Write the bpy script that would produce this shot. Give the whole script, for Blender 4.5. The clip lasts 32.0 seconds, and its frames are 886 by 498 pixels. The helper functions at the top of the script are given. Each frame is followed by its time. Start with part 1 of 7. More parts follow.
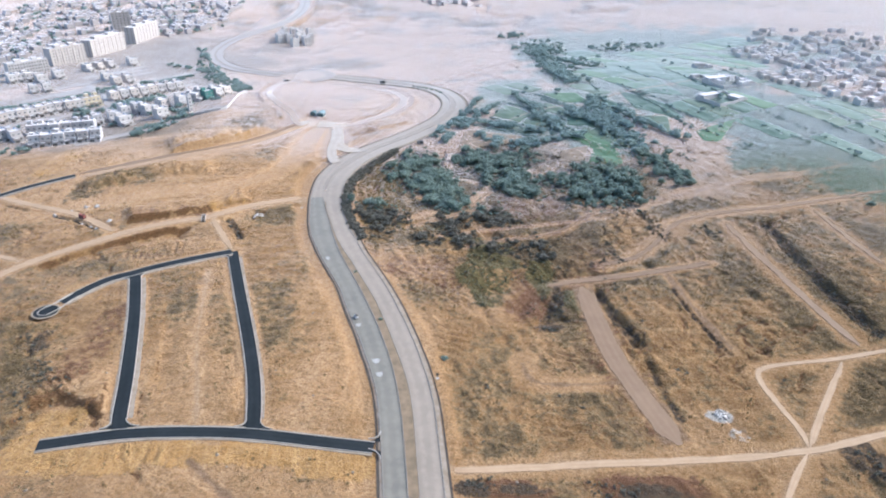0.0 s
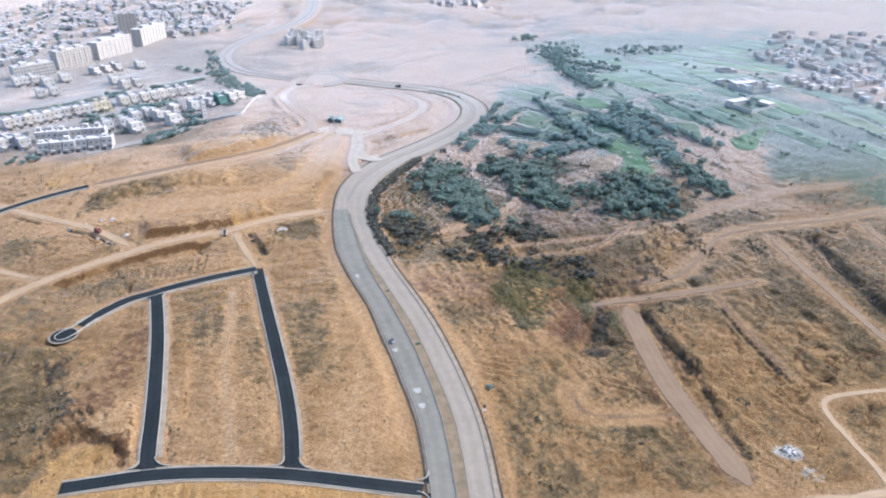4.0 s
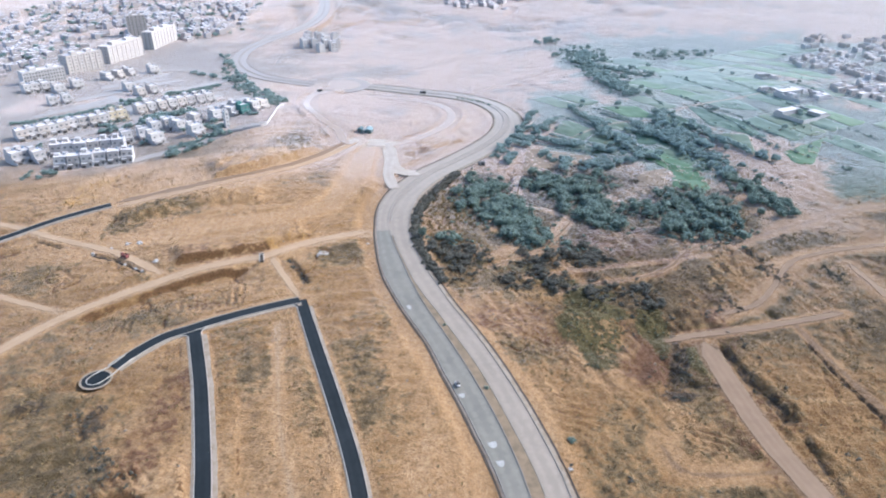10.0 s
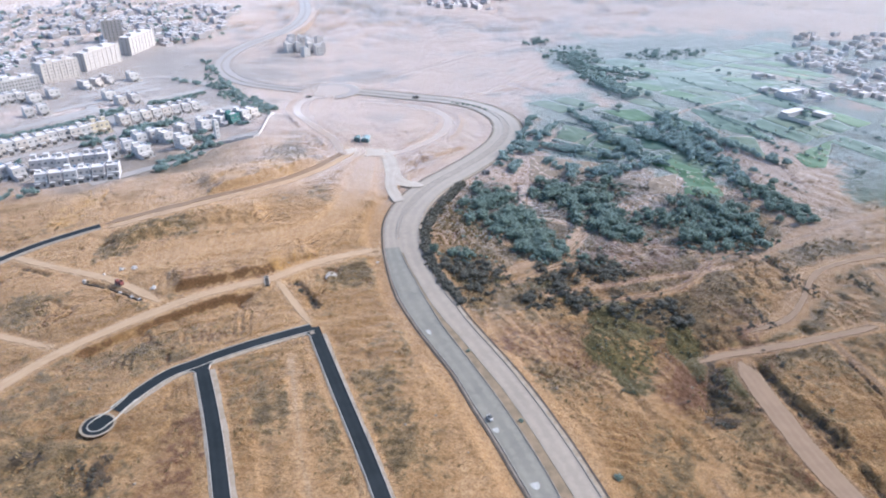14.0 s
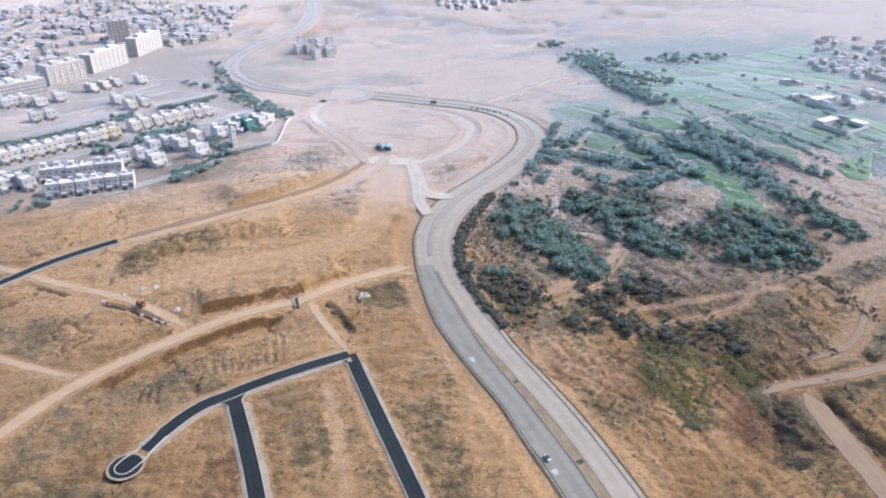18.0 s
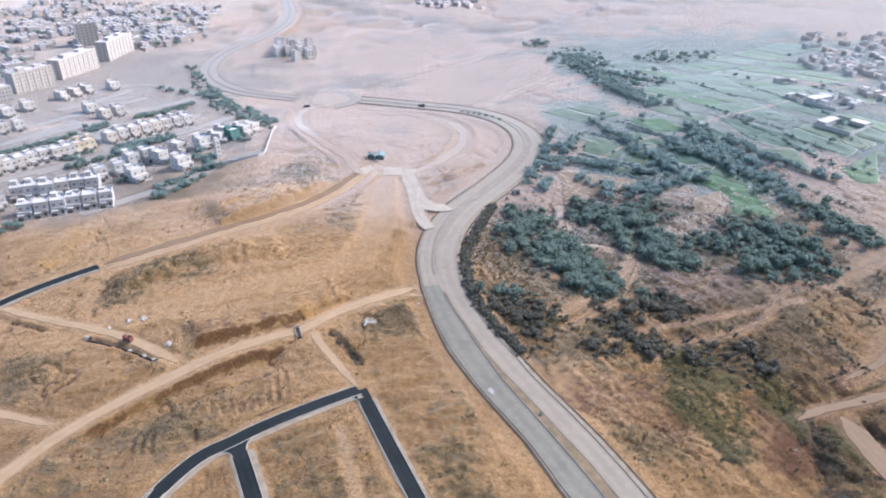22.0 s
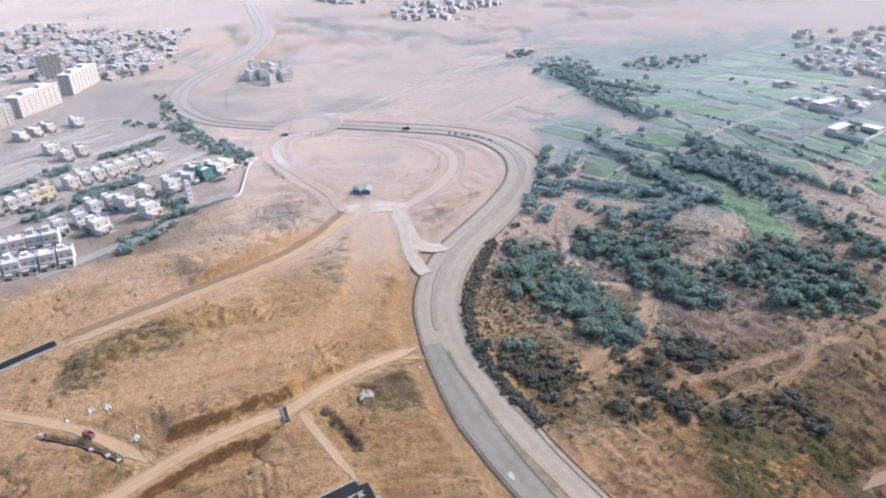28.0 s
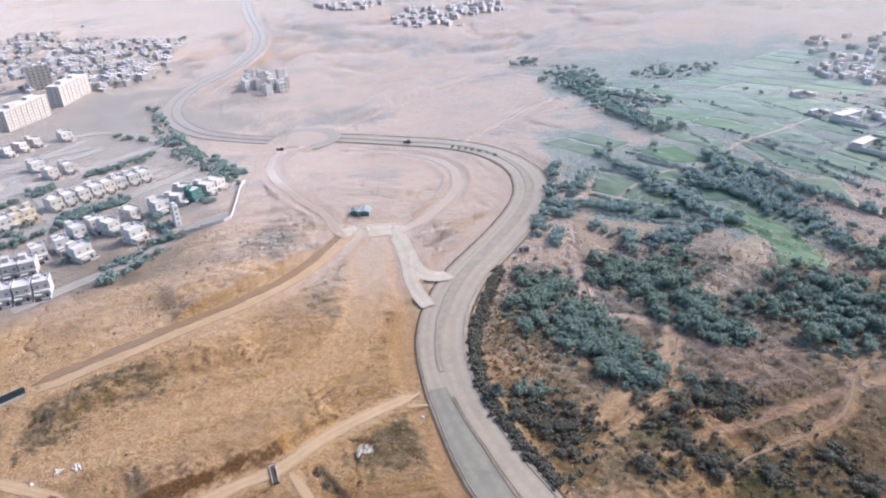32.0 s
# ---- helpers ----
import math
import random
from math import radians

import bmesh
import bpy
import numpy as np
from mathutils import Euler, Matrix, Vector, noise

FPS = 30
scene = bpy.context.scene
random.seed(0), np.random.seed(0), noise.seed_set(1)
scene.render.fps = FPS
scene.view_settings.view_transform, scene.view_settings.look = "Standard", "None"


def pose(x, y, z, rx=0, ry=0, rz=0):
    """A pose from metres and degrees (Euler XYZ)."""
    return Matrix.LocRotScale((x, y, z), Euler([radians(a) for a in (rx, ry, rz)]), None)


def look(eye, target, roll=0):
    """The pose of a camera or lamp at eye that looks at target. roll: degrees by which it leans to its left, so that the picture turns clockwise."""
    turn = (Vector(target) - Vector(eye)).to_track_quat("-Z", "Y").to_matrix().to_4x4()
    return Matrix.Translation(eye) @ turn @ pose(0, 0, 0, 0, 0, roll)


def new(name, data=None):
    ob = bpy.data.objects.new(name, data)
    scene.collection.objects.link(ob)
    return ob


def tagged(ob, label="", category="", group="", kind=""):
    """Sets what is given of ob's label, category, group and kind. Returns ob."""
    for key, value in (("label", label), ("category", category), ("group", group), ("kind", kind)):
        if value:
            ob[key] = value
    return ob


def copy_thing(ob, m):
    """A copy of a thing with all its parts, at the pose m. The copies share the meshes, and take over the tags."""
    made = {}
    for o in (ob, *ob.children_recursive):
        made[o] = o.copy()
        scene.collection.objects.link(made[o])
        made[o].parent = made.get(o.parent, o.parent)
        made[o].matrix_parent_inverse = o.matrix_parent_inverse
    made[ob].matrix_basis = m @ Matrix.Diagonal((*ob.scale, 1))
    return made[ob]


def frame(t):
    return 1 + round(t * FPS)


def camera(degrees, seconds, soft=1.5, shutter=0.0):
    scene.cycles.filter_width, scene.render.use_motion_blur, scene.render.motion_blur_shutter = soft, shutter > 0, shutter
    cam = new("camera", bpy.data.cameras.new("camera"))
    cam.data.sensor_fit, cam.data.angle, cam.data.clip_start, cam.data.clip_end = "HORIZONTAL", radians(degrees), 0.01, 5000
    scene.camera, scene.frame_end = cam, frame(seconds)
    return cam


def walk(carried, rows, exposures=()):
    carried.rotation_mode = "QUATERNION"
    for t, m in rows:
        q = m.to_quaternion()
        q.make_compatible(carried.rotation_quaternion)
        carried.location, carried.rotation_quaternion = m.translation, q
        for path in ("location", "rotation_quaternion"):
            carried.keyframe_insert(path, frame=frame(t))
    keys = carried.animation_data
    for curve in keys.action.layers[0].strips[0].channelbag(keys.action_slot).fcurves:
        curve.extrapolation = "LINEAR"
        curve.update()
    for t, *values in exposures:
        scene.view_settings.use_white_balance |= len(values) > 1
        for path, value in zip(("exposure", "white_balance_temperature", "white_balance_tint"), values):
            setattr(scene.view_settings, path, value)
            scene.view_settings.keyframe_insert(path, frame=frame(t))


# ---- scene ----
cam = camera(66.23, 32.0, soft=2.0)


def view(x, y, z, heading, tilt, lean):
    """A camera pose from its heading (to the left of +y), tilt and lean in degrees."""
    return pose(x, y, z) @ pose(0, 0, 0, 0, 0, heading) @ pose(0, 0, 0, 90 + tilt) @ pose(0, 0, 0, 0, 0, lean)


VIEWS = [  # seconds, eye, heading, tilt, lean
    (0, 0.00, 0.00, 164.00, -0.000, -28.001, 0.095),
    (0.5, -2.14, 2.28, 163.93, 0.002, -28.017, 0.099),
    (1, -4.25, 4.57, 163.87, -0.002, -28.007, 0.122),
    (1.5, -6.38, 6.89, 163.81, -0.005, -28.024, 0.111),
    (2, -8.62, 9.27, 163.77, -0.030, -28.025, 0.125),
    (2.5, -10.86, 11.63, 163.72, -0.054, -28.006, 0.137),
    (3, -13.13, 13.95, 163.66, -0.070, -28.005, 0.182),
    (3.5, -15.41, 16.33, 163.61, -0.093, -28.007, 0.192),
    (5.5, -24.36, 25.74, 163.45, -0.156, -28.007, 0.211),
    (6, -26.66, 28.16, 163.48, -0.157, -28.017, 0.178),
    (6.5, -28.93, 30.58, 163.50, -0.158, -28.034, 0.191),
    (7, -31.16, 32.99, 163.50, -0.175, -28.056, 0.195),
    (7.5, -33.37, 35.38, 163.50, -0.187, -28.072, 0.202),
    (8, -35.66, 37.89, 163.51, -0.203, -28.073, 0.247),
    (8.5, -37.94, 40.38, 163.50, -0.209, -28.110, 0.245),
    (9, -40.21, 42.88, 163.47, -0.236, -28.109, 0.262),
    (9.5, -42.48, 45.32, 163.41, -0.244, -28.110, 0.281),
    (10, -44.80, 47.82, 163.32, -0.270, -28.116, 0.289),
    (10.5, -47.06, 50.33, 163.22, -0.270, -28.121, 0.326),
    (11, -49.20, 52.73, 163.14, -0.269, -28.118, 0.287),
    (11.5, -51.25, 55.13, 163.09, -1.205, -28.115, -0.200),
    (12, -53.45, 57.57, 163.06, -1.714, -28.129, -0.256),
    (12.5, -55.72, 60.06, 163.07, -2.140, -28.142, -0.245),
    (13, -58.03, 62.56, 163.12, -2.318, -28.149, -0.126),
    (13.5, -60.26, 64.97, 163.20, -2.389, -28.173, -0.028),
    (14, -62.52, 67.45, 163.31, -2.430, -28.193, 0.072),
    (14.5, -64.75, 69.96, 163.43, -2.477, -28.205, 0.094),
    (16.5, -73.75, 79.98, 163.29, -2.620, -28.234, 0.240),
    (17, -75.96, 82.51, 163.23, -2.660, -28.248, 0.309),
    (17.5, -78.23, 85.13, 163.18, -2.665, -28.241, 0.321),
    (18, -80.54, 87.66, 163.14, -2.706, -28.260, 0.394),
    (18.5, -82.84, 90.16, 163.09, -2.721, -28.248, 0.403),
    (19, -85.05, 92.61, 163.03, -2.755, -28.259, 0.449),
    (19.5, -87.15, 95.30, 162.96, -2.770, -28.264, 0.401),
    (20, -88.97, 98.04, 162.92, -3.313, -28.346, 0.501),
    (20.5, -90.47, 100.74, 162.92, -3.880, -28.445, 0.532),
    (21, -91.73, 103.66, 163.03, -4.321, -28.508, 0.477),
    (21.5, -92.73, 106.69, 163.20, -4.693, -28.543, 0.384),
    (22, -93.51, 109.81, 163.41, -5.020, -28.564, 0.276),
    (22.5, -94.16, 113.07, 163.64, -5.315, -28.574, 0.113),
    (23, -94.65, 116.23, 163.85, -5.556, -28.597, -0.232),
    (23.5, -94.94, 119.32, 164.00, -5.747, -28.589, -0.519),
    (24, -95.16, 122.43, 164.11, -5.890, -28.586, -0.783),
    (24.5, -95.31, 125.68, 164.22, -6.023, -28.557, -1.028),
    (25, -95.33, 128.92, 164.32, -6.108, -28.515, -1.241),
    (25.5, -95.33, 132.21, 164.42, -6.177, -28.454, -1.409),
    (27.5, -95.18, 144.91, 164.94, -6.332, -28.191, -2.008),
    (28, -94.94, 148.18, 164.97, -6.313, -28.084, -2.106),
    (28.5, -94.68, 151.50, 164.99, -6.299, -28.003, -2.173),
    (29, -94.42, 154.82, 164.98, -6.279, -27.953, -2.228),
    (29.5, -94.12, 158.17, 164.96, -6.242, -27.932, -2.290),
    (30, -93.86, 161.50, 164.92, -6.246, -27.896, -2.302),
    (30.5, -93.62, 164.77, 164.87, -6.236, -27.882, -2.337),
    (31, -93.35, 168.11, 164.81, -6.228, -27.880, -2.363),
    (31.5, -93.03, 171.44, 164.73, -6.208, -27.863, -2.400),
    (32, -92.73, 174.74, 164.62, -6.189, -27.808, -2.410),
]
walk(cam, [(t, view(*row)) for t, *row in VIEWS], [(0, 1.19, 5420, 7), (7, 1.18, 5330, 7), (18, 1.13, 5440, 10), (32, 1.08, 5720, 10)])

# ---- daylight: a hazy winter sun from the side and a pale sky ----
SUN_HEIGHT, SUN_TURN = 40.0, 70.0  # degrees above the ground; clockwise from +y
toward = Vector((math.sin(radians(SUN_TURN)) * math.cos(radians(SUN_HEIGHT)), math.cos(radians(SUN_TURN)) * math.cos(radians(SUN_HEIGHT)), math.sin(radians(SUN_HEIGHT))))
world = bpy.data.worlds.new("sky")
scene.world = world
world.use_nodes = True
wn, wl = world.node_tree.nodes, world.node_tree.links
sky = wn.new("ShaderNodeTexSky")
sky.sky_type, sky.sun_disc = "NISHITA", False
sky.sun_elevation, sky.sun_rotation = radians(SUN_HEIGHT), radians(SUN_TURN)
sky.dust_density, sky.air_density, sky.ozone_density = 3.0, 1.2, 1.0
wn["Background"].inputs["Strength"].default_value = 0.15
wl.new(sky.outputs["Color"], wn["Background"].inputs["Color"])
lamp = bpy.data.lights.new("sun", "SUN")
lamp.energy, lamp.angle, lamp.color = 2.2, radians(6.0), (1.0, 0.91, 0.82)
sun = new("sun", lamp)
sun.matrix_world = look(toward * 900, (0, 0, 0))
# ---- plan: the land's broad swells and the lines of the roads, in metres ----
SWELLS = [(-240, 260, 90.0, 1.5), (-100, 220, 82.0, 6.0), (40, 260, 75.0, -3.5), (130, 180, 82.0, -3.1), (-180, 430, 82.0, 10.6), (-80, 480, 75.0, 1.2), (60, 440, 82.0, -4.7), (150, 360, 75.0, 0.4), (210, 560, 112.0, 9.4), (-230, 560, 98.0, 7.9), (-80, 690, 105.0, -4.9), (90, 640, 105.0, 2.5), (-200, 850, 142.0, -5.8), (-450, 880, 172.0, -3.9), (60, 950, 195.0, -9.0), (400, 500, 180.0, 12.2), (420, 900, 225.0, 10.4), (-480, 420, 172.0, 5.5), (-165, 558, 41.0, 8.5), (-240, 500, 52.0, -6.4)]
BASE = -5.1
MAIN = [(-4.0, -260.0), (-4.5, 0.0), (-5.5, 105.0), (-7.2, 130.0), (-10.0, 155.6), (-13.7, 197.1), (-19.1, 220.3), (-27.9, 247.8), (-39.8, 278.3), (-52.6, 304.3), (-62.3, 333.6), (-71.1, 370.4), (-73.2, 390.6), (-72.6, 405.7), (-69.3, 422.4), (-62.6, 441.1), (-52.0, 462.3), (-40.6, 478.5), (-28.0, 497.3), (-16.2, 515.3), (-5.5, 533.1), (3.4, 552.5), (8.1, 573.3), (8.5, 597.3), (4.3, 617.7), (-3.6, 641.0), (-18.0, 664.0), (-38.2, 683.6), (-65.0, 699.2), (-96.7, 717.0), (-117.5, 725.0)]
MAIN2 = [(-172.0, 728.0), (-191.0, 735.6), (-208.2, 743.1), (-226.1, 752.6), (-243.7, 770.7), (-264.1, 802.8), (-276.1, 834.3), (-280.7, 865.4), (-280.7, 896.8), (-274.7, 930.7), (-263.5, 963.1), (-249.6, 994.4), (-234.8, 1030.4), (-225.5, 1079.8), (-224.1, 1141.5), (-234.9, 1222.2), (-257.4, 1325.2), (-282.1, 1459.9), (-300.0, 1600.0), (-310.0, 1900.0)]
ROUND = [(-176.0, 729.0), (-142.7, 754.0), (-114.0, 722.7), (-139.9, 700.6), (-146.0, 728.3)]
B_TOP = [(-168.8, 254.2), (-163.8, 264.0), (-156.1, 274.5), (-147.9, 278.9), (-142.1, 283.5), (-124.9, 293.6), (-106.9, 302.8)]
B_LEFT = [(-146.3, 279.8), (-133.1, 246.4), (-124.2, 219.6), (-117.2, 197.5), (-112.8, 180.9), (-109.9, 174.7)]
B_RIGHT = [(-106.4, 302.9), (-93.9, 267.7), (-81.6, 234.0), (-73.1, 209.6), (-68.1, 191.5), (-65.1, 175.8)]
B_LOW = [(-134.8, 168.3), (-120.2, 171.3), (-108.0, 173.9), (-87.4, 175.2), (-65.4, 175.3), (-42.9, 172.9), (-23.4, 171.2)]
B_FAR = [(-282.5, 348.8), (-269.6, 356.4), (-254.8, 373.3), (-238.9, 384.8), (-227.3, 392.0)]
CUL = [(-172.2, 247.3), (-177.5, 247.4), (-168.1, 250.5)]
D_MAIN = [(-82.3, 372.6), (-97.7, 364.3), (-118.7, 351.2), (-130.3, 339.5), (-147.7, 333.0), (-163.5, 323.3), (-175.8, 313.6), (-189.1, 302.4), (-203.2, 289.9), (-212.9, 276.3), (-218.7, 266.2), (-227.2, 251.1)]
D_LINK = [(-127.5, 339.2), (-117.2, 321.9), (-107.6, 304.2)]
D_STONE = [(-174.8, 321.7), (-185.8, 329.9), (-205.5, 341.9), (-217.3, 346.5), (-232.7, 352.2), (-255.5, 363.0), (-268.3, 370.1), (-294.7, 378.8)]
D_LEFT = [(-206.9, 291.6), (-224.1, 297.6), (-240.4, 304.6), (-259.6, 311.2)]
D_HILL = [(-104.0, 508.5), (-108.9, 497.2), (-117.7, 477.7), (-127.9, 460.5), (-137.4, 448.9), (-152.9, 432.6), (-171.9, 420.3), (-189.4, 409.0), (-207.8, 398.7), (-223.0, 389.1)]
D_LOOP = [(-102.5, 508.0), (-108.9, 500.6), (-113.6, 506.7), (-117.2, 520.3), (-121.5, 532.2), (-137.5, 550.4), (-155.9, 596.8), (-166.4, 661.4), (-160.8, 693.7), (-142.6, 701.1)]
D_ARC = [(-86.0, 504.0), (-77.4, 511.3), (-61.1, 531.4), (-43.8, 561.2), (-35.0, 591.9), (-35.7, 619.7), (-45.0, 642.8), (-62.1, 662.7), (-89.4, 679.2), (-115.6, 689.0)]
C_HUT = [(-85.2, 511.0), (-80.4, 498.0), (-78.1, 482.4), (-77.2, 471.0), (-74.7, 462.8), (-69.2, 457.6), (-63.3, 457.0), (-59.6, 459.4)]
C_YARD = [(-113.5, 506.2), (-100.5, 508.0), (-88.2, 511.4), (-75.6, 514.7)]
C_FORK = [(-78.1, 476.0), (-78.8, 460.0), (-77.5, 446.5), (-74.6, 436.0), (-72.2, 430.6)]
D_SOUTH = [(-1.5, 162.2), (1.2, 162.4), (21.9, 164.8), (50.8, 168.2), (89.9, 170.8), (126.5, 174.7), (142.1, 178.5), (157.9, 182.8), (187.8, 188.3)]
D_SOUTH2 = [(126.5, 174.7), (115.8, 161.9), (107.7, 150.2)]
D_EAST1 = [(202.3, 231.9), (184.3, 229.8), (164.0, 225.3), (142.4, 223.4), (130.1, 221.4), (125.1, 217.3), (126.9, 197.9), (129.4, 182.9), (127.1, 175.2)]
D_EAST2 = [(163.1, 223.5), (147.6, 203.7), (135.4, 187.1), (127.9, 176.0)]
D_RED = [(67.7, 284.7), (69.7, 249.4), (71.5, 227.3), (75.5, 209.3), (79.0, 193.4), (83.3, 178.1)]
D_CUT = [(51.0, 284.6), (63.7, 289.3), (82.7, 292.1), (110.7, 297.7), (136.5, 302.9)]
D_CUT2 = [(111.6, 296.7), (116.2, 261.4), (122.4, 233.0)]
D_PLOT = [(32.3, 224.2), (34.5, 210.8), (47.5, 210.0), (72.8, 213.0)]
D_TRAIL = [(80.9, 304.0), (105.3, 312.6), (127.7, 343.7), (139.5, 351.4), (162.8, 356.9), (187.8, 358.6), (217.5, 364.2), (265.4, 375.6)]
D_TRAIL2 = [(112.6, 367.0), (139.6, 380.1), (162.2, 386.9), (182.6, 396.0), (219.2, 399.8), (261.1, 413.2)]
D_FAR1 = [(158.9, 343.5), (162.7, 309.3), (167.3, 280.0), (175.0, 233.3)]
D_FAR2 = [(212.1, 353.8), (215.6, 322.7), (220.1, 294.3)]
D_N1 = [(-18.7, 677.6), (3.4, 700.0), (27.1, 723.3), (77.2, 772.2)]
D_N2 = [(-116.4, 747.9), (-96.3, 778.7), (-63.2, 814.0), (-0.3, 872.8), (72.6, 933.6)]
D_N3 = [(-193.7, 756.4), (-182.0, 780.3), (-169.0, 804.3), (-158.8, 821.6)]
D_FIELD = [(36.1, 518.5), (55.7, 535.4), (71.4, 548.8), (93.9, 559.1), (124.8, 554.1), (137.5, 568.3), (149.0, 579.4), (197.4, 594.4), (236.9, 616.5)]
D_TERR = [(-222.0, 340.5), (-212.3, 345.4), (-193.6, 355.1), (-172.6, 364.7), (-150.0, 371.2), (-126.4, 383.0), (-106.7, 398.8), (-100.6, 432.0), (-97.1, 468.7), (-96.0, 495.0)]
D_STRIP = [(-112.9, 284.6), (-106.7, 254.6), (-98.7, 220.1), (-90.1, 195.5), (-85.2, 177.5)]
D_RUT1 = [(-217.8, 343.1), (-222.2, 360.6), (-224.9, 376.8), (-225.4, 387.2)]
D_RUT2 = [(-83.6, 163.5), (-73.7, 155.0), (-63.5, 146.6)]
D_RUT3 = [(33.9, 224.3), (35.7, 209.9), (59.8, 213.9), (76.3, 216.8)]
D_RUT4 = [(-2.3, 335.4), (14.8, 341.4), (34.0, 345.8), (56.5, 351.0), (76.8, 354.8), (94.0, 357.5)]
D_RUT5 = [(-19.6, 354.0), (-3.7, 368.1), (14.7, 379.7), (24.8, 397.6)]
D_RUT6 = [(5.7, 463.1), (1.7, 436.9), (2.1, 417.9), (19.5, 415.5), (29.7, 403.0)]
SCRUB_1 = [(-184, 228, 31, 33, 0.9), (-154, 204, 23, 20, 0.8), (-192, 249, 20, 19, 0.8), (-78, 283, 14, 48, 0.8), (-100, 330, 11, 20, 0.55), (-122, 268, 14, 19, 0.65), (-132, 306, 12, 9, 0.8), (-211, 315, 33, 17, 0.6), (-168, 280, 16, 15, 0.45), (-170, 399, 33, 9, 0.7), (-185, 384, 18, 9, 0.6), (-212, 374, 11, 19, 0.7), (-107, 432, 15, 9, 0.5), (-147, 494, 12, 15, 0.8), (-93, 344, 12, 11, 0.6), (-46, 409, 12, 38, 0.35), (17, 411, 78, 62, 0.8), (35, 318, 30, 24, 0.75)]
SCRUB_2 = [(10, 276, 13, 29, 0.55), (57, 267, 15, 15, 0.9), (98, 354, 41, 28, 0.55), (119, 266, 46, 71, 0.5), (58, 216, 24, 17, 0.55), (47, 204, 34, 25, 0.4), (190, 319, 68, 75, 0.5), (139, 257, 42, 33, 0.45), (150, 212, 40, 42, 0.75), (60, 268, 13, 15, 0.8), (6, 345, 54, 36, 0.45), (57, 332, 28, 33, 0.5), (-90, 259, 9, 31, 0.6), (-113, 252, 13, 21, 0.45), (-63, 293, 11, 35, 0.55), (-161, 220, 18, 31, 0.7), (13, 177, 10, 18, 0.4), (80, 205, 77, 64, 0.34)]
SCRUB_3 = [(72, 274, 85, 116, 0.45), (34, 380, 81, 111, 0.55), (-153, 193, 15, 36, 0.75), (22, 325, 55, 28, 0.85), (-26, 341, 27, 21, 0.7), (20, 416, 60, 53, 0.9), (25, 396, 66, 54, 0.9), (-106, 795, 48, 27, 0.8), (-137, 793, 65, 27, 0.8), (-87, 621, 14, 22, 0.3), (-199, 1196, 52, 115, 0.7), (14, 891, 43, 21, 0.6), (21, 694, 23, 12, 0.6), (-58, 895, 37, 26, 0.5), (125, 891, 45, 40, 0.7), (-91, 1007, 42, 41, 0.5), (-25, 1062, 45, 70, 0.7), (65, 1031, 30, 82, 0.8)]
SCRUB_4 = [(-211, 376, 10, 8, 0.9), (-228, 356, 10, 8, 0.8), (-108, 423, 8, 6, 0.8), (-180, 392, 28, 9, 0.8), (-330, 840, 42, 62, 0.7), (-151, 1183, 68, 101, 0.5), (154, 1040, 61, 81, 0.6), (59, 268, 8, 15, 1.0), (17, 275, 16, 29, 0.6), (-63, 327, 12, 33, 0.6), (30, 331, 44, 23, 1.0), (-13, 324, 32, 11, 0.9), (63, 320, 43, 54, 0.9), (115, 372, 31, 40, 0.8), (120, 303, 34, 35, 0.8), (-182, 226, 24, 22, 1.0)]
SCRUB = SCRUB_1 + SCRUB_2 + SCRUB_3 + SCRUB_4
GREEN = [(83, 553, 49, 58, 0.9), (63, 620, 29, 53, 0.8), (235, 484, 107, 85, 0.9), (203, 618, 106, 109, 0.8), (123, 546, 53, 62, 0.7), (126, 786, 47, 114, 0.8), (250, 405, 46, 53, 0.7), (84, 537, 51, 48, 0.85), (322, 767, 141, 113, 0.8), (200, 634, 104, 104, 0.95), (246, 814, 154, 139, 0.9), (169, 502, 45, 64, 0.6)]
GREY = [(-302, 562, 115, 102, 0.9), (-385, 775, 191, 187, 0.9), (-248, 653, 36, 64, 0.5), (-312, 784, 43, 70, 0.7), (-106, 785, 32, 28, 0.6)]
PALE_1 = [(-42, 582, 35, 54, 0.8), (-51, 204, 13, 24, 0.9), (-104, 228, 13, 30, 0.6), (-150, 395, 60, 24, 0.5), (-40, 540, 20, 33, 0.6), (-20, 294, 15, 32, 0.6), (45, 505, 30, 17, 0.9), (-89, 193, 16, 26, 0.7), (-47, 196, 13, 27, 0.8), (-77, 153, 59, 14, 0.7), (194, 448, 26, 42, 0.6), (-174, 385, 81, 28, 0.55), (-150, 349, 53, 18, 0.7), (-220, 429, 43, 25, 0.5), (-131, 313, 27, 11, 0.45), (-194, 384, 88, 53, 0.7), (-151, 349, 49, 27, 0.6), (-245, 425, 51, 39, 0.6)]
PALE_2 = [(-238, 452, 40, 14, 1.0), (-205, 472, 28, 14, 0.9), (-262, 432, 30, 18, 1.0), (-221, 326, 30, 18, 0.4), (-176, 422, 41, 20, 1.0), (-215, 414, 40, 21, 1.0), (-159, 448, 25, 23, 0.9), (-45, 218, 13, 35, 0.6), (-52, 188, 12, 11, 0.9), (-126, 192, 22, 21, 0.8), (-146, 212, 13, 21, 0.5), (50, 225, 17, 24, 0.4), (-12, 218, 12, 36, 0.5), (22, 276, 15, 26, 0.5), (95, 186, 14, 11, 0.5), (-74, 246, 30, 52, 0.3), (-57, 237, 17, 53, 0.4), (-203, 495, 35, 30, 1.0), (-170, 510, 22, 20, 0.9), (-192, 461, 35, 19, 0.7)]
PALE = PALE_1 + PALE_2
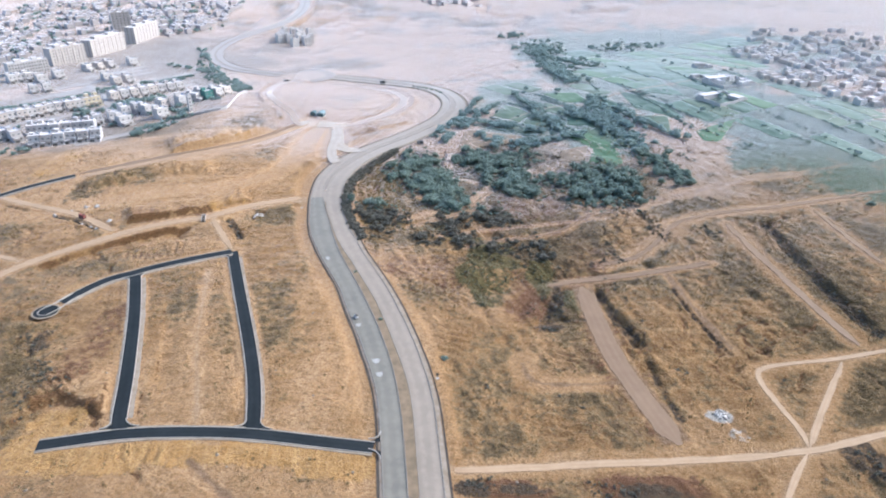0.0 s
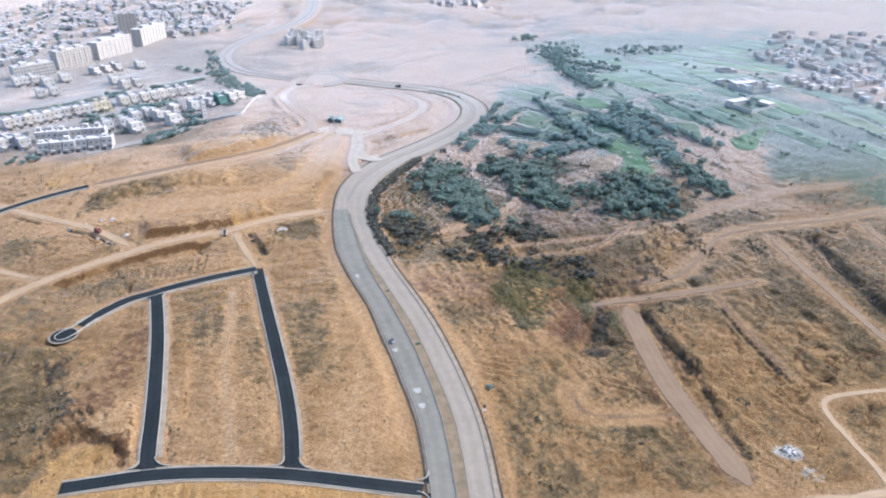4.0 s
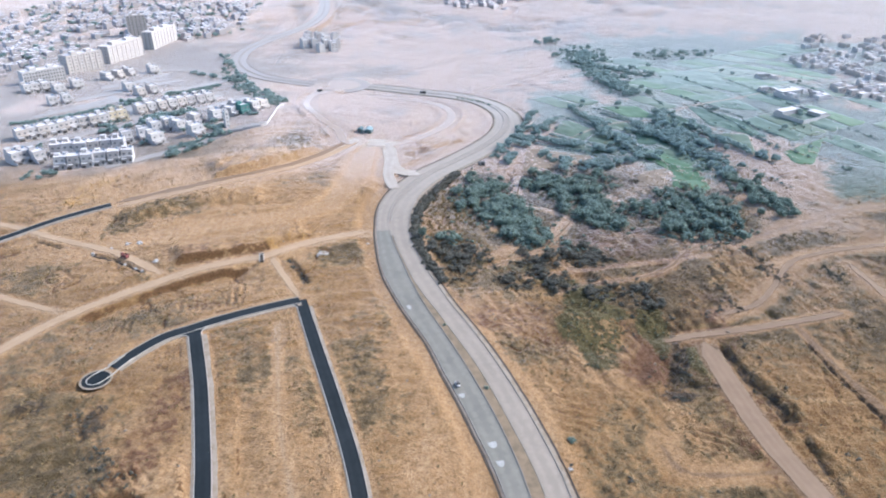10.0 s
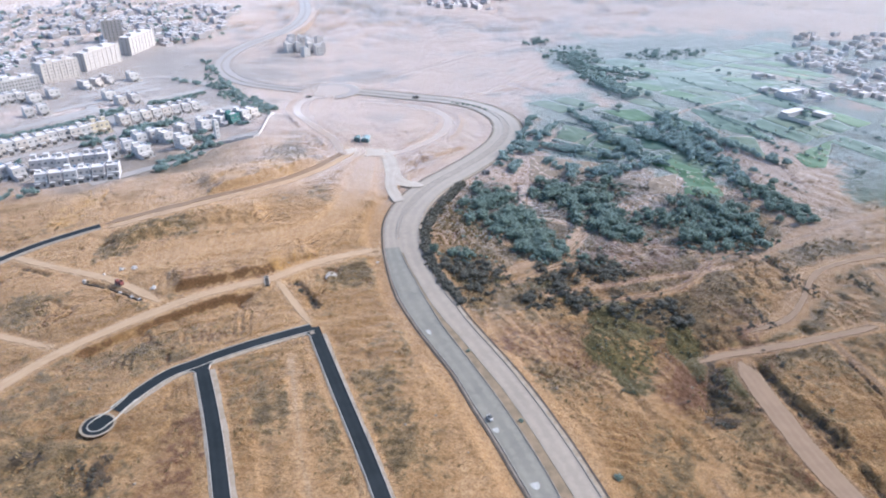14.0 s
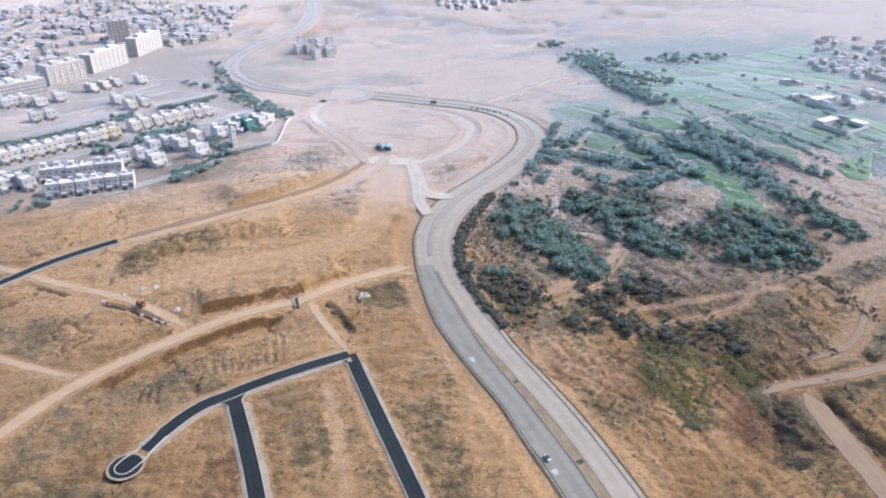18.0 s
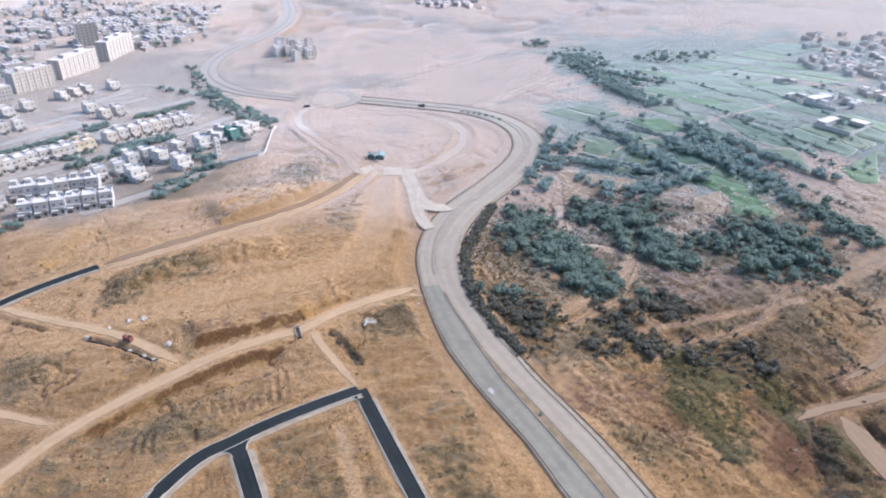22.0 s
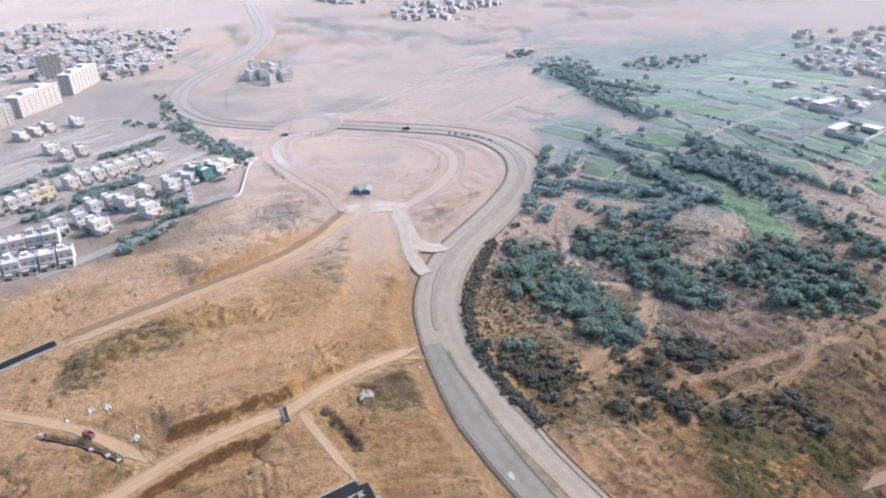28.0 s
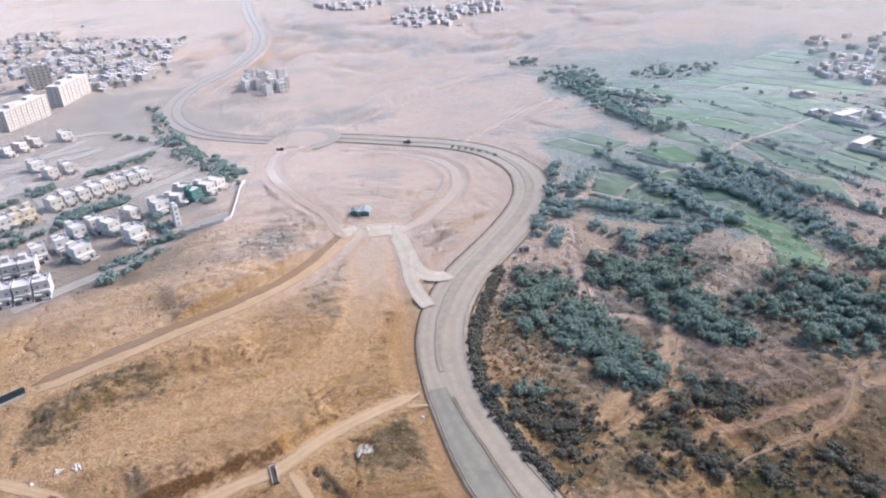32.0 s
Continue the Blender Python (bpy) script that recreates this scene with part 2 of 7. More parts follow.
RED = [(39, 266, 6, 7, 0.7), (72, 228, 14, 41, 0.35), (-157, 339, 24, 7, 0.4), (-141, 222, 9, 32, 0.5), (56, 376, 20, 18, 0.5), (20, 333, 26, 20, 0.4), (-187, 446, 38, 23, 0.15), (67, 157, 12, 6, 0.7), (5, 316, 14, 21, 0.3), (44, 269, 8, 12, 0.9), (67, 158, 18, 7, 0.9), (21, 155, 17, 4, 0.8), (39, 266, 13, 7, 0.7), (6, 299, 42, 18, 0.45), (62, 363, 42, 29, 0.35), (-34, 296, 23, 8, 0.5), (63, 310, 24, 35, 0.5), (47, 282, 34, 32, 0.5)]
CHALK = [(103, 193, 5, 4, 1.0), (106, 183, 4, 4, 0.5), (-103, 346, 2, 2, 0.9)]
OLIVE = [(28, 306, 14, 8, 0.9), (22, 314, 8, 10, 0.8), (13, 293, 6, 10, 0.8), (22, 282, 7, 13, 0.8), (49, 298, 7, 16, 0.8), (12, 331, 10, 4, 0.8), (64, 271, 7, 10, 1.0), (29, 323, 11, 8, 0.8), (26, 292, 10, 13, 0.7), (-22, 346, 29, 5, 0.4)]
HOLLOW = [(8, 325, 30, 22, 0.4), (40, 330, 34, 26, 0.45), (78, 350, 34, 30, 0.4), (62, 305, 24, 22, 0.4), (20, 300, 16, 18, 0.35)]  # brown thorny ground
OCHRE = [(-118, 162, 26, 6, 1.0), (-88, 165, 22, 6, 1.0), (-58, 166, 22, 6, 1.0), (-36, 164, 14, 6, 1.0), (-133, 178, 9, 6, 0.8), (-138, 167, 8, 8, 0.7), (-128, 351, 7, 4, 0.35), (-119, 358, 8, 4, 0.35), (-109, 366, 8, 4, 0.3), (-251, 410, 8, 14, 0.45), (-251, 436, 9, 12, 0.45), (-150, 461, 30, 9, 0.45), (-170, 445, 14, 6, 0.4)]
EDGES = [([(-90.2, 776.6), (-86.1, 749.8), (-73.1, 736.5), (-49.5, 729.2), (-27.3, 714.0)], 2.0),
         ([(-96.7, 760.2), (-91.9, 790.3), (-68.5, 815.7), (-27.4, 842.1), (13.3, 847.2)], 1.5),
         ([(-169.5, 641.8), (-159.7, 574.7), (-151.5, 549.0)], 1.6),
         ([(-163.4, 664.4), (-156.5, 610.6), (-144.4, 559.7), (-130.0, 534.2), (-122.2, 516.9), (-119.8, 493.6)], 1.1),
         ([(-156.0, 635.9), (-148.2, 574.9)], 0.8),
         ([(-133.8, 668.7), (-125.5, 658.9)], 0.8),
         ([(-44.8, 617.4), (-45.1, 589.9), (-58.1, 559.4), (-76.0, 529.3)], 0.9),
         ([(-33.7, 613.6), (-38.3, 579.1), (-56.9, 540.0), (-73.7, 518.5)], 1.0),
         ([(-27.0, 576.0), (-39.2, 556.4), (-50.2, 539.3)], 0.7),
         ([(-89.7, 667.7), (-95.0, 622.2), (-99.3, 579.3)], 0.6),
         ([(-94.3, 567.7), (-82.4, 560.8), (-67.5, 573.3)], 0.7),
         ([(17.1, 710.0), (32.1, 682.9), (49.0, 653.8)], 1.8),
         ([(-141.0, 739.1), (-96.3, 778.5), (-68.5, 815.7), (-60.8, 850.5)], 2.5),
         ([(-238.0, 884.8), (-230.7, 822.1), (-216.5, 780.9)], 2.0),
         ([(-202.3, 750.3), (-203.9, 778.6), (-197.1, 783.0)], 1.2)]  # edge lines of the far terraces, drawn darker
FAR_WAYS = [([(-190.3, 748.3), (-176.9, 779.2), (-157.3, 823.1), (-139.7, 853.2)], 2.2),
             ([(-153.1, 723.7), (-116.7, 778.7), (-73.0, 833.6), (-11.1, 882.0), (69.7, 920.2)], 4.5),
             ([(-116.5, 760.3), (-69.3, 802.1), (-4.1, 845.8)], 2.0),
             ([(-18.3, 680.5), (27.1, 723.2), (65.1, 756.4)], 3.0),
             ([(-215.0, 771.2), (-201.4, 816.6), (-186.4, 823.5)], 2.0),
             ([(-81.2, 525.0), (-51.0, 560.4), (-28.7, 576.5), (-16.1, 595.0), (-21.6, 619.6)], 2.0)]
BARE = [(159, 434, 24, 49, 1.0), (184, 388, 42, 32, 0.9), (169, 445, 31, 56, 1.0), (221, 358, 45, 29, 0.9), (153, 475, 13, 28, 0.8), (135, 424, 19, 28, 0.9)]
CHAR = [(48, 251, 6, 4, 0.9), (56, 276, 2, 13, 0.7), (10, 155, 5, 3, 0.8), (27, 156, 8, 2, 0.7), (67, 156, 12, 4, 0.7), (145, 168, 7, 8, 0.8), (-165, 227, 5, 8, 0.55), (-191, 233, 7, 5, 0.5)]
WOODS_1 = [(-16, 449, 12, 16, 18), (-13, 419, 15, 23, 40), (-4, 401, 15, 22, 40), (3, 385, 12, 16, 30), (21, 455, 14, 15, 18), (35, 447, 17, 20, 30), (55, 453, 15, 13, 15), (40, 421, 16, 21, 30), (49, 410, 13, 20, 25), (52, 397, 10, 12, 12), (-31, 421, 8, 18, 12), (-39, 359, 11, 13, 20), (-34, 341, 6, 12, 16), (-21, 351, 5, 6, 6), (1, 368, 7, 5, 6), (4, 350, 11, 8, 14), (25, 361, 14, 9, 16), (32, 354, 9, 7, 8)]
WOODS_2 = [(8, 337, 11, 10, 14), (-9, 328, 12, 6, 10), (12, 328, 8, 6, 10), (31, 323, 11, 10, 14), (52, 328, 9, 7, 6), (50, 316, 11, 10, 10), (72, 414, 11, 11, 8), (88, 401, 14, 17, 20), (96, 386, 16, 16, 25), (113, 394, 11, 24, 16), (110, 412, 18, 16, 20), (102, 425, 15, 13, 12), (116, 839, 30, 62, 34), (131, 724, 31, 38, 34), (92, 933, 20, 24, 10), (214, 820, 43, 32, 18)]
WOODS = WOODS_1 + WOODS_2
BELTS_1 = [([(125.3, 569.5), (127.4, 519.7), (133.7, 491.3), (139.4, 458.7), (146.7, 422.7), (148.8, 392.2)], 8, 80), ([(6.3, 495.9), (0.1, 482.9)], 2, 8), ([(45.4, 574.9), (25.9, 543.5), (11.9, 514.2)], 5, 18), ([(106.9, 708.6), (121.3, 624.1)], 9, 40), ([(123.5, 865.7), (105.3, 750.6)], 9, 26), ([(119.8, 529.8), (123.0, 491.6), (132.0, 469.0), (137.0, 444.0), (141.0, 421.9), (143.8, 406.7)], 7, 18), ([(33.3, 597.9), (14.8, 544.7), (-7.2, 492.6)], 4, 22), ([(24.6, 503.5), (47.8, 472.3), (84.9, 485.9), (101.3, 493.2)], 6, 28), ([(23.9, 533.6), (48.2, 514.8), (74.9, 499.2)], 3, 18), ([(68.7, 570.7), (105.0, 528.1), (121.2, 506.2)], 3, 18)]
BELTS_2 = [([(62.1, 607.7), (78.3, 539.1), (93.1, 503.0)], 3, 16), ([(100.0, 556.2), (116.1, 515.7), (140.1, 498.6)], 4, 18), ([(138.6, 538.6), (153.4, 493.4), (172.9, 466.4)], 3, 18), ([(72.2, 541.5), (87.4, 512.2), (98.4, 481.3)], 6, 20), ([(-308.7, 766.7), (-275.2, 745.6), (-237.2, 716.8), (-201.2, 661.8), (-177.8, 615.2)], 5, 30), ([(-297.4, 854.0), (-265.0, 780.3), (-238.7, 724.2)], 4, 16)]
BELTS = BELTS_1 + BELTS_2
HEDGES_1 = [([(-33.5, 462.5), (-47.0, 430.9), (-56.1, 405.1), (-58.7, 382.8), (-56.7, 362.6), (-50.9, 344.1), (-42.8, 324.1)], 1.8, 330), ([(-276.7, 561.4), (-262.0, 571.5), (-245.8, 580.7)], 3.5, 26), ([(-311.3, 615.1), (-307.1, 625.3)], 3, 6), ([(-290.3, 653.9), (-274.6, 674.7), (-257.3, 694.9)], 2, 14), ([(-213.4, 505.7), (-202.2, 514.8)], 2, 8), ([(-253.1, 524.6), (-250.5, 530.5)], 2, 6), ([(-216.3, 535.7), (-203.0, 518.3)], 2, 8), ([(-303.0, 546.1), (-291.1, 562.4)], 3, 6), ([(-229.9, 488.6), (-211.3, 503.0)], 2, 10), ([(-236.0, 711.2), (-207.0, 671.4), (-179.8, 615.8)], 3, 20), ([(-276.7, 569.8), (-259.5, 578.4), (-242.9, 584.2)], 3, 34), ([(-310.5, 607.6), (-306.1, 624.6)], 3, 10)]
HEDGES_2 = [([(-373.6, 553.7), (-350.5, 568.6), (-316.6, 601.8)], 1.5, 40), ([(-288.4, 657.5), (-271.3, 678.1), (-257.7, 703.4)], 2, 18), ([(-224.6, 472.9), (-216.8, 480.4), (-210.4, 494.7)], 2, 14), ([(-211.5, 529.8), (-203.0, 528.6)], 2, 6), ([(-192.5, 558.0), (-185.2, 550.0)], 2, 4), ([(-277.3, 473.9), (-280.8, 490.8)], 2, 5), ([(-263.4, 543.3), (-253.6, 527.7)], 2, 5), ([(-321.2, 484.9), (-324.1, 501.4)], 2, 6), ([(-316.7, 553.0), (-291.0, 545.0)], 2, 8), ([(-280.6, 792.8), (-255.3, 731.4), (-217.9, 672.6), (-182.4, 602.8)], 3, 36), ([(52.8, 579.4), (75.4, 549.2), (99.5, 521.5)], 0.8, 60), ([(37.4, 541.6), (59.3, 521.4), (89.8, 499.6)], 0.8, 60)]
HEDGES_3 = [([(81.6, 598.0), (100.4, 563.8), (109.6, 549.4)], 0.8, 40), ([(85.2, 581.3), (104.2, 551.0)], 0.8, 30), ([(24.7, 520.9), (47.7, 506.7), (75.6, 490.0)], 1.5, 50), ([(157.1, 611.1), (169.0, 569.3), (181.9, 544.9)], 0.8, 44), ([(148.8, 533.7), (156.7, 494.1), (165.2, 475.6)], 1.0, 44), ([(159.6, 586.1), (175.5, 516.8), (184.9, 479.4)], 0.8, 50), ([(215.6, 657.0), (225.0, 602.8), (229.3, 556.8)], 0.8, 36), ([(44.2, 469.0), (71.5, 458.0), (83.0, 452.5)], 2, 30), ([(28.2, 474.1), (55.5, 483.5), (81.2, 485.6)], 2.5, 30), ([(135.5, 637.8), (135.5, 579.4)], 1.0, 20), ([(177.9, 536.9), (191.3, 504.0)], 0.8, 24), ([(265.2, 648.8), (273.9, 581.6)], 0.8, 24)]
HEDGES_4 = [([(177.2, 694.6), (190.0, 623.5)], 0.8, 24), ([(79.2, 299.2), (86.3, 269.8), (91.8, 247.9)], 1.0, 4), ([(89.5, 328.4), (89.0, 312.8), (94.7, 306.0)], 1.5, 12), ([(74.9, 303.5), (84.5, 311.1), (91.2, 314.8)], 1.5, 8), ([(115.9, 345.0), (121.8, 329.5)], 3, 14), ([(144.2, 341.1), (149.0, 328.4)], 2, 10), ([(179.4, 348.0), (181.8, 313.4), (181.3, 281.5), (185.7, 253.7), (188.5, 237.2)], 2.5, 50), ([(113.8, 365.3), (125.4, 330.9)], 2, 16), ([(54.6, 278.0), (53.1, 258.8)], 2.5, 8), ([(44.3, 250.4), (50.5, 249.8)], 1.5, 5), ([(-171.4, 231.4), (-160.4, 221.6)], 3, 6), ([(-159.1, 212.6), (-140.4, 192.9), (-135.6, 195.9)], 4, 18)]
HEDGES_5 = [([(-157.1, 193.2), (-146.6, 181.5)], 4, 10), ([(138.6, 371.0), (141.1, 357.4)], 1, 4), ([(160.1, 375.5), (163.5, 366.1)], 1, 4), ([(145.7, 174.3), (145.8, 161.6)], 3, 10), ([(172.8, 512.1), (194.3, 473.0), (211.1, 443.2)], 1.2, 14), ([(194.9, 557.4), (229.0, 490.2), (248.9, 450.9)], 1.2, 18), ([(240.8, 520.5), (264.9, 460.0), (282.3, 412.2)], 1.2, 22), ([(135.1, 497.7), (156.5, 453.0), (166.6, 429.0)], 1.2, 14), ([(282.9, 566.9), (298.4, 486.9), (311.2, 459.1)], 1.2, 18), ([(116.9, 491.1), (137.3, 454.4), (147.1, 419.2)], 1.2, 14), ([(274.9, 499.2), (299.0, 437.1)], 1.2, 16), ([(143.3, 555.1), (174.5, 518.1), (197.7, 483.3)], 1.2, 14)]
HEDGES_6 = [([(283.3, 666.3), (311.9, 588.1)], 1.2, 12), ([(8.5, 156.6), (15.8, 158.2)], 2, 8), ([(46.9, 157.9), (62.5, 154.1)], 3, 10), ([(-119.5, 340.2), (-114.8, 331.7), (-110.1, 324.1), (-106.6, 318.1)], 1.0, 7)]
HEDGES = HEDGES_1 + HEDGES_2 + HEDGES_3 + HEDGES_4 + HEDGES_5 + HEDGES_6
DITCHES = [([(-214.8, 339.4), (-205.7, 335.5), (-195.7, 331.3), (-188.6, 326.7), (-182.8, 322.1)], 1.2, 1.6), ([(-251.0, 354.2), (-242.2, 350.5), (-232.1, 345.6)], 1.0, 1.4), ([(-119.5, 340.7), (-114.8, 332.5), (-110.1, 324.6), (-106.6, 318.3)], 1.6, 1.5), ([(72.4, 283.4), (79.0, 256.8), (85.0, 234.8)], 2.2, 2.0), ([(85.0, 234.8), (85.3, 213.7), (87.6, 187.4)], 1.2, 1.0), ([(179.4, 348.0), (181.8, 313.4), (181.3, 281.5), (185.7, 253.7), (188.5, 237.2)], 3.0, 2.5), ([(110.7, 284.1), (114.5, 252.2), (121.1, 228.3)], 1.2, 1.2), ([(57.7, 285.6), (49.9, 268.3), (42.7, 252.4)], 2.0, 1.5), ([(48.8, 258.3), (67.1, 256.0)], 1.0, 0.8), ([(60.9, 671.8), (29.8, 735.6)], 2.0, 1.0)]
BANKS = [([(-174.0, 328.5), (-164.9, 333.0), (-152.4, 338.3), (-139.3, 343.3), (-129.7, 349.3), (-121.7, 355.0), (-109.0, 364.5)], 3.4, 3.2, 22), ([(-181.8, 424.1), (-165.0, 434.3), (-145.4, 453.8), (-133.3, 463.6), (-123.6, 487.1)], 4.5, 4.0, 45), ([(-132.6, 333.4), (-136.0, 330.0), (-150.3, 324.4), (-161.5, 316.6), (-170.7, 310.2), (-185.0, 298.0), (-201.1, 284.5)], -3.2, 2.4, 18), ([(-214.0, 366.0), (-204.3, 373.0), (-192.1, 382.2), (-176.1, 389.4), (-159.2, 394.6), (-140.0, 401.2)], 3.6, 11.0, 22), ([(-65.9, 487.4), (-50.6, 511.8), (-20.2, 536.2)], 2.0, 3.0, 25), ([(-86.7, 483.0), (-84.2, 454.3), (-77.0, 427.6)], -1.5, 2.0, 12), ([(-150.1, 173.6), (-145.6, 187.1), (-140.4, 192.9), (-114.4, 180.0)], 2.5, 5.0, 25), ([(-129.2, 270.4), (-118.0, 239.3), (-110.6, 213.8), (-105.9, 192.6)], -0.7, 1.0, 8)]  # line, rise on its left side, width of the slope, reach
FIELDS_BRIGHT = [[(111.1, 474.8), (122.3, 466.0), (122.9, 435.6), (118.3, 429.9), (100.1, 440.4)], [(86.8, 600.7), (115.0, 593.6), (124.2, 561.2), (101.9, 568.2)], [(184.9, 479.4), (221.1, 498.8), (193.8, 454.6), (184.2, 460.1)]]
FIELDS_DULL = [[(53.3, 572.8), (73.9, 544.2), (60.9, 526.8), (40.5, 546.4)], [(75.1, 541.8), (97.2, 520.3), (89.5, 504.0), (62.2, 524.6)], [(86.8, 573.0), (102.8, 547.0), (103.2, 526.3), (81.9, 550.8)], [(149.7, 518.5), (173.3, 512.6), (167.0, 479.2), (157.5, 495.6)], [(37.5, 526.1), (57.8, 516.0), (78.7, 499.4), (57.4, 501.7)]]
FIELDS_TEAL = [[(153.2, 612.4), (192.4, 619.0), (202.0, 552.5), (174.4, 571.9)], [(152.0, 588.5), (178.9, 538.9), (185.7, 500.6), (153.2, 534.6)], [(211.2, 658.0), (253.8, 654.9), (236.8, 576.8), (204.7, 589.7)], [(168.6, 726.6), (215.8, 711.4), (210.4, 646.3), (153.2, 635.2)], [(101.0, 542.2), (117.1, 542.8), (117.3, 504.1), (96.8, 513.9)]]
FIELDS_TAN = [[(18.3, 514.1), (32.1, 507.8), (75.8, 488.2), (41.2, 479.3), (10.0, 474.9)], [(84.6, 463.3), (106.1, 471.9), (96.9, 444.3), (78.2, 445.9)]]
HOUSE_ROWS_1 = [(-288.5, 457.4, -249.7, 467.8, 6), (-304.1, 483.4, -266.5, 493.8, 6), (-266.9, 510.3, -257.2, 517.3, 2), (-242.3, 505.1, -242.3, 505.1, 1), (-307.8, 470.5, -307.7, 470.5, 1), (-320.8, 467.9, -317.2, 473.5, 2), (-254.5, 533.8, -247.2, 540.8, 2), (-237.0, 535.4, -228.3, 548.6, 2), (-217.6, 516.7, -217.6, 516.6, 1), (-211.5, 549.9, -211.5, 549.9, 1), (-204.3, 557.8, -201.2, 571.5, 2), (-193.7, 559.9, -193.6, 559.9, 1), (-188.3, 567.3, -183.4, 575.5, 2), (-283.6, 580.9, -242.2, 624.0, 8), (-344.0, 516.0, -293.0, 566.0, 11), (-312.4, 650.4, -304.0, 660.4, 2), (-330.6, 672.5, -330.5, 672.5, 1), (-372.2, 721.7, -361.9, 747.4, 3)]
HOUSE_ROWS_2 = [(-341.9, 760.4, -341.8, 760.4, 1), (-373.3, 616.5, -364.9, 623.9, 2), (-392.3, 665.8, -392.2, 665.8, 1), (-385.0, 685.3, -384.9, 685.3, 1), (-420.5, 663.2, -410.0, 674.2, 3)]
HOUSE_ROWS = HOUSE_ROWS_1 + HOUSE_ROWS_2
TOWERS = [(-446.0, 949.0, -425.5, 960.5), (-389.5, 881.5, -380.5, 939.5), (-405.5, 798.0, -391.0, 856.5), (-422.0, 741.0, -401.0, 775.0)]
FLATS = (-443.5, 694.3, -419.1, 723.4)
VILLAGE = [(394, 712, 62, 90, 1.0), (394, 712, 62, 90, 1.0), (440, 820, 70, 70, 1.0), (352, 575, 34, 55, 1.0), (312, 605, 24, 30, 1.0), (253, 590, 12, 16, 1.0), (335, 725, 22, 40, 1.0)]
CITY = [(-580, 960, 95, 200, 1.0), (-520, 1110, 130, 170, 1.0), (-404, 1092, 75, 110, 1.0), (-520, 800, 60, 110, 1.0), (-370, 1000, 36, 54, 1.0)]
CLUSTER = (-196, 936, 24, 46, 1.0)
FARTOWN = [(20, 1265, 55, 72, 1.0), (100, 1320, 39, 54, 1.0), (-101, 1423, 52, 54, 1.0)]
WALL = [(-172.6, 591.8), (-170.1, 526.0), (-173.4, 519.0), (-188.1, 516.8), (-203.9, 514.3)]
HUT = [(-97.9, 532.4), (-103.8, 531.6)]
CULVERT = [(-131.7, 337.6)]
DIGGER = [(-197.1, 335.9)]
CAR = [(-38.1, 249.8)]
TRUCK = [(-61.6, 693.4)]
TRUCK2 = [(-162.2, 703.8)]
POST = [(-4.3, 209.0)]
HEAPS = [(-200.8, 348.5), (-195.0, 349.3), (-207.3, 345.2), (-181.3, 332.4), (-104.7, 344.7)]
BLOCKS = [(-213.9, 338.7), (-195.4, 330.8), (-188.7, 326.9), (-183.8, 322.7)]
TALLTREE = [(-54.0, 367.6)]
VCOMP = [(249.0, 591.8), (224.8, 541.9), (251.7, 666.8), (230.9, 613.4)]
ROCKS = [(-17.0, 480.9), (-82.4, 360.9), (-94.6, 436.7)]
SHRUBS = [(0.7, 223.0), (-38.0, 250.9)]
PATCHES = [(-58.6, 302.7), (-36.8, 245.1), (-24.9, 211.8), (-26.9, 220.1)]
MEDIANBUSH = [(-29.2, 666.6), (-24.7, 661.4), (-20.0, 657.7), (-16.1, 652.7), (-11.4, 647.5), (-6.7, 640.8), (-2.4, 633.0)]
STREETS = [[(-362.7, 630.6), (-336.1, 675.0), (-305.5, 727.9)], [(-362.6, 682.5), (-343.9, 715.1), (-328.1, 758.7)], [(-368.3, 573.3), (-350.2, 602.7), (-331.8, 640.2)], [(-289.0, 565.7), (-265.6, 598.5), (-242.6, 657.9)], [(-343.8, 496.9), (-318.3, 522.7), (-281.9, 551.2)], [(-259.6, 456.6), (-235.3, 480.1), (-212.0, 497.7), (-190.7, 524.1), (-172.8, 530.1)], [(-310.7, 523.7), (-281.9, 554.8), (-238.3, 594.7), (-216.4, 648.1)], [(-345.7, 597.5), (-307.6, 650.7), (-273.6, 707.0), (-252.2, 744.7)], [(-340.3, 647.7), (-302.7, 604.9), (-275.1, 553.2)], [(-308.4, 773.8), (-277.7, 755.1), (-237.2, 716.8), (-193.9, 642.9)], [(-364.2, 744.5), (-335.9, 779.3), (-312.6, 780.1)], [(-365.6, 687.9), (-342.5, 711.1), (-316.3, 733.7)]]
MOUTH = [(-112.0, 355.5), (-97.0, 364.7), (-88.0, 369.4), (-80.6, 372.4)]
PRONG = [(-92.7, 364.9), (-87.4, 365.8), (-79.7, 365.7)]
SHAFT = [(-200.2, 527.3)]
MEDIANTREES = [(-43.0, 288.6), (-27.3, 248.5)]
FURROWS_1 = [(-144.9, 297.8, 20, 5, 9, 3.4, 0.5), (-136.4, 305.0, 10, 9, 8, 3.4, 0.5), (-176.1, 280.6, 10, 6, 7, 3.2, 0.45), (-150.5, 297.7, 20, 6, 12, 3.4, 0.4), (-116.7, 373.3, -35, 7, 10, 3.5, 0.5), (-144.5, 399.9, -20, 6, 7, 3.4, 0.45), (-168.2, 322.4, 30, 5, 8, 3.2, 0.4), (25.4, 324.3, 70, 9, 6, 3.4, 0.4), (2.0, 275.6, 60, 12, 9, 3.8, 0.35), (51.1, 226.6, 60, 8, 9, 3.4, 0.4), (48.0, 184.9, 80, 14, 8, 4, 0.3), (-94.6, 168.6, 5, 10, 7, 3.6, 0.35)]
